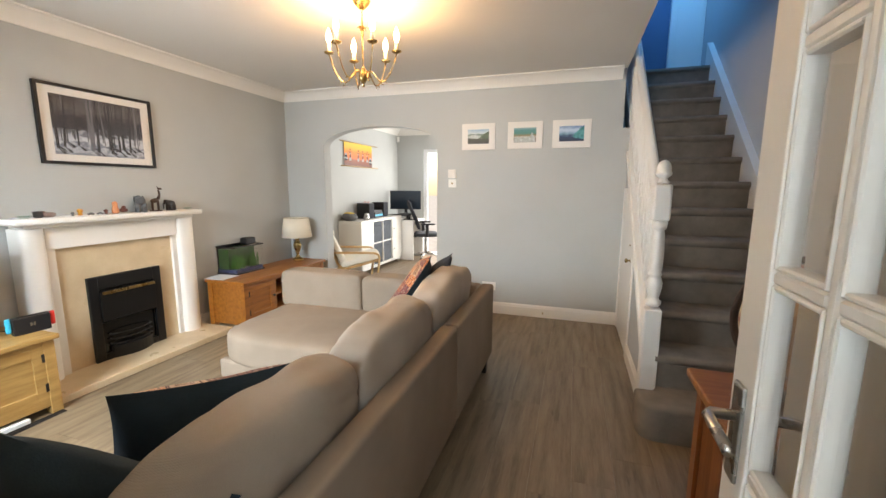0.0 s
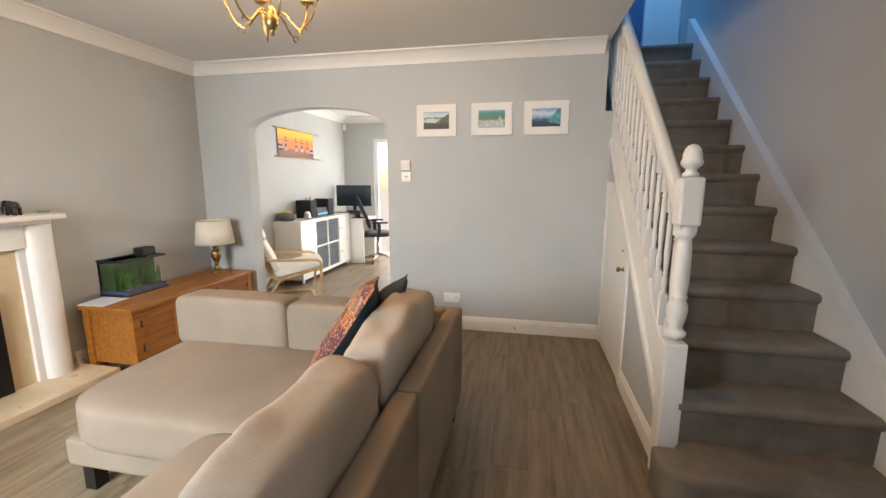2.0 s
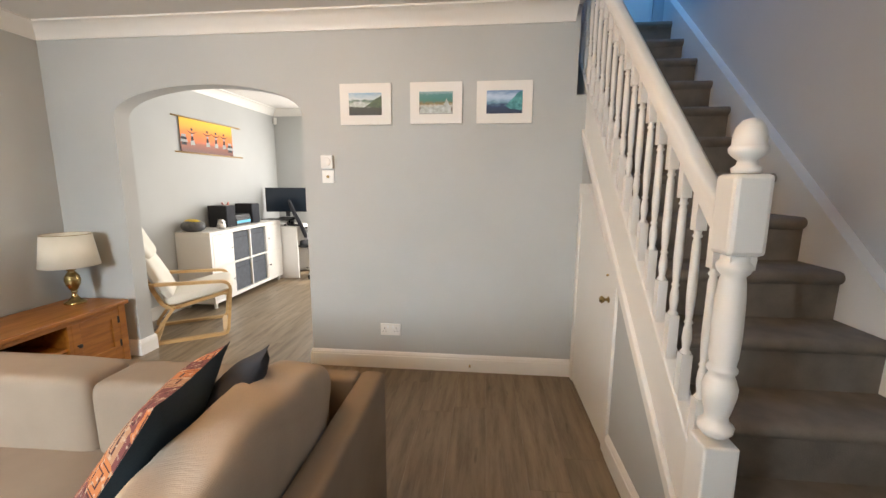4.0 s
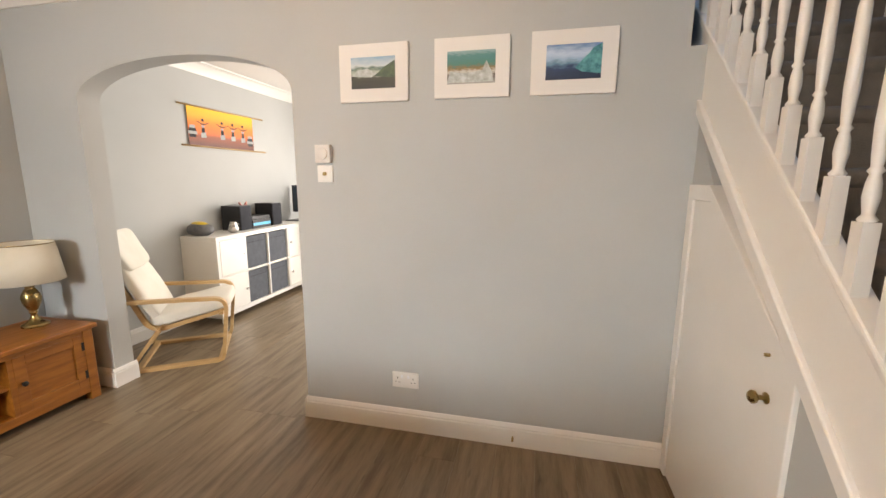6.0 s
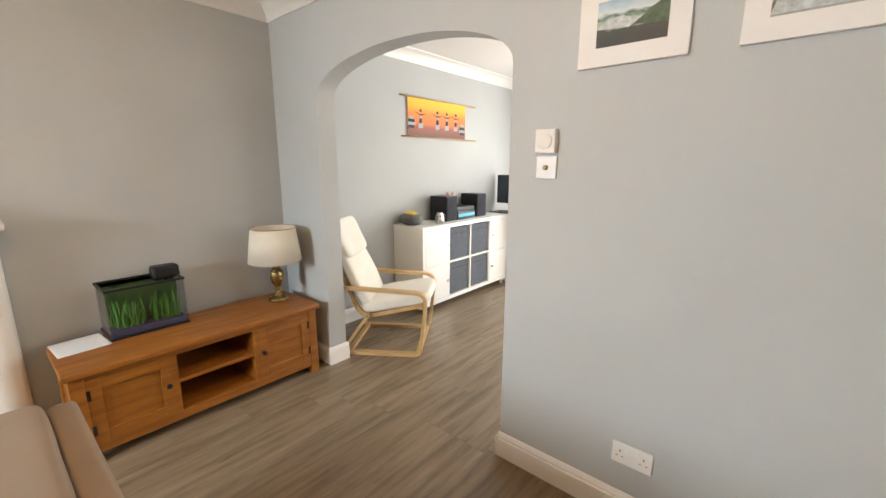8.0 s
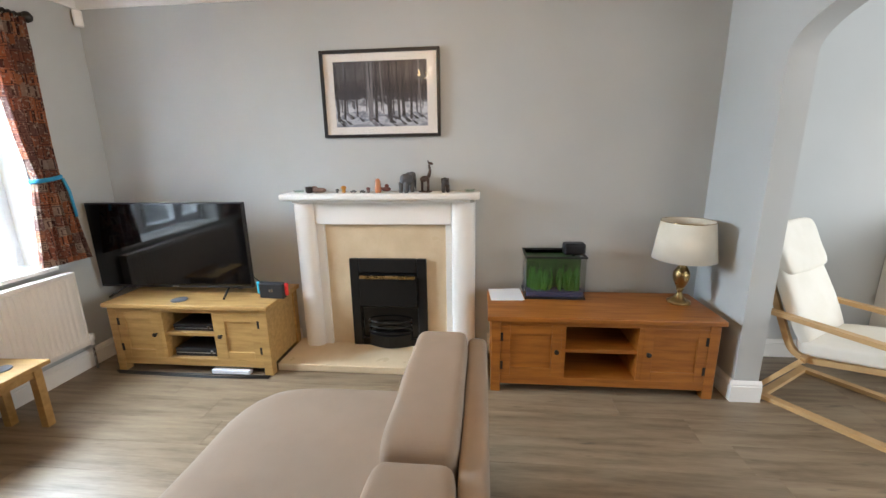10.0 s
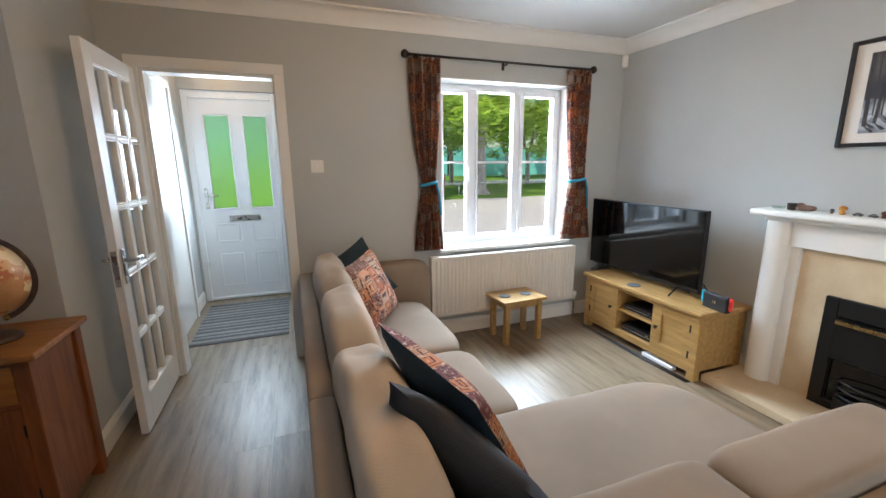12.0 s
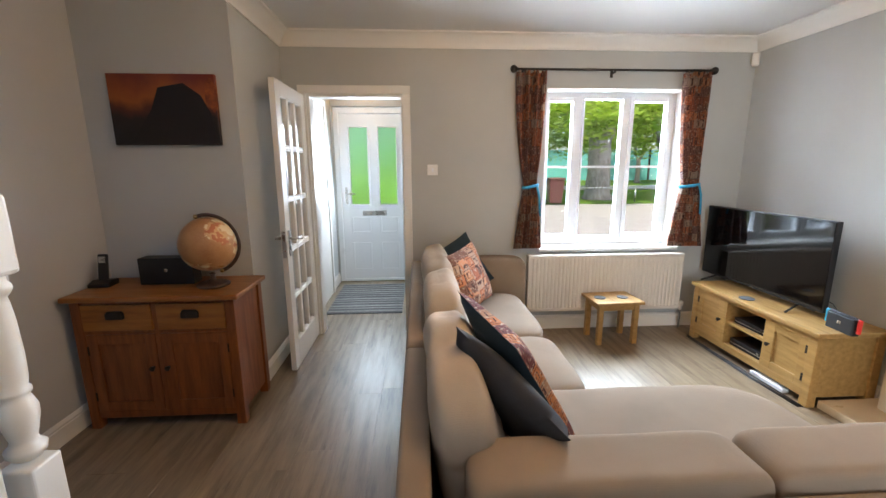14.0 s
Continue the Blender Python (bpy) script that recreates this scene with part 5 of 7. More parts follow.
def elephant(at, k, material, label, rz=0):
    e = thing("elephant_figure", label, "ornament", at, rz)
    bm = bmesh.new()
    blob(bm, (0, 0, 0.62 * k), (0.5 * k, 0.85 * k, 0.55 * k))
    blob(bm, (0, 0.45 * k, 0.74 * k), (0.36 * k, 0.36 * k, 0.44 * k))
    for s in (-1, 1):
        blob(bm, (s * 0.20 * k, 0.40 * k, 0.72 * k), (0.08 * k, 0.26 * k, 0.42 * k), rot=(0, 0, s * 25))
        for y in (-0.27, 0.22):
            add_tube(bm, [(s * 0.14 * k, y * k, 0.5 * k), (s * 0.15 * k, y * k, 0.0)], [0.115 * k, 0.10 * k], 10)
        add_tube(bm, [(s * 0.07 * k, 0.58 * k, 0.66 * k), (s * 0.09 * k, 0.72 * k, 0.60 * k)], [0.025 * k, 0.008 * k], 6)
    add_tube(bm, [(0, 0.58 * k, 0.70 * k), (0, 0.70 * k, 0.5 * k), (0, 0.70 * k, 0.25 * k), (0, 0.76 * k, 0.12 * k)], [0.09 * k, 0.07 * k, 0.05 * k, 0.03 * k], 8)
    part("body", bm, material, e, smooth=60)


elephant((MX, 2.32, MZ), 0.135, STONE, "carved grey stone elephant on the mantelpiece", 65)
elephant((MX, 2.57, MZ), 0.095, DARK, "small dark carved elephant on the mantelpiece", 100)


def giraffe():
    g = thing("giraffe_figure", "tall carved dark wood giraffe on the mantelpiece", "ornament", (MX, 2.44, MZ), -15)
    bm = bmesh.new()
    blob(bm, (0, -0.005, 0.085), (0.028, 0.062, 0.038), rot=(15, 0, 0))
    add_tube(bm, [(0, 0.022, 0.095), (0, 0.035, 0.135), (0, 0.030, 0.175)], [0.014, 0.009, 0.007], 8)
    blob(bm, (0, 0.040, 0.182), (0.016, 0.036, 0.016), rot=(-15, 0, 0))
    for s in (-1, 1):
        add_tube(bm, [(s * 0.005, 0.026, 0.186), (s * 0.007, 0.022, 0.200)], 0.002, 5)
        for y in (-0.022, 0.02):
            add_tube(bm, [(s * 0.009, y, 0.085), (s * 0.009, y, 0.008)], [0.006, 0.0045], 6)
    part("body", bm, WOOD, g, smooth=60)
    part("plinth", box((-0.022, -0.038, 0), (0.022, 0.038, 0.009), 0.002), WOOD, g)


giraffe()
cm = thing("camel_figure", "small reddish wooden camel on the mantelpiece", "ornament", (MX, 2.185, MZ), -10)
bm = bmesh.new()
blob(bm, (0, 0, 0.022), (0.03, 0.062, 0.03))
blob(bm, (0, 0.004, 0.042), (0.02, 0.028, 0.026))
add_tube(bm, [(0, -0.026, 0.026), (0, -0.042, 0.030), (0, -0.045, 0.058)], [0.009, 0.007, 0.006], 7)
blob(bm, (0, -0.052, 0.061), (0.011, 0.024, 0.011))
part("body", bm, REDW, cm, smooth=60)
dl = thing("painted_figure", "small orange and cream painted wooden skittle-shaped ornament", "ornament", (MX, 2.13, MZ))
part("body", lathe([(0.018, 0), (0.022, 0.01), (0.023, 0.03), (0.017, 0.05), (0.016, 0.06), (0.018, 0.072), (0.013, 0.086), (0.003, 0.091)], (0, 0, 0), 18), PEACH, dl, smooth=60)
for y, k, mt, nm, lb in ((1.90, 0.021, AMBER, "amber_ornament", "little amber round-headed ornament on the mantel"), (1.855, 0.012, STONE, "tiny_figure", "tiny pale figure on the mantelpiece"), (2.065, 0.016, REDW, "tiny_box", "tiny dark red ornament on the mantelpiece")):
    o = thing(nm, lb, "ornament", (MX, y, MZ))
    part("body", lathe([(k * 0.5, 0), (k * 0.7, k * 0.3), (k * 0.5, k * 0.8), (k * 0.85, k * 1.4), (k * 0.8, k * 1.9), (k * 0.2, k * 2.2)], (0, 0, 0), 14), mt, o, smooth=60)
for y, rz in ((1.965, 90), (2.025, 60)):
    o = thing("toy_car", "tiny toy vehicle standing on the mantelpiece", "ornament", (MX, y, MZ), rz, group="toy vehicles")
    part("body", boxes(((-0.02, -0.008, 0.004), (0.02, 0.008, 0.011)), ((-0.009, -0.007, 0.011), (0.010, 0.007, 0.017)), bevel=0.002), STONE, o)
    for x in (-0.012, 0.012):
        part("wheel", tube([(x, -0.009, 0.004), (x, 0.009, 0.004)], 0.004, 10), "plastic", o)
pot = thing("candle_pot", "small dark pot on the mantelpiece", "ornament", (MX, 1.665, MZ))
part("pot", lathe([(0.018, 0), (0.024, 0.006), (0.024, 0.034), (0.027, 0.04), (0.020, 0.041), (0.019, 0.02)], (0, 0, 0), 18), DARK, pot, smooth=40)
sh = thing("seashell", "mottled brown shell lying on the mantelpiece", "ornament", (MX - 0.01, 1.73, MZ), 20)
bm = bmesh.new()
blob(bm, (0, 0, 0.016), (0.05, 0.09, 0.034), 2.4, (0, 0, 10), 7)
blob(bm, (-0.02, -0.03, 0.022), (0.04, 0.05, 0.045), 2.2)
part("shell", bm, mat("shell", (0.30, 0.20, 0.16), (0.16, 0.10, 0.08), 0.4, scale=40, bump=0.4), sh, smooth=60)
for y in (1.595, 2.725):
    o = thing("glass_dish", "small clear glass dish on the mantelpiece", "ornament", (MX, y, MZ))
    part("dish", lathe([(0.018, 0), (0.03, 0.005), (0.036, 0.018), (0.033, 0.018), (0.028, 0.008)], (0, 0, 0), 20), CLEAR, o, smooth=40)
bl = thing("door_stop", "white round gas tap cover beside the hearth", "cover", (-3.33, 2.85, 0.0))
part("cap", lathe([(0.022, 0), (0.024, 0.01), (0.022, 0.05), (0.012, 0.06)], (0, 0, 0), 16), "white", bl, smooth=50)


# ---- chandelier ----
BULB = glow("candle_bulb", (1.0, 0.72, 0.38), 12)


def chandelier():
    cx, cy = -1.27, 2.30
    c = thing("chandelier", "six-arm antique brass chandelier with lit candle bulbs", "chandelier", (cx, cy, H))
    part("ceiling_rose", lathe([(0.012, -0.05), (0.02, -0.045), (0.045, -0.018), (0.052, -0.006), (0.052, 0.0)], (0, 0, 0), 24), "brass", c, smooth=50)
    links = bmesh.new()
    for i in range(7):
        z = -0.055 - i * 0.016
        a = pose(0, 0, z, 0, 0, 90 * (i % 2))
        add_tube(links, [a @ Vector((0.006 * math.cos(t), 0, 0.011 * math.sin(t))) for t in [2 * math.pi * k / 10 for k in range(11)]], 0.0018, 5, up=Vector((0, 1, 0)))
    part("chain", links, "brass", c)
    part("stem", lathe([(0.004, -0.43), (0.006, -0.40), (0.004, -0.38), (0.0045, -0.20), (0.009, -0.19), (0.006, -0.17), (0.012, -0.155), (0.005, -0.14), (0.004, -0.12)], (0, 0, 0), 12), "brass", c, smooth=50)
    crown = bmesh.new()
    for i in range(6):
        a = math.radians(60 * i + 20)
        d = Vector((math.cos(a), math.sin(a), 0))
        add_tube(crown, [d * 0.006 + Vector((0, 0, -0.165)), d * 0.022 + Vector((0, 0, -0.145)), d * 0.036 + Vector((0, 0, -0.155))], [0.006, 0.007, 0.002], 6, 0.4)
    part("leaf_crown", crown, "brass", c, smooth=60)
    part("body_urn", lathe([(0.004, -0.485), (0.009, -0.478), (0.005, -0.468), (0.014, -0.458), (0.024, -0.44), (0.026, -0.42), (0.020, -0.40), (0.010, -0.39), (0.013, -0.38), (0.006, -0.365)], (0, 0, 0), 20), "brass", c, smooth=50)
    for i in range(6):
        a = math.radians(60 * i + 14)
        d = Vector((math.cos(a), math.sin(a), 0))
        r = 0.205
        pts = []
        for k in range(15):
            t = k / 14
            rad = 0.018 + (r - 0.018) * t
            z = -0.40 + 0.045 * math.sin(math.pi * min(t * 2.2, 1)) * (1 - t) - 0.060 * math.sin(math.pi * t) + 0.105 * t ** 5
            pts.append(d * rad + Vector((0, 0, z)))
        arm = part("arm", tube(pts, 0.0042, 8), "brass", c, smooth=60)
        curl = [d * (0.125 + 0.016 * math.cos(q)) + Vector((0, 0, -0.462 + 0.012 * math.sin(q))) for q in [k * 0.6 for k in range(9)]]
        part("scroll", tube(curl, 0.0032, 6), "brass", arm, smooth=80)
        e = d * r
        top = -0.295
        part("drip_pan", lathe([(0.006, top - 0.004), (0.026, top + 0.004), (0.031, top + 0.012), (0.028, top + 0.013), (0.008, top + 0.006)], (e.x, e.y, 0), 18), "brass", arm, smooth=50)
        part("candle_tube", lathe([(0.011, top + 0.005), (0.011, top + 0.06), (0.009, top + 0.062)], (e.x, e.y, 0), 14), "cream", arm, smooth=40)
        b = part("bulb", lathe([(0.008, top + 0.06), (0.012, top + 0.072), (0.018, top + 0.09), (0.0175, top + 0.105), (0.010, top + 0.13), (0.002, top + 0.15)], (e.x, e.y, 0), 16), BULB, arm, "glowing warm candle bulb", smooth=60)
        b.visible_shadow = False
        bulb_light("candle_light", (cx + e.x, cy + e.y, H + top + 0.10), BULB_W, WARM, 0.018)


chandelier()


# ---- pictures ----
def picture_mat(name, stops, scale=(1, 1, 1), noise_scale=6.0, amount=0.25, spots=None):
    """A printed picture: colours by height (z, 0 to 1 over the print), stirred by noise."""
    m = bpy.data.materials.new(name)
    m.use_nodes = True
    nt = m.node_tree
    N, L = nt.nodes.new, nt.links.new
    bs = nt.nodes["Principled BSDF"]
    bs.inputs["Roughness"].default_value = 0.5
    co, mp, nz, sep, add, ramp = N("ShaderNodeTexCoord"), N("ShaderNodeMapping"), N("ShaderNodeTexNoise"), N("ShaderNodeSeparateXYZ"), N("ShaderNodeMath"), N("ShaderNodeValToRGB")
    mp.inputs["Scale"].default_value = scale
    L(co.outputs["Generated"], mp.inputs[0])
    L(mp.outputs[0], nz.inputs["Vector"])
    nz.inputs["Scale"].default_value, nz.inputs["Detail"].default_value = noise_scale, 6
    L(co.outputs["Generated"], sep.inputs[0])
    sub = N("ShaderNodeMath")
    sub.operation, sub.inputs[1].default_value, sub.inputs[2].default_value = "MULTIPLY_ADD", amount * 2, -amount
    L(nz.outputs[0], sub.inputs[0])
    add.operation = "ADD"
    L(sub.outputs[0], add.inputs[0])
    L(sep.outputs[2], add.inputs[1])
    L(add.outputs[0], ramp.inputs[0])
    els = ramp.color_ramp.elements
    els[0].position, els[0].color = stops[0][0], (*stops[0][1], 1)
    els[1].position, els[1].color = stops[-1][0], (*stops[-1][1], 1)
    for p, c in stops[1:-1]:
        e = els.new(p)
        e.color = (*c, 1)
    L(ramp.outputs[0], bs.inputs["Base Color"])
    return m


M["mount"] = mat("white_mount", (0.78, 0.75, 0.71), (0.76, 0.73, 0.69), 0.8, bump=0.05)


def small_print(x0, x1, z0, z1, label, material, extras=()):
    """An unframed print on a white mount, on the north wall."""
    c = thing("wall_print", label, "picture", ((x0 + x1) / 2, YN, (z0 + z1) / 2), group="prints on the long wall")
    w, h = x1 - x0, z1 - z0
    part("mount", box((-w / 2, -0.018, -h / 2), (w / 2, 0, h / 2), 0.002), "mount", c)
    part("print", box((-w * 0.32, -0.0195, -h * 0.27), (w * 0.32, -0.0185, h * 0.27)), material, c)
    for nm, pts, mt in extras:
        part(nm, prism([(p[0] * w, p[1] * h) for p in pts], "y", -0.0205, -0.0198), mt, c)
    return c


SEA1 = picture_mat("wave_print_green", [(0.0, (0.01, 0.015, 0.012)), (0.38, (0.03, 0.035, 0.02)), (0.5, (0.45, 0.5, 0.42)), (0.62, (0.05, 0.12, 0.09)), (0.72, (0.55, 0.62, 0.62)), (1.0, (0.22, 0.38, 0.52))], (1, 1, 2), 3.5, 0.22)
SEA2 = picture_mat("wave_print_shore", [(0.0, (0.35, 0.36, 0.33)), (0.22, (0.10, 0.09, 0.07)), (0.36, (0.55, 0.54, 0.48)), (0.46, (0.22, 0.15, 0.06)), (0.6, (0.04, 0.20, 0.17)), (0.85, (0.05, 0.22, 0.22)), (1.0, (0.25, 0.40, 0.42))], (2, 1, 5), 5, 0.16)
SEA3 = picture_mat("wave_print_blue", [(0.0, (0.012, 0.025, 0.06)), (0.35, (0.02, 0.05, 0.12)), (0.45, (0.10, 0.22, 0.32)), (0.56, (0.30, 0.45, 0.62)), (0.75, (0.50, 0.62, 0.75)), (1.0, (0.10, 0.22, 0.45))], (1, 1, 2), 4, 0.2)
TEAL = mat("print_teal", (0.02, 0.16, 0.19), (0.10, 0.38, 0.40), 0.5, scale=30, bump=0)
GREEN = mat("print_green", (0.02, 0.05, 0.03), (0.06, 0.11, 0.05), 0.5, scale=30, bump=0)
FOAM = mat("print_foam", (0.55, 0.60, 0.60), (0.30, 0.33, 0.30), 0.5, scale=40, bump=0)
small_print(-1.163, -0.815, 1.728, 1.992, "white-mounted print of a dark green breaking wave", SEA1, (("wave", [(0.02, -0.06), (0.32, -0.1), (0.32, 0.20), (0.18, 0.10), (0.08, 0.0)], GREEN), ("surf", [(-0.32, -0.05), (-0.02, -0.08), (0.06, -0.01), (-0.08, 0.07), (-0.22, 0.05)], FOAM)))
small_print(-0.688, -0.345, 1.73, 1.992, "white-mounted print of surf running over a sandy shore", SEA2, (("splash", [(-0.32, -0.25), (0.30, -0.25), (0.28, -0.10), (0.20, 0.10), (0.15, -0.06), (-0.1, -0.10), (-0.28, -0.06)], FOAM),))
small_print(-0.252, 0.104, 1.728, 1.992, "white-mounted print of a curling blue wave under clouds", SEA3, (("wave", [(0.02, -0.10), (0.10, 0.02), (0.18, 0.12), (0.22, 0.20), (0.32, 0.26), (0.32, -0.20), (0.1, -0.16)], TEAL),))

FOREST = picture_mat("forest_photograph", [(0.0, (0.24, 0.26, 0.31)), (0.10, (0.50, 0.53, 0.60)), (0.17, (0.16, 0.18, 0.24)), (0.26, (0.62, 0.65, 0.70)), (0.36, (0.30, 0.32, 0.38)), (0.43, (0.05, 0.05, 0.065)), (0.62, (0.035, 0.033, 0.042)), (0.80, (0.12, 0.11, 0.12)), (1.0, (0.055, 0.05, 0.062))], (1, 3, 4), 4, 0.22)
TRUNK = mat("print_black", (0.012, 0.012, 0.016), (0.05, 0.05, 0.06), 0.5, scale=60, stretch=(1, 1, 4), bump=0)
TRUNK2 = mat("print_grey_bark", (0.10, 0.10, 0.12), (0.22, 0.22, 0.25), 0.5, scale=60, stretch=(1, 1, 4), bump=0)


def forest_picture():
    c = thing("framed_picture", "black-framed snowy forest photograph above the fireplace", "picture", (XL, 2.155, 1.755))
    w, h = 0.765, 0.53
    part("frame", boxes(((0, -w / 2, -h / 2), (0.028, -w / 2 + 0.02, h / 2)), ((0, w / 2 - 0.02, -h / 2), (0.028, w / 2, h / 2)), ((0, -w / 2 + 0.02, -h / 2), (0.028, w / 2 - 0.02, -h / 2 + 0.02)), ((0, -w / 2 + 0.02, h / 2 - 0.02), (0.028, w / 2 - 0.02, h / 2)), bevel=0.003), "plastic", c)
    part("mount", box((0.0, -w / 2 + 0.02, -h / 2 + 0.02), (0.012, w / 2 - 0.02, h / 2 - 0.02)), "mount", c)
    pw, ph = 0.60, 0.395
    part("print", box((0.0122, -pw / 2, -ph / 2), (0.013, pw / 2, ph / 2)), FOREST, c)
    rnd = random.Random(8)
    bm, bm2 = bmesh.new(), bmesh.new()
    for i in range(40):
        y = -pw / 2 + 0.01 + (pw - 0.02) * rnd.random()
        far = rnd.random()
        wd = 0.004 + 0.020 * (1 - far) ** 2
        lo = -ph / 2 + 0.02 + far * 0.11
        lean = rnd.uniform(-0.02, 0.02)
        t = bm if rnd.random() < 0.72 else bm2
        x = 0.0134 + 0.0002 * (1 - far)
        vs = [t.verts.new((x, min(max(v[0], -pw / 2), pw / 2), v[1])) for v in ((y - wd / 2, lo), (y + wd / 2, lo), (y + wd / 3 + lean, ph / 2), (y - wd / 3 + lean, ph / 2))]
        t.faces.new(vs)
        if far < 0.6:
            sh = [t.verts.new((0.0132, min(max(v[0], -pw / 2), pw / 2), v[1])) for v in ((y, lo), (y + 0.005, lo), (y + 0.05, max(lo - 0.03, -ph / 2)), (y + 0.03, max(lo - 0.035, -ph / 2)))]
            t.faces.new(sh)
    part("forest_trunk", bm, TRUNK, c, kind="stuff")
    part("forest_trunk", bm2, TRUNK2, c, kind="stuff")
    g = part("glazing", box((0.0165, -w / 2 + 0.02, -h / 2 + 0.02), (0.018, w / 2 - 0.02, h / 2 - 0.02)), "glass", c)
    g.visible_shadow = False


forest_picture()

CANVAS = picture_mat("canyon_canvas", [(0.0, (0.006, 0.003, 0.003)), (0.35, (0.012, 0.004, 0.003)), (0.50, (0.09, 0.016, 0.006)), (0.68, (0.32, 0.085, 0.012)), (1.0, (0.16, 0.022, 0.01))], (1.3, 1, 0.8), 2.2, 0.38)
cv = thing("canvas_print", "dark canvas of a red and orange canyon glow over the sideboard", "picture", (0.834, 1.005, 1.753))
part("canvas", box((-0.293, 0, -0.194), (0.293, 0.03, 0.194), 0.003), CANVAS, cv)
part("dark_shape", prism([(0.20, -0.185), (-0.28, -0.185), (-0.26, -0.02), (-0.21, 0.08), (-0.12, 0.145), (0.02, 0.12), (0.07, 0.0)], "y", 0.030, 0.0308), mat("canvas_black", (0.004, 0.003, 0.004), (0.010, 0.004, 0.004), 0.6, scale=12, bump=0.05), cv)
part("glow_edge", prism([(-0.28, -0.02), (-0.235, 0.05), (-0.24, 0.15), (-0.27, 0.18), (-0.30, 0.12), (-0.30, 0.02)], "y", 0.030, 0.0306), mat("canvas_orange", (0.34, 0.085, 0.012), (0.12, 0.016, 0.006), 0.6, scale=16, bump=0.05), cv)

BATIK = picture_mat("batik_cloth", [(0.0, (0.12, 0.03, 0.015)), (0.25, (0.28, 0.06, 0.02)), (0.34, (0.75, 0.14, 0.02)), (0.6, (0.85, 0.22, 0.015)), (0.8, (0.88, 0.42, 0.02)), (1.0, (0.9, 0.52, 0.02))], (1, 2, 2), 4, 0.05)


def wall_hanging():
    c = thing("wall_hanging", "orange and yellow painted cloth banner on two wooden rods", "wall hanging", (XL - 0.03, 5.99, 1.848))
    part("cloth", box((0.012, -0.448, -0.18), (0.015, 0.448, 0.176)), BATIK, c)
    for z, y0, y1 in ((0.18, -0.55, 0.63), (-0.188, -0.53, 0.65)):
        part("rod", tube([(0.014, y0, z), (0.014, y1, z)], 0.008, 8), "birch", c, smooth=60)
    dark = mat("batik_black", (0.02, 0.02, 0.025), (0.03, 0.03, 0.03), 0.8, bump=0)
    grey = mat("batik_grey", (0.42, 0.42, 0.40), (0.30, 0.30, 0.30), 0.8, bump=0)
    bm, bm2 = 0, 1

    def shape(pts, pale):
        m = bmesh.new()
        m.faces.new([m.verts.new((0.0155 + (0.0004 if pale else 0), p[0], p[1])) for p in pts])
        part("painted_shape", m, grey if pale else dark, c)
    for y, s in ((-0.27, 1), (-0.02, 1), (0.13, 1), (0.28, 1)):
        for pts, t in (([(y - 0.018, -0.01), (y + 0.018, -0.01), (y + 0.022, -0.06), (y - 0.012, -0.09), (y - 0.022, -0.05)], bm), ([(y - 0.016, 0.05), (y + 0.016, 0.05), (y + 0.014, 0.075), (y - 0.014, 0.075)], bm),
                       ([(y - 0.09, 0.055), (y - 0.02, 0.018), (y + 0.02, 0.018), (y + 0.09, 0.045), (y + 0.02, 0.03), (y - 0.02, 0.03)], bm), ([(y - 0.02, 0.012), (y + 0.02, 0.012), (y + 0.016, -0.008), (y - 0.016, -0.008)], bm2), ([(y - 0.03, -0.06), (y + 0.03, -0.05), (y + 0.035, -0.10), (y - 0.03, -0.105)], bm2)):
            shape(pts, t == bm2)
    for y, z, k in ((-0.40, -0.06, 1.0), (0.39, -0.09, 1.0)):
        for q, t in ((0.05, bm2), (0.022, bm), (-0.006, bm2), (-0.034, bm)):
            wd = 0.028 + 0.030 * (1 - abs(q) / 0.06) * k
            shape([(y + a * wd, z + q + b) for a, b in ((-1, -0.014), (1, -0.014), (0.9, 0.014), (-0.9, 0.014))], t == bm2)


wall_hanging()


# ---- switches and sockets ----
def plate(name, label, at, rz, w=0.086, h=0.086):
    return thing(name, label, "switch", at, rz), box((-w / 2, -0.010, -h / 2), (w / 2, 0, h / 2), 0.003)


t, bm = plate("thermostat", "cream thermostat dial above the light switch", (-1.268, YN, 1.485), 0)
bm.free()
part("case", box((-0.042, -0.032, -0.045), (0.042, 0, 0.045), 0.005), "radiator", t)
part("dial", lathe([(0.030, 0), (0.030, 0.008), (0.027, 0.010)], (0, 0, 0), 24, pose(0.0, -0.032, 0, 90, 0, 0)), "radiator", t, smooth=40)
t, bm = plate("dimmer_switch", "white dimmer switch with a round brass knob", (-1.268, YN, 1.385), 0)
part("faceplate", bm, "white", t)
part("knob", lathe([(0.010, 0), (0.009, 0.012), (0.007, 0.014)], (0, 0, 0), 16, pose(0, -0.010, 0, 90, 0, 0)), "brass", t, smooth=40)
t, bm = plate("wall_socket", "white double wall socket above the skirting", (-0.848, YN, 0.295), 0, 0.147, 0.088)
part("faceplate", bm, "white", t)
for s in (-1, 1):
    part("rocker", box((s * 0.018 - 0.005, -0.014, 0.012), (s * 0.018 + 0.005, -0.010, 0.030), 0.001), "upvc", t)
    for dx, dz, w, h in ((0.0, 0.010, 0.004, 0.010), (-0.011, -0.012, 0.008, 0.003), (0.011, -0.012, 0.008, 0.003)):
        part("pin_slot", box((s * 0.043 + dx - w / 2, -0.0104, dz - h / 2), (s * 0.043 + dx + w / 2, -0.0098, dz + h / 2)), "plastic", t)
t, bm = plate("light_switch", "white square switch plate beside the hall door", (-0.72, YS, 1.405), 180)
part("faceplate", bm, "white", t)
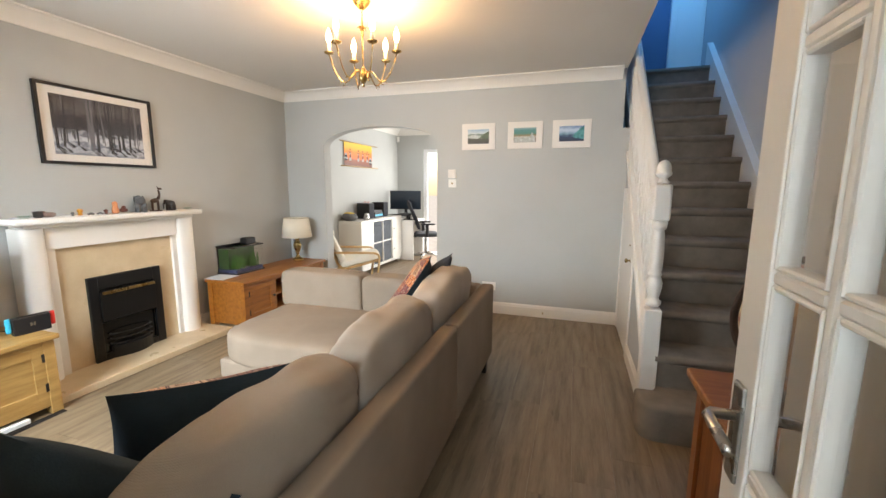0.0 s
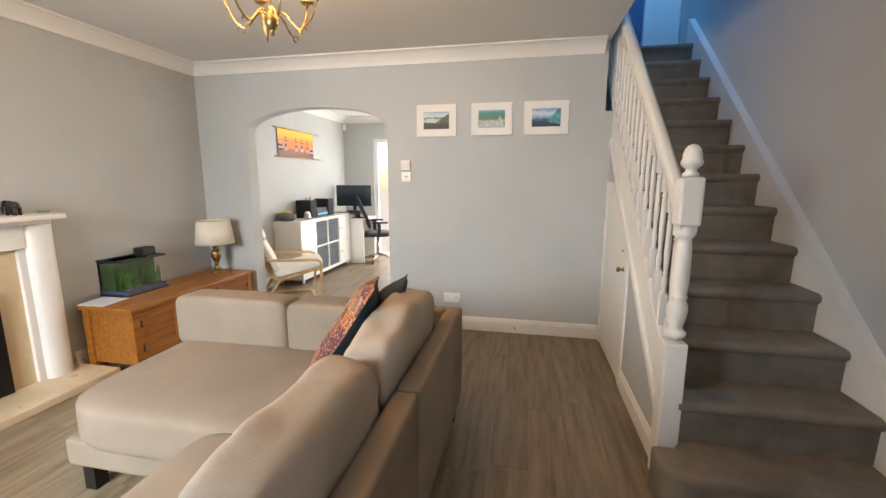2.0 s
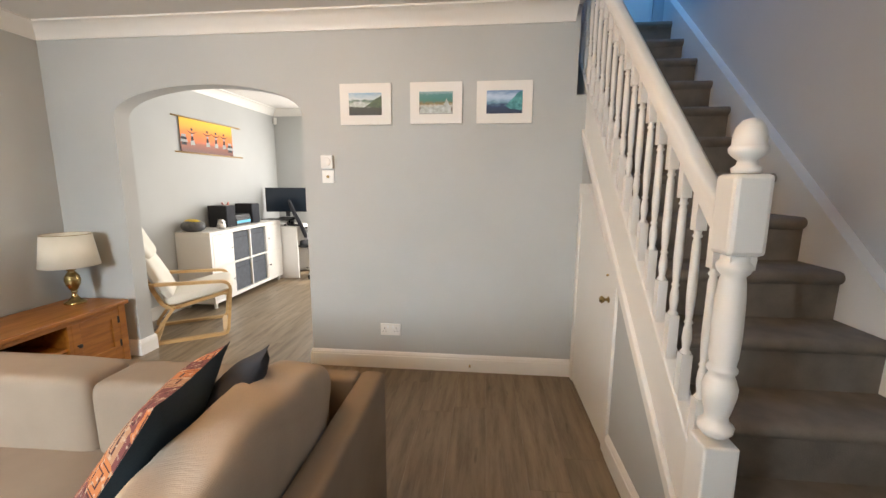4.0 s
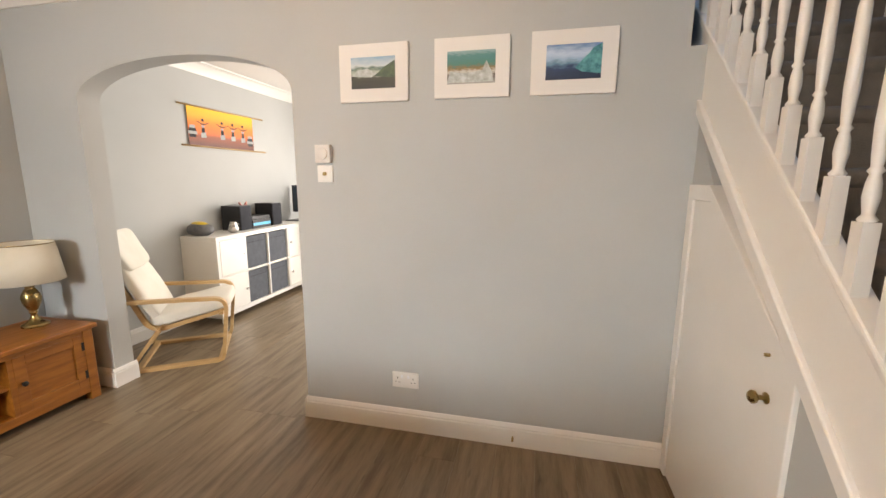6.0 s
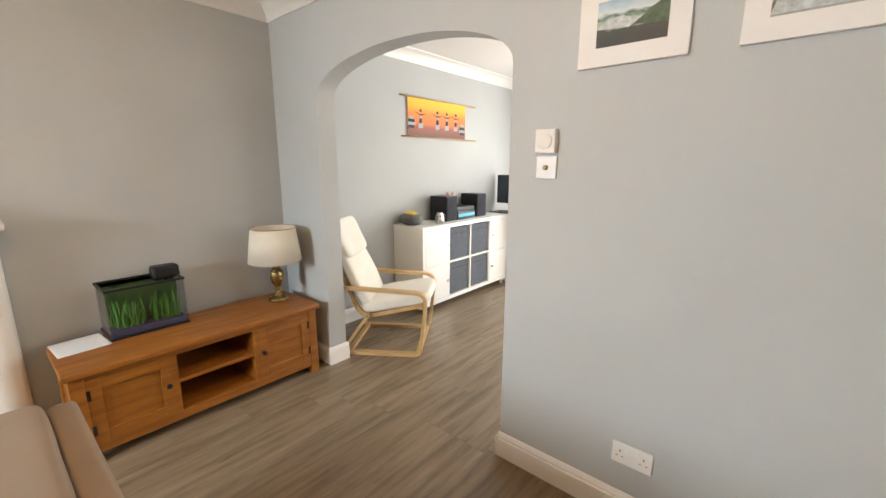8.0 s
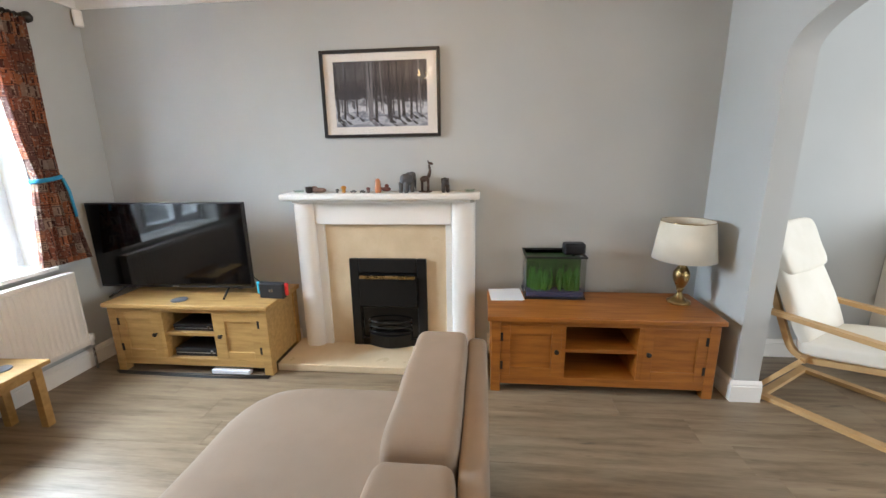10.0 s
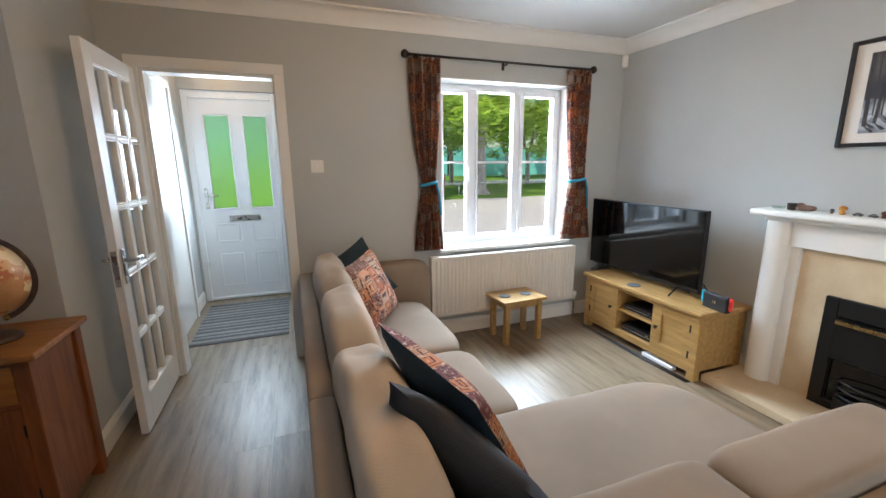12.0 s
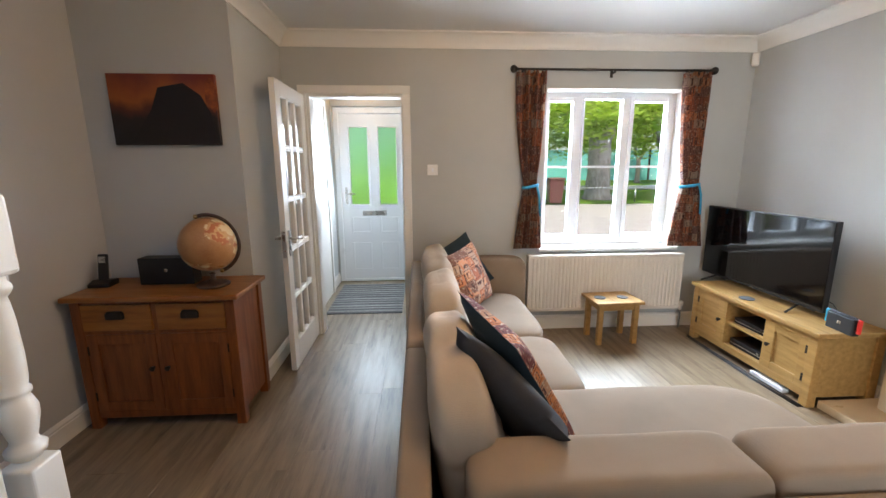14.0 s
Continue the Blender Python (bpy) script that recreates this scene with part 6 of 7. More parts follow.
part("rocker", box((-0.008, -0.014, -0.014), (0.008, -0.010, 0.014), 0.001), "upvc", t)
t = thing("cable_clip", "small brass coax outlet on the skirting board", "cable outlet", (-0.27, YN - 0.016, 0.055))
part("stub", tube([(0, 0, 0), (0, -0.016, 0), (0, -0.02, -0.012)], 0.006, 8), "brass", t, smooth=50)
t = thing("motion_sensor", "small white alarm sensor high in the corner", "alarm sensor", (XL + 0.03, YS + 0.03, 2.27), -45)
part("case", box((-0.026, -0.022, -0.05), (0.026, 0.022, 0.05), 0.012, 3), "white", t, smooth=50)
t = thing("motion_sensor", "small white alarm sensor in the dining room corner", "alarm sensor", (XL + 0.0, 7.52, 2.26), 45)
part("case", box((-0.026, -0.022, -0.05), (0.026, 0.022, 0.05), 0.012, 3), "white", t, smooth=50)


# ---- on the sideboard ----
GT = 0.77


def globe_material():
    m = mat("globe_map", (0.48, 0.25, 0.10), (0.36, 0.15, 0.05), 0.3, scale=9, bump=0.0)
    nt = m.node_tree
    N, L = nt.nodes.new, nt.links.new
    nz, gt, mx, co = N("ShaderNodeTexNoise"), N("ShaderNodeMapRange"), N("ShaderNodeMix"), N("ShaderNodeTexCoord")
    nz.inputs["Scale"].default_value, nz.inputs["Detail"].default_value = 6.0, 7
    L(co.outputs["Object"], nz.inputs["Vector"])
    gt.inputs["From Min"].default_value, gt.inputs["From Max"].default_value, gt.inputs["To Max"].default_value = 0.50, 0.515, 0.95
    L(nz.outputs[0], gt.inputs[0])
    mx.data_type = "RGBA"
    L(gt.outputs[0], mx.inputs["Factor"])
    ramp = [n for n in nt.nodes if n.type == "VALTORGB"][0]
    L(ramp.outputs[0], mx.inputs["A"])
    n2, r2 = N("ShaderNodeTexNoise"), N("ShaderNodeValToRGB")
    n2.inputs["Scale"].default_value = 16
    L(co.outputs["Object"], n2.inputs["Vector"])
    r2.color_ramp.interpolation = "CONSTANT"
    r2.color_ramp.elements[0].color, r2.color_ramp.elements[1].color, r2.color_ramp.elements[1].position = (0.74, 0.62, 0.38, 1), (0.42, 0.12, 0.04, 1), 0.56
    e = r2.color_ramp.elements.new(0.45)
    e.color = (0.60, 0.36, 0.17, 1)
    L(n2.outputs[0], r2.inputs[0])
    L(r2.outputs[0], mx.inputs["B"])
    L(mx.outputs["Result"], nt.nodes["Principled BSDF"].inputs["Base Color"])
    return m


def globe():
    g = thing("globe", "antique-toned desk globe in a dark wooden half meridian", "globe", (0.572, 1.235, GT))
    part("stand", lathe([(0.085, 0), (0.088, 0.01), (0.07, 0.02), (0.03, 0.028), (0.014, 0.04), (0.012, 0.06), (0.018, 0.07), (0.006, 0.075)], (0, 0, 0), 28), WOOD, g, smooth=50)
    R, cz = 0.152, 0.24
    bm = bmesh.new()
    bmesh.ops.create_uvsphere(bm, u_segments=40, v_segments=24, radius=R)
    bmesh.ops.translate(bm, verts=bm.verts, vec=(0, 0, cz))
    part("sphere", bm, globe_material(), g, "cream and orange antique map sphere", smooth=90)
    tilt = math.radians(20)
    arc = [(-(R + 0.012) * math.sin(a - tilt) , 0.0, cz + (R + 0.012) * math.cos(a - tilt)) for a in [math.pi * i / 28 for i in range(29)]]
    part("meridian", tube([(x, y - 0.0, z) for x, y, z in arc], 0.010, 8, 0.5, up=Vector((0, 1, 0))), WOOD, g, smooth=60)
    for p in (arc[0], arc[-1]):
        part("pivot", lathe([(0.005, -0.012), (0.012, -0.006), (0.012, 0.006), (0.005, 0.012)], p, 12), "brass", g, smooth=50)


globe()
rb = thing("router_box", "flat black box standing behind the globe", "speaker", (0.845, 1.16, GT))
part("case", box((-0.15, -0.045, 0), (0.15, 0.045, 0.155), 0.004), "plastic", rb)
part("badge", lathe([(0.010, 0), (0.010, 0.001)], (0, 0, 0), 16, pose(0.0, 0.045, 0.085, -90, 0, 0)), "steel", rb)
ph = thing("cordless_phone", "black cordless telephone upright in its charging base", "telephone", (1.20, 1.20, GT), 8)
part("base", prism([(-0.05, 0), (0.05, 0), (0.05, 0.02), (0.0, 0.035), (-0.05, 0.03)], "x", -0.055, 0.055, 0.004), "plastic", ph)
hs = part("handset", box((-0.024, -0.012, 0.0), (0.024, 0.012, 0.16), 0.008, 3, pose(0, -0.005, 0.02, 12, 0, 0)), "plastic", ph)
part("display", box((-0.017, 0.012, 0.11), (0.017, 0.0135, 0.145), 0.0, 2, pose(0, -0.005, 0.02, 12, 0, 0)), "steel", hs)


# ---- hall ----
STRIPE = mat("mat_stripe_dark", (0.07, 0.07, 0.075), (0.10, 0.10, 0.105), 0.95, scale=30, fine=200, bump=0.5)
STRIPE2 = mat("mat_stripe_pale", (0.24, 0.235, 0.23), (0.18, 0.18, 0.175), 0.95, scale=30, fine=200, bump=0.5)
dm = thing("door_mat", "grey striped door mat inside the front door", "mat", (-0.045, -0.835, 0.0))
part("backing", box((-0.375, -0.515, 0), (0.375, 0.515, 0.006), 0.001), STRIPE, dm)
rnd = random.Random(3)
for i in range(13):
    y = -0.505 + i * 0.078
    part("stripe", box((-0.375, y, 0.006), (0.375, y + rnd.uniform(0.025, 0.05), 0.009)), STRIPE2, dm)
hl = thing("ceiling_light", "small round brass lit ceiling light in the hall", "ceiling light", (0.0, -1.15, H))
part("ring", lathe([(0.06, -0.012), (0.075, -0.008), (0.08, 0.0)], (0, 0, 0), 24), "brass", hl, smooth=50)
part("lens", lathe([(0.05, -0.016), (0.055, -0.012)], (0, 0, 0), 24), glow("hall_lens", (1.0, 0.75, 0.42), 3), hl)
bulb_light("hall_light", (0.0, -1.15, H - 0.06), 3, WARM, 0.05)
MB = thing("letterbox_cage", "white cupboard frame along the hall wall", "cupboard", (0.42, -0.75, 0))
part("side_board", box((-0.02, -0.28, 0), (0, 0.28, 2.06), 0.003), "white", MB)
part("architrave", boxes(((-0.035, -0.34, 0), (-0.001, -0.28, 2.12)), ((-0.035, 0.28, 0), (-0.001, 0.34, 2.12)), ((-0.035, -0.28, 2.06), (-0.001, 0.28, 2.12)), bevel=0.003), "white", MB)


# ---- dining room ----
def cube_unit():
    k = thing("cube_shelf_unit", "white cube storage unit with doors and grey fabric boxes", "storage unit", (-3.395, 5.335, 0))
    w, d, h0, h1 = 1.47, 0.39, 0.06, 0.828
    part("outer_frame", boxes(((0, 0, h1 - 0.038), (d, w, h1)), ((0, 0, h0), (d, w, h0 + 0.038)), ((0, 0, h0 + 0.038), (d, 0.038, h1 - 0.038)), ((0, w - 0.038, h0 + 0.038), (d, w, h1 - 0.038)), bevel=0.002), "white", k)
    part("back_panel", box((0.002, 0.038, h0 + 0.038), (0.01, w - 0.038, h1 - 0.038)), "white", k)
    cw, ch = (w - 0.076 - 3 * 0.016) / 4, (h1 - h0 - 0.076 - 0.016) / 2
    for i in range(1, 4):
        y = 0.038 + i * cw + (i - 1) * 0.016
        part("divider", box((0.01, y, h0 + 0.038), (d - 0.003, y + 0.016, h1 - 0.038)), "white", k)
    part("middle_shelf", boxes(*[((0.01, 0.038 + i * (cw + 0.016), h0 + 0.038 + ch), (d - 0.003, 0.038 + i * (cw + 0.016) + cw, h0 + 0.054 + ch)) for i in range(4)]), "white", k)
    for i in range(4):
        for j in range(2):
            y, z = 0.038 + i * (cw + 0.016), h0 + 0.038 + j * (ch + 0.016)
            if i in (0, 3):
                dr = part("door", box((d - 0.016, y + 0.003, z + 0.003), (d + 0.001, y + cw - 0.003, z + ch - 0.003), 0.002), "white", k)
                ky = y + cw - 0.03 if i == 0 else y + 0.03
                part("knob", lathe([(0.006, 0), (0.006, 0.010), (0.014, 0.014), (0.014, 0.022)], (0, 0, 0), 14, pose(d, ky, z + ch / 2, 0, 90, 0)), "steel", dr, smooth=40)
            else:
                b = part("fabric_box", box((0.03, y + 0.006, z + 0.002), (d - 0.02, y + cw - 0.006, z + ch - 0.012), 0.004), "grey_fabric", k, "charcoal grey fabric storage box")
                part("seam", box((d - 0.0205, y + 0.012, z + ch - 0.075), (d - 0.018, y + cw - 0.012, z + ch - 0.072)), "charcoal", b)
    for y in (0.06, w - 0.06):
        for x in (0.04, d - 0.04):
            part("leg", lathe([(0.018, 0), (0.018, h0)], (x, y, 0), 12), "white", k)


cube_unit()
KT = 0.828


def speaker(y, label):
    s = thing("loudspeaker", label, "loudspeaker", (-3.24, y, KT), 0, group="hi-fi speakers")
    part("cabinet", box((-0.11, -0.085, 0), (0.11, 0.085, 0.25), 0.004), "plastic", s)
    part("grille", box((0.11, -0.08, 0.006), (0.118, 0.08, 0.244), 0.003), "charcoal", s)


speaker(5.90, "black bookshelf loudspeaker beside the kettle ornament")
speaker(6.42, "black bookshelf loudspeaker beyond the record player")
hf = thing("hifi", "low black hi-fi unit with a blue lit front", "hi-fi", (-3.24, 6.14, KT))
part("case", box((-0.12, -0.15, 0), (0.12, 0.15, 0.09), 0.004), "plastic", hf)
part("front", box((0.12, -0.14, 0.03), (0.123, 0.14, 0.06)), "cyan", hf, "blue tinted front strip")
part("lid", box((-0.12, -0.15, 0.09), (0.11, 0.15, 0.13), 0.006), "plastic", hf)
hm = thing("cycle_helmet", "grey cycle helmet with a yellow top", "helmet", (-3.26, 5.44, KT), 70)
bm = bmesh.new()
blob(bm, (0, 0, 0.055), (0.20, 0.26, 0.125), 2.3, (0, 0, 0), 9)
for v in bm.verts:
    v.co.z = max(v.co.z, 0.0)
part("shell", bm, STONE, hm, smooth=60)
bm = bmesh.new()
blob(bm, (0.0, 0.01, 0.095), (0.12, 0.20, 0.07), 2.2, (0, 0, 0), 7)
part("yellow_top", bm, mat("yellow_plastic", (0.70, 0.48, 0.03), (0.6, 0.40, 0.02), 0.4, bump=0), hm, smooth=60)
kt = thing("steel_jug", "small shiny steel jug on the storage unit", "jug", (-3.11, 5.69, KT))
part("body", lathe([(0.03, 0), (0.045, 0.01), (0.048, 0.04), (0.034, 0.085), (0.028, 0.10), (0.030, 0.105)], (0, 0, 0), 20), "steel", kt, smooth=50)
part("handle", tube([(0, 0.035, 0.09), (0, 0.075, 0.08), (0, 0.075, 0.035), (0, 0.046, 0.025)], 0.005, 8), "steel", kt, smooth=60)
pf = thing("paper_flower", "red and white folded paper ornament behind the hi-fi", "ornament", (-3.33, 6.12, KT + 0.13))
bm = bmesh.new()
for i in range(9):
    a = i * 0.7
    blob(bm, (0.02 * math.cos(a), 0.04 * math.sin(a), 0.10 + 0.03 * math.sin(2 * a)), (0.02, 0.05, 0.04), 2, (20 * i, 30, 40 * i), 3)
add_tube(bm, [(0, 0, 0), (0, 0, 0.10)], 0.004, 6)
part("petals", bm, mat("pink_paper", (0.60, 0.13, 0.10), (0.75, 0.45, 0.40), 0.7, scale=40, bump=0), pf, smooth=60)


def desk():
    d = thing("desk", "white computer desk next to the cube unit", "desk", (-3.39, 6.84, 0))
    part("desktop", box((0, 0, 0.705), (0.62, 0.54, 0.735), 0.003), "white", d)
    part("side_panel", box((0.0, 0.0, 0), (0.60, 0.03, 0.705), 0.002), "white", d)
    part("side_panel", box((0.0, 0.51, 0), (0.60, 0.54, 0.705), 0.002), "white", d)
    part("back_panel", box((0.02, 0.03, 0.3), (0.04, 0.51, 0.70)), "white", d)


desk()
DT = 0.735
mr = thing("monitor_riser", "dark monitor riser standing on the desk", "riser", (-3.12, 6.98, DT))
part("top", box((-0.20, -0.11, 0.08), (0.20, 0.13, 0.095), 0.003), "plastic", mr)
for x in (-0.18, 0.17):
    part("leg", box((x - 0.008, -0.10, 0), (x + 0.008, 0.12, 0.08)), "steel", mr)
mo = thing("monitor", "wide black computer monitor switched off", "monitor")
mo.matrix_world = pose(-3.06, 7.14, DT + 0.095, 0, 0, 8)
part("case", box((-0.30, -0.012, 0.09), (0.30, 0.02, 0.44), 0.004), "plastic", mo)
part("screen", box((-0.29, -0.0145, 0.10), (0.29, -0.0125, 0.43)), mat("monitor_glass", (0.02, 0.03, 0.045), (0.02, 0.03, 0.045), 0.15, bump=0), mo, "dark blue glossy screen")
part("stand", boxes(((-0.03, 0.02, 0.02), (0.03, 0.04, 0.25)), ((-0.11, -0.06, 0), (0.11, 0.10, 0.012)), bevel=0.003), "plastic", mo)
kb = thing("keyboard", "black keyboard lying on the desk", "keyboard", (-2.92, 7.0, DT), 0)
part("body", box((-0.10, -0.07, 0), (0.12, 0.07, 0.02), 0.004), "plastic", kb)


def office_chair():
    c = thing("office_chair", "black mesh office chair on a chrome star base", "office chair", (-2.63, 7.10, 0), 118)
    seat = soft_box((0.46, 0.44, 0.09), 4, 10)
    bmesh.ops.translate(seat, verts=seat.verts, vec=(0, 0, 0.47))
    part("seat", seat, "charcoal", c, smooth=60)
    bk = soft_box((0.42, 0.05, 0.56), 4, 12)
    for v in bk.verts:
        v.co.y += 0.30 * (v.co.x ** 2) * -1 + 0.06 * math.sin(v.co.z * 5)
    bmesh.ops.transform(bk, matrix=pose(0, 0.24, 0.83, -8, 0, 0), verts=bk.verts)
    part("backrest", bk, "charcoal", c, smooth=60)
    part("back_spine", tube([(0, 0.18, 0.42), (0, 0.30, 0.46), (0, 0.31, 0.80)], 0.02, 8), "plastic", c, smooth=60)
    for s in (-1, 1):
        part("armrest", boxes(((s * 0.27 - 0.035, -0.12, 0.66), (s * 0.27 + 0.035, 0.13, 0.69)), ((s * 0.27 - 0.015, -0.01, 0.44), (s * 0.27 + 0.015, 0.05, 0.66)), bevel=0.008), "plastic", c)
    part("gas_lift", tube([(0, 0, 0.10), (0, 0, 0.43)], 0.025, 12), "steel", c, smooth=60)
    for i in range(5):
        a = math.radians(72 * i + 10)
        d = Vector((math.cos(a), math.sin(a), 0))
        leg = part("base_leg", tube([d * 0.02 + Vector((0, 0, 0.12)), d * 0.30 + Vector((0, 0, 0.07))], [0.022, 0.014], 8), "steel", c, smooth=60)
        part("castor", lathe([(0.012, -0.012), (0.028, -0.010), (0.028, 0.010), (0.012, 0.012)], (0, 0, 0), 14, pose(d.x * 0.30, d.y * 0.30, 0.028, 90, 0, math.degrees(a))), "plastic", leg, smooth=40)


office_chair()


def armchair():
    c = thing("lounge_chair", "bentwood cantilever armchair with cream cushions", "armchair", (-2.845, 4.765, 0), 35)
    w = 0.54

    def strip(pts, y, wd=0.05, th=0.022):
        """Flat bent-wood strip lying in a plane y = const."""
        bm = bmesh.new()
        pts = [Vector((p[0], 0, p[1])) for p in pts]
        rings = []
        for i, p in enumerate(pts):
            d = (pts[min(i + 1, len(pts) - 1)] - pts[max(i - 1, 0)]).normalized()
            n = Vector((-d.z, 0, d.x)) * th / 2
            rings.append([bm.verts.new(p + n + Vector((0, y - wd / 2, 0))), bm.verts.new(p + n + Vector((0, y + wd / 2, 0))), bm.verts.new(p - n + Vector((0, y + wd / 2, 0))), bm.verts.new(p - n + Vector((0, y - wd / 2, 0)))])
        for a, b in zip(rings, rings[1:]):
            for i in range(4):
                bm.faces.new((a[i], a[(i + 1) % 4], b[(i + 1) % 4], b[i]))
        bm.faces.new(rings[0][::-1])
        bm.faces.new(rings[-1])
        bmesh.ops.recalc_face_normals(bm, faces=bm.faces)
        return bm

    def bend(a, b, c0, r=0.07, n=7):
        """Rounds the corner b between a and c0."""
        a, b, c0 = Vector(a), Vector(b), Vector(c0)
        p, q = b + (a - b).normalized() * r, b + (c0 - b).normalized() * r
        return [tuple(p * (1 - t) ** 2 + b * 2 * t * (1 - t) + q * t ** 2) for t in [i / n for i in range(n + 1)]]
    for s in (-1, 1):
        y = s * w / 2
        loop = [(-0.30, 0.515)] + bend((-0.30, 0.515), (0.34, 0.485), (0.30, 0.012), 0.09) + bend((0.34, 0.485), (0.29, 0.012), (-0.27, 0.012), 0.05) + bend((0.29, 0.012), (-0.30, 0.012), (-0.12, 0.30), 0.05) + [(-0.10, 0.30)]
        part("side_frame", strip(loop, y, 0.045, 0.024), "birch", c, smooth=50)
        seat = [(0.33, 0.385)] + bend((0.33, 0.385), (-0.16, 0.27), (-0.42, 0.93), 0.10) + [(-0.42, 0.91)]
        part("seat_rail", strip(seat, y - s * 0.055, 0.03, 0.03), "birch", c, smooth=50)
    for x, z in ((0.27, 0.012), (-0.25, 0.012)):
        part("stretcher", box((x - 0.02, -w / 2, z - 0.01), (x + 0.02, w / 2, z + 0.014), 0.003), "birch", c)
    part("cross_rail", box((-0.12, -w / 2, 0.28), (-0.09, w / 2, 0.31), 0.003), "birch", c)
    part("cross_rail", box((0.28, -w / 2, 0.36), (0.31, w / 2, 0.38), 0.003), "birch", c)

    def pad(x0, z0, x1, z1, th, label, crown, seed):
        L = math.hypot(x1 - x0, z1 - z0)
        b = soft_box((L, w - 0.05, th), 5, 14, 0.006, seed, crown)
        ang = math.degrees(math.atan2(z1 - z0, x1 - x0))
        nx, nz = -(z1 - z0) / L, (x1 - x0) / L
        bmesh.ops.transform(b, matrix=pose((x0 + x1) / 2 + nx * th / 2, 0, (z0 + z1) / 2 + nz * th / 2, 0, -ang, 0), verts=b.verts)
        part(label, b, "cream", c, smooth=60)
    pad(-0.17, 0.29, 0.37, 0.40, 0.095, "seat_pad", 0.15, 1)
    pad(-0.41, 0.90, -0.13, 0.30, 0.08, "back_pad", 0.15, 2)
    b = soft_box((0.30, w - 0.05, 0.115), 6.5, 20, 0.014, 4)
    bmesh.ops.transform(b, matrix=pose(-0.325, 0, 0.835, 0, 66, 0), verts=b.verts)
    part("headrest_pad", b, "cream", c, smooth=60)


armchair()


# ---- outdoors ----
M["grass"] = mat("grass", (0.10, 0.19, 0.025), (0.15, 0.25, 0.04), 0.95, scale=3, fine=60, bump=0.5, spec=0.1)
M["bark"] = mat("bark", (0.46, 0.40, 0.36), (0.25, 0.21, 0.19), 0.9, scale=5, stretch=(2, 2, 0.6), fine=30, bump=0.8, depth=0.02)
M["leaf"] = mat("leaf", (0.20, 0.34, 0.035), (0.34, 0.48, 0.07), 0.6, scale=3, bump=0)
lt = M["leaf"].node_tree
l_mix, l_tr = lt.nodes.new("ShaderNodeMixShader"), lt.nodes.new("ShaderNodeBsdfTranslucent")
l_tr.inputs[0].default_value = (0.48, 0.66, 0.07, 1)
lt.links.new(lt.nodes["Principled BSDF"].outputs[0], l_mix.inputs[1])
lt.links.new(l_tr.outputs[0], l_mix.inputs[2])
lt.links.new(l_mix.outputs[0], lt.nodes["Material Output"].inputs[0])
M["hedge"] = mat("far_hedge", (0.14, 0.48, 0.44), (0.17, 0.52, 0.47), 0.9, scale=1.5, bump=0)
g0 = -0.06
setting("lawn", box((-60, -50, g0 - 0.1), (40, -12.5, g0 + 0.03)), "grass", "green lawn beyond the drive")
setting("path", box((-60, -27, g0), (40, -22, g0 + 0.05)), mat("pale_path", (0.62, 0.58, 0.52), (0.55, 0.52, 0.47), 0.9, scale=4, bump=0.3), "pale path across the lawn")
fence_far = thing("tennis_fence", "long blue-green netting fence beyond the lawn", "fence", (-20, -40, g0))
part("netting", box((-50, -0.1, 0), (50, 0.1, 3.2)), "hedge", fence_far)
for i in range(12):
    part("post", box((-48 + i * 8.5, 0.1, 0), (-47.85 + i * 8.5, 0.25, 3.4)), "iron", fence_far)


def rail_fence():
    f = thing("rail_fence", "low metal rail on short posts along the lawn", "fence", (-6, -13.0, g0))
    part("rail", tube([(-16, 0, 0.62), (14, 0, 0.62)], 0.03, 8), "steel", f, smooth=60)
    for i in range(13):
        x = -15.6 + i * 2.4
        part("post", tube([(x, 0, 0), (x, 0, 0.62)], 0.035, 8), "steel", f, smooth=60)


rail_fence()


def wheelie_bin(x, y, colour, label, rz):
    b = thing("wheelie_bin", label, "bin", (x, y, g0), rz, group="bins by the drive")
    bm = bmesh.new()
    lo = [bm.verts.new((sx * 0.23, sy * 0.25, 0.08)) for sx, sy in ((-1, -1), (1, -1), (1, 1), (-1, 1))]
    hi = [bm.verts.new((sx * 0.29, sy * 0.34, 0.98)) for sx, sy in ((-1, -1), (1, -1), (1, 1), (-1, 1))]
    for i in range(4):
        bm.faces.new((lo[i], lo[(i + 1) % 4], hi[(i + 1) % 4], hi[i]))
    bm.faces.new(lo[::-1]), bm.faces.new(hi)
    bmesh.ops.bevel(bm, geom=bm.edges[:], offset=0.03, segments=2, affect="EDGES")
    part("body", bm, colour, b)
    part("lid", box((-0.31, -0.37, 0.98), (0.31, 0.37, 1.06), 0.03), colour, b)
    for s in (-1, 1):
        part("wheel", lathe([(0.03, -0.02), (0.10, -0.02), (0.10, 0.02), (0.03, 0.02)], (0, 0, 0), 18, pose(s * 0.26, -0.24, 0.10, 0, 90, 0)), "plastic", b)
    part("handle", tube([(-0.24, -0.38, 0.95), (-0.24, -0.42, 1.0), (0.24, -0.42, 1.0), (0.24, -0.38, 0.95)], 0.015, 8), colour, b, smooth=60)


BINB = mat("bin_blue", (0.03, 0.09, 0.22), (0.025, 0.075, 0.19), 0.5, bump=0)
BINR = mat("bin_brown", (0.13, 0.045, 0.035), (0.11, 0.04, 0.03), 0.5, bump=0)
wheelie_bin(-5.15, -12.2, BINB, "blue wheeled bin standing by the drive", 10)
wheelie_bin(-5.95, -12.3, BINR, "brown wheeled bin next to the blue one", -6)


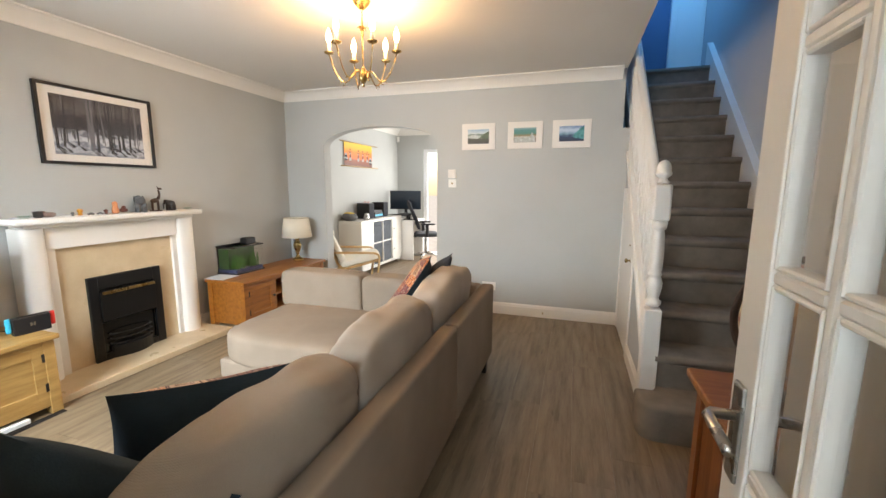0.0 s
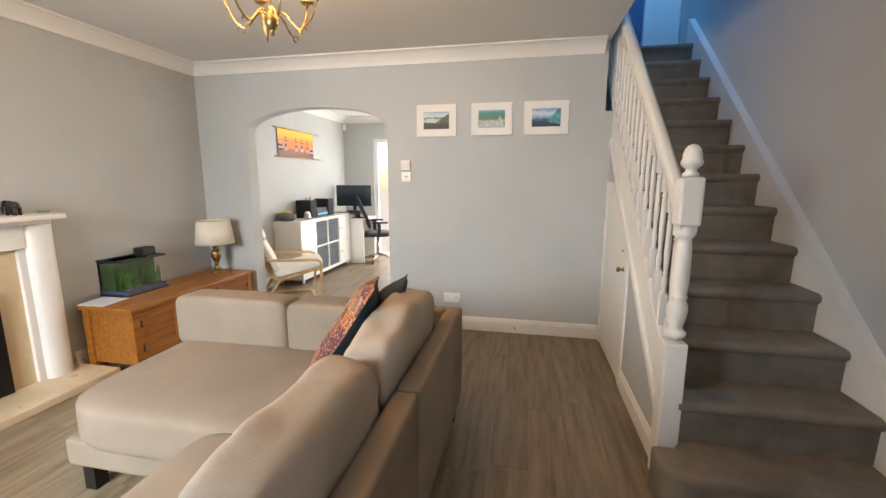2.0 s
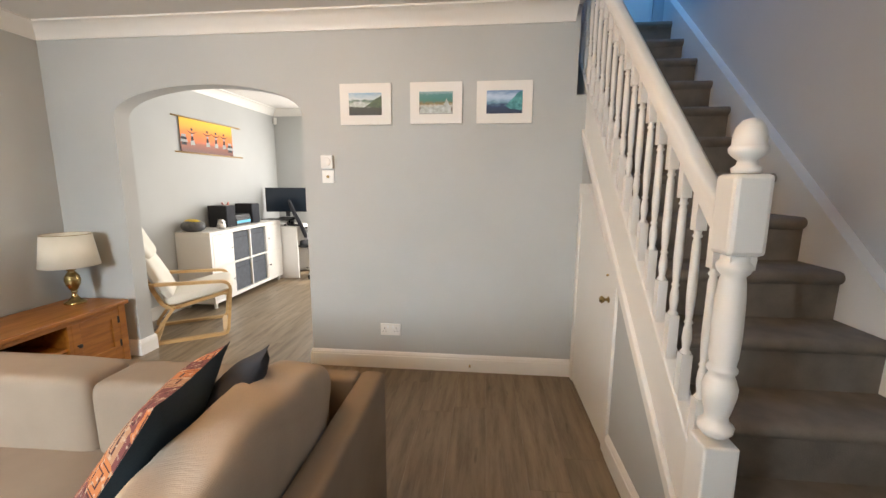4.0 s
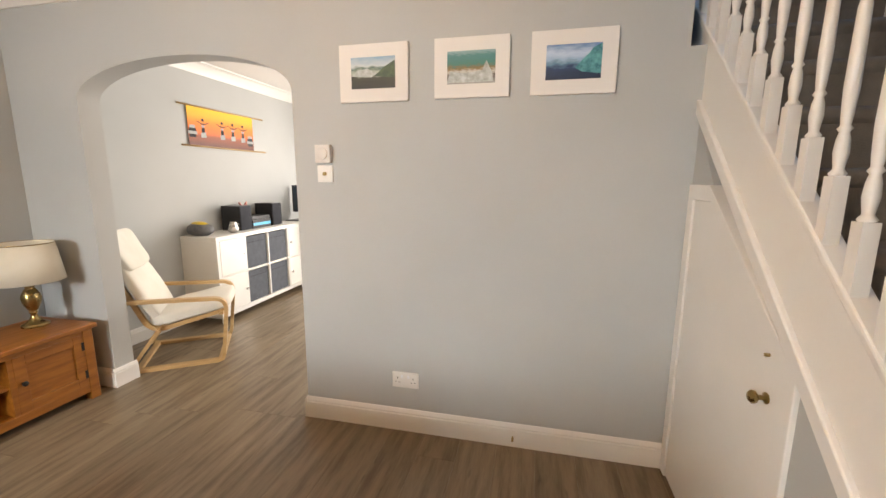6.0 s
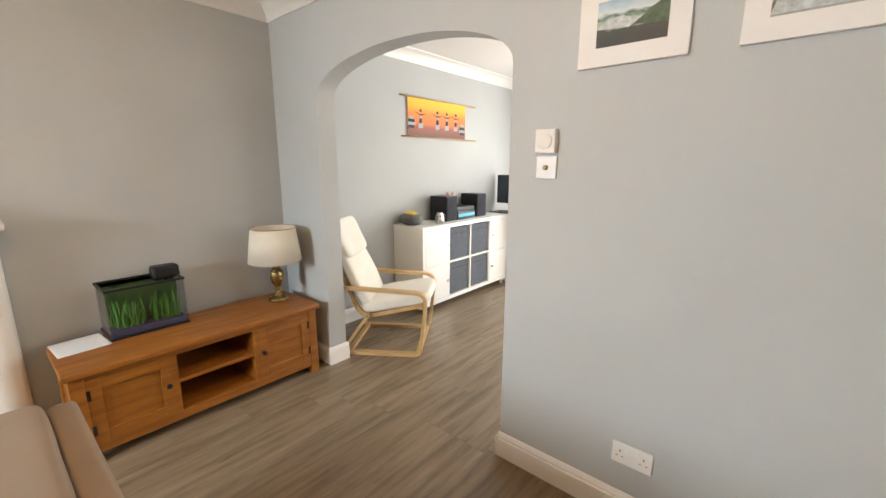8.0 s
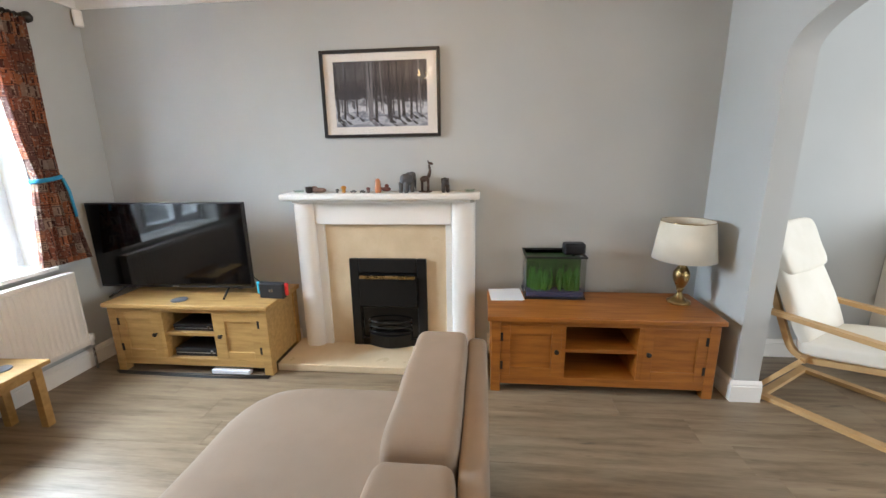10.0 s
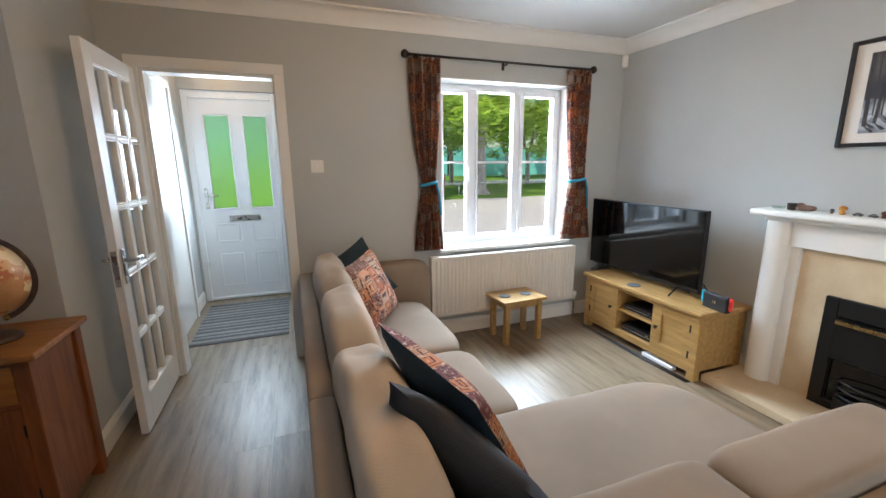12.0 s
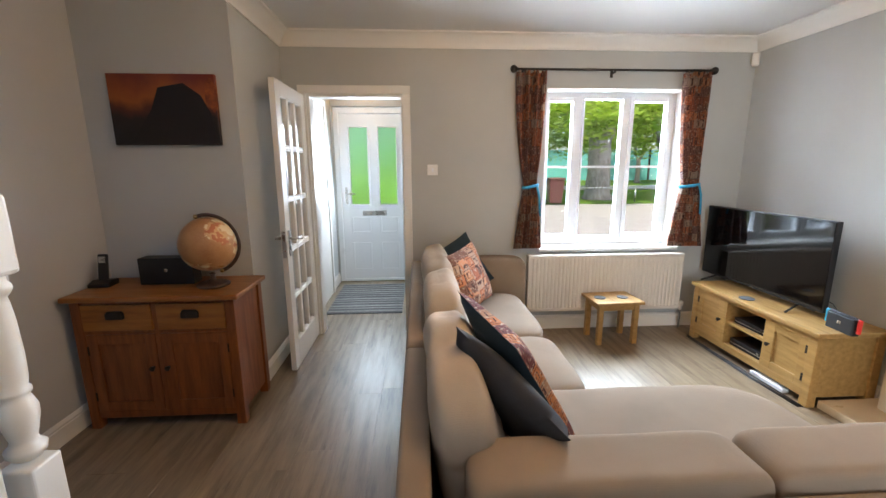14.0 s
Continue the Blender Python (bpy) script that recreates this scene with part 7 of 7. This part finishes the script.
def tree(x, y, h, r, label, seed, fork=True, crown=(3.5, 3.0), base=2.6, leaves=2600, leaf=0.16):
    t = thing("tree", label, "tree", (x, y, g0 + 0.03))
    rnd = random.Random(seed)
    bm = bmesh.new()
    add_tube(bm, [(0, 0, -0.1), (0.03, 0, 0.25), (0.02, 0.02, 1.2), (0.05, 0, base)], [r * 1.5, r * 1.1, r * 0.95, r * 0.9], 14)
    tips = []
    n = 2 if fork else 4
    for i in range(n):
        a = 2 * math.pi * i / n + 0.4
        d = Vector((math.cos(a), math.sin(a) * 0.5, 0))
        p = [Vector((0.05, 0, base - 0.3)), Vector((0.05, 0, base + 0.2)) + d * 0.22 * h * 0.2, Vector((0, 0, h * 0.6)) + d * h * 0.12, Vector((0, 0, h * 0.85)) + d * h * 0.2]
        add_tube(bm, p, [r * 0.68, r * 0.58, r * 0.4, r * 0.12], 10)
        tips += [p[2], p[3]]
        for k in range(5):
            b = rnd.uniform(0, 2 * math.pi)
            s = p[1].lerp(p[3], rnd.uniform(0.1, 0.9))
            e = s + Vector((math.cos(b), math.sin(b), rnd.uniform(-0.05, 0.5))) * crown[0] * rnd.uniform(0.5, 0.8)
            add_tube(bm, [s, s.lerp(e, 0.5) + Vector((0, 0, 0.2)), e], [r * 0.22, r * 0.14, r * 0.05], 6)
            tips += [e, s.lerp(e, 0.6)]
    part("trunk", bm, "bark", t, "pale grey-brown bark", smooth=60)
    # leaves in drooping clumps about the limb tips
    clumps = []
    for p in tips:
        clumps.append((p, rnd.uniform(0.7, 1.3)))
    for i in range(34):
        a, u = rnd.uniform(0, 2 * math.pi), rnd.uniform(0.25, 1)
        clumps.append((Vector((math.cos(a) * crown[0] * u, math.sin(a) * crown[0] * u, base + 0.35 * crown[1] + rnd.uniform(-0.35, 1) * crown[1])), rnd.uniform(0.6, 1.2)))
    verts, faces = [], []
    for i in range(leaves):
        c, s = clumps[rnd.randrange(len(clumps))]
        p = c + Vector((rnd.gauss(0, s * 0.5), rnd.gauss(0, s * 0.5), rnd.gauss(0, s * 0.28)))
        a, b = rnd.uniform(0, 6.28), rnd.uniform(-0.6, 0.6)
        u = Vector((math.cos(a), math.sin(a), b * 0.6)) * leaf * rnd.uniform(0.7, 1.3)
        w = Vector((-math.sin(a), math.cos(a), rnd.uniform(-0.5, 0.5))) * leaf * 0.5
        k = len(verts)
        verts += [tuple(p - u), tuple(p + w), tuple(p + u + Vector((0, 0, -0.04))), tuple(p - w)]
        faces.append((k, k + 1, k + 2, k + 3))
    me = bpy.data.meshes.new("crown")
    me.from_pydata(verts, [], faces)
    me.materials.append(M["leaf"])
    ob = new("crown", me)
    ob.parent = t
    tagged(ob, label="bright green leafy crown", kind="stuff")
    return t


tree(-8.7, -14.6, 9.5, 0.52, "big forked tree with pale bark standing on the lawn", 11, True, (4.6, 3.4), 2.7, 14000, 0.15)
tree(-10.6, -22.5, 7.0, 0.13, "slender young tree with a leafy crown on the lawn", 12, False, (3.6, 2.2), 2.3, 9000, 0.15)
tree(-15.5, -21.0, 7.5, 0.15, "slim tree with a broad leafy crown on the lawn", 13, False, (4.0, 2.4), 2.3, 9000, 0.16)
tree(-6.0, -27.0, 7.5, 0.18, "leafy tree further off near the fence", 14, False, (4.6, 3.0), 2.4, 9000, 0.18)
tree(-3.5, -22.0, 7.5, 0.18, "leafy tree on the lawn opposite the front door", 15, False, (4.2, 3.0), 1.9, 8000, 0.18)
tree(-20.0, -32.0, 9.0, 0.2, "broad green tree beyond the path", 16, False, (6.0, 3.6), 2.2, 9000, 0.22)
tree(-28.0, -33.0, 9.0, 0.2, "green tree at the edge of the lawn", 17, False, (6.0, 3.6), 2.2, 9000, 0.22)
tree(0.8, -26.0, 9.0, 0.2, "full leafy tree seen beyond the front door", 18, False, (5.0, 3.6), 1.8, 8000, 0.2)


def front_hedge():
    h = thing("hedge", "clipped green hedge outside the front door", "hedge", (0.1, -4.3, g0))
    bm = soft_box((2.8, 0.8, 1.5), 9, 36)
    for v in bm.verts:
        v.co += v.co.normalized() * (0.07 * noise.noise(v.co * 4) + 0.05 * noise.noise(v.co * 15))
    bmesh.ops.translate(bm, verts=bm.verts, vec=(0, 0, 0.75))
    part("foliage", bm, "leaf", h)


front_hedge()


# ---- floor boards ----
def boards():
    """Laminate boards in staggered rows along y, children of the floor."""
    fl = bpy.data.objects["floor"]
    bw, bl = 0.192, 1.29
    me = None
    rnd = random.Random(2)
    x = XL - 0.05
    while x < XE:
        y = -1.5 - rnd.uniform(0, bl)
        while y < 7.55:
            y0, y1 = max(y, -1.5), min(y + bl, 7.6)
            x1 = min(x + bw, XE + 0.02)
            if y1 - y0 > 0.02 and not (x1 < -0.7 and y1 < 0.1) and not (x > 0.5 and y1 > 3.6 and False):
                full = y1 - y0 > bl - 0.001 and x1 - x > bw - 0.001
                if full and me is not None:
                    ob = new("plank", me)
                    ob.parent = fl
                else:
                    bm = box((0, 0, -0.011), (x1 - x - 0.0006, y1 - y0 - 0.0006, 0.0), 0.0005, 1)
                    ob = part("plank", bm, "floor", fl)
                    if full:
                        me = ob.data
                ob.location = (x, y0, 0)
            y += bl
        x += bw


boards()
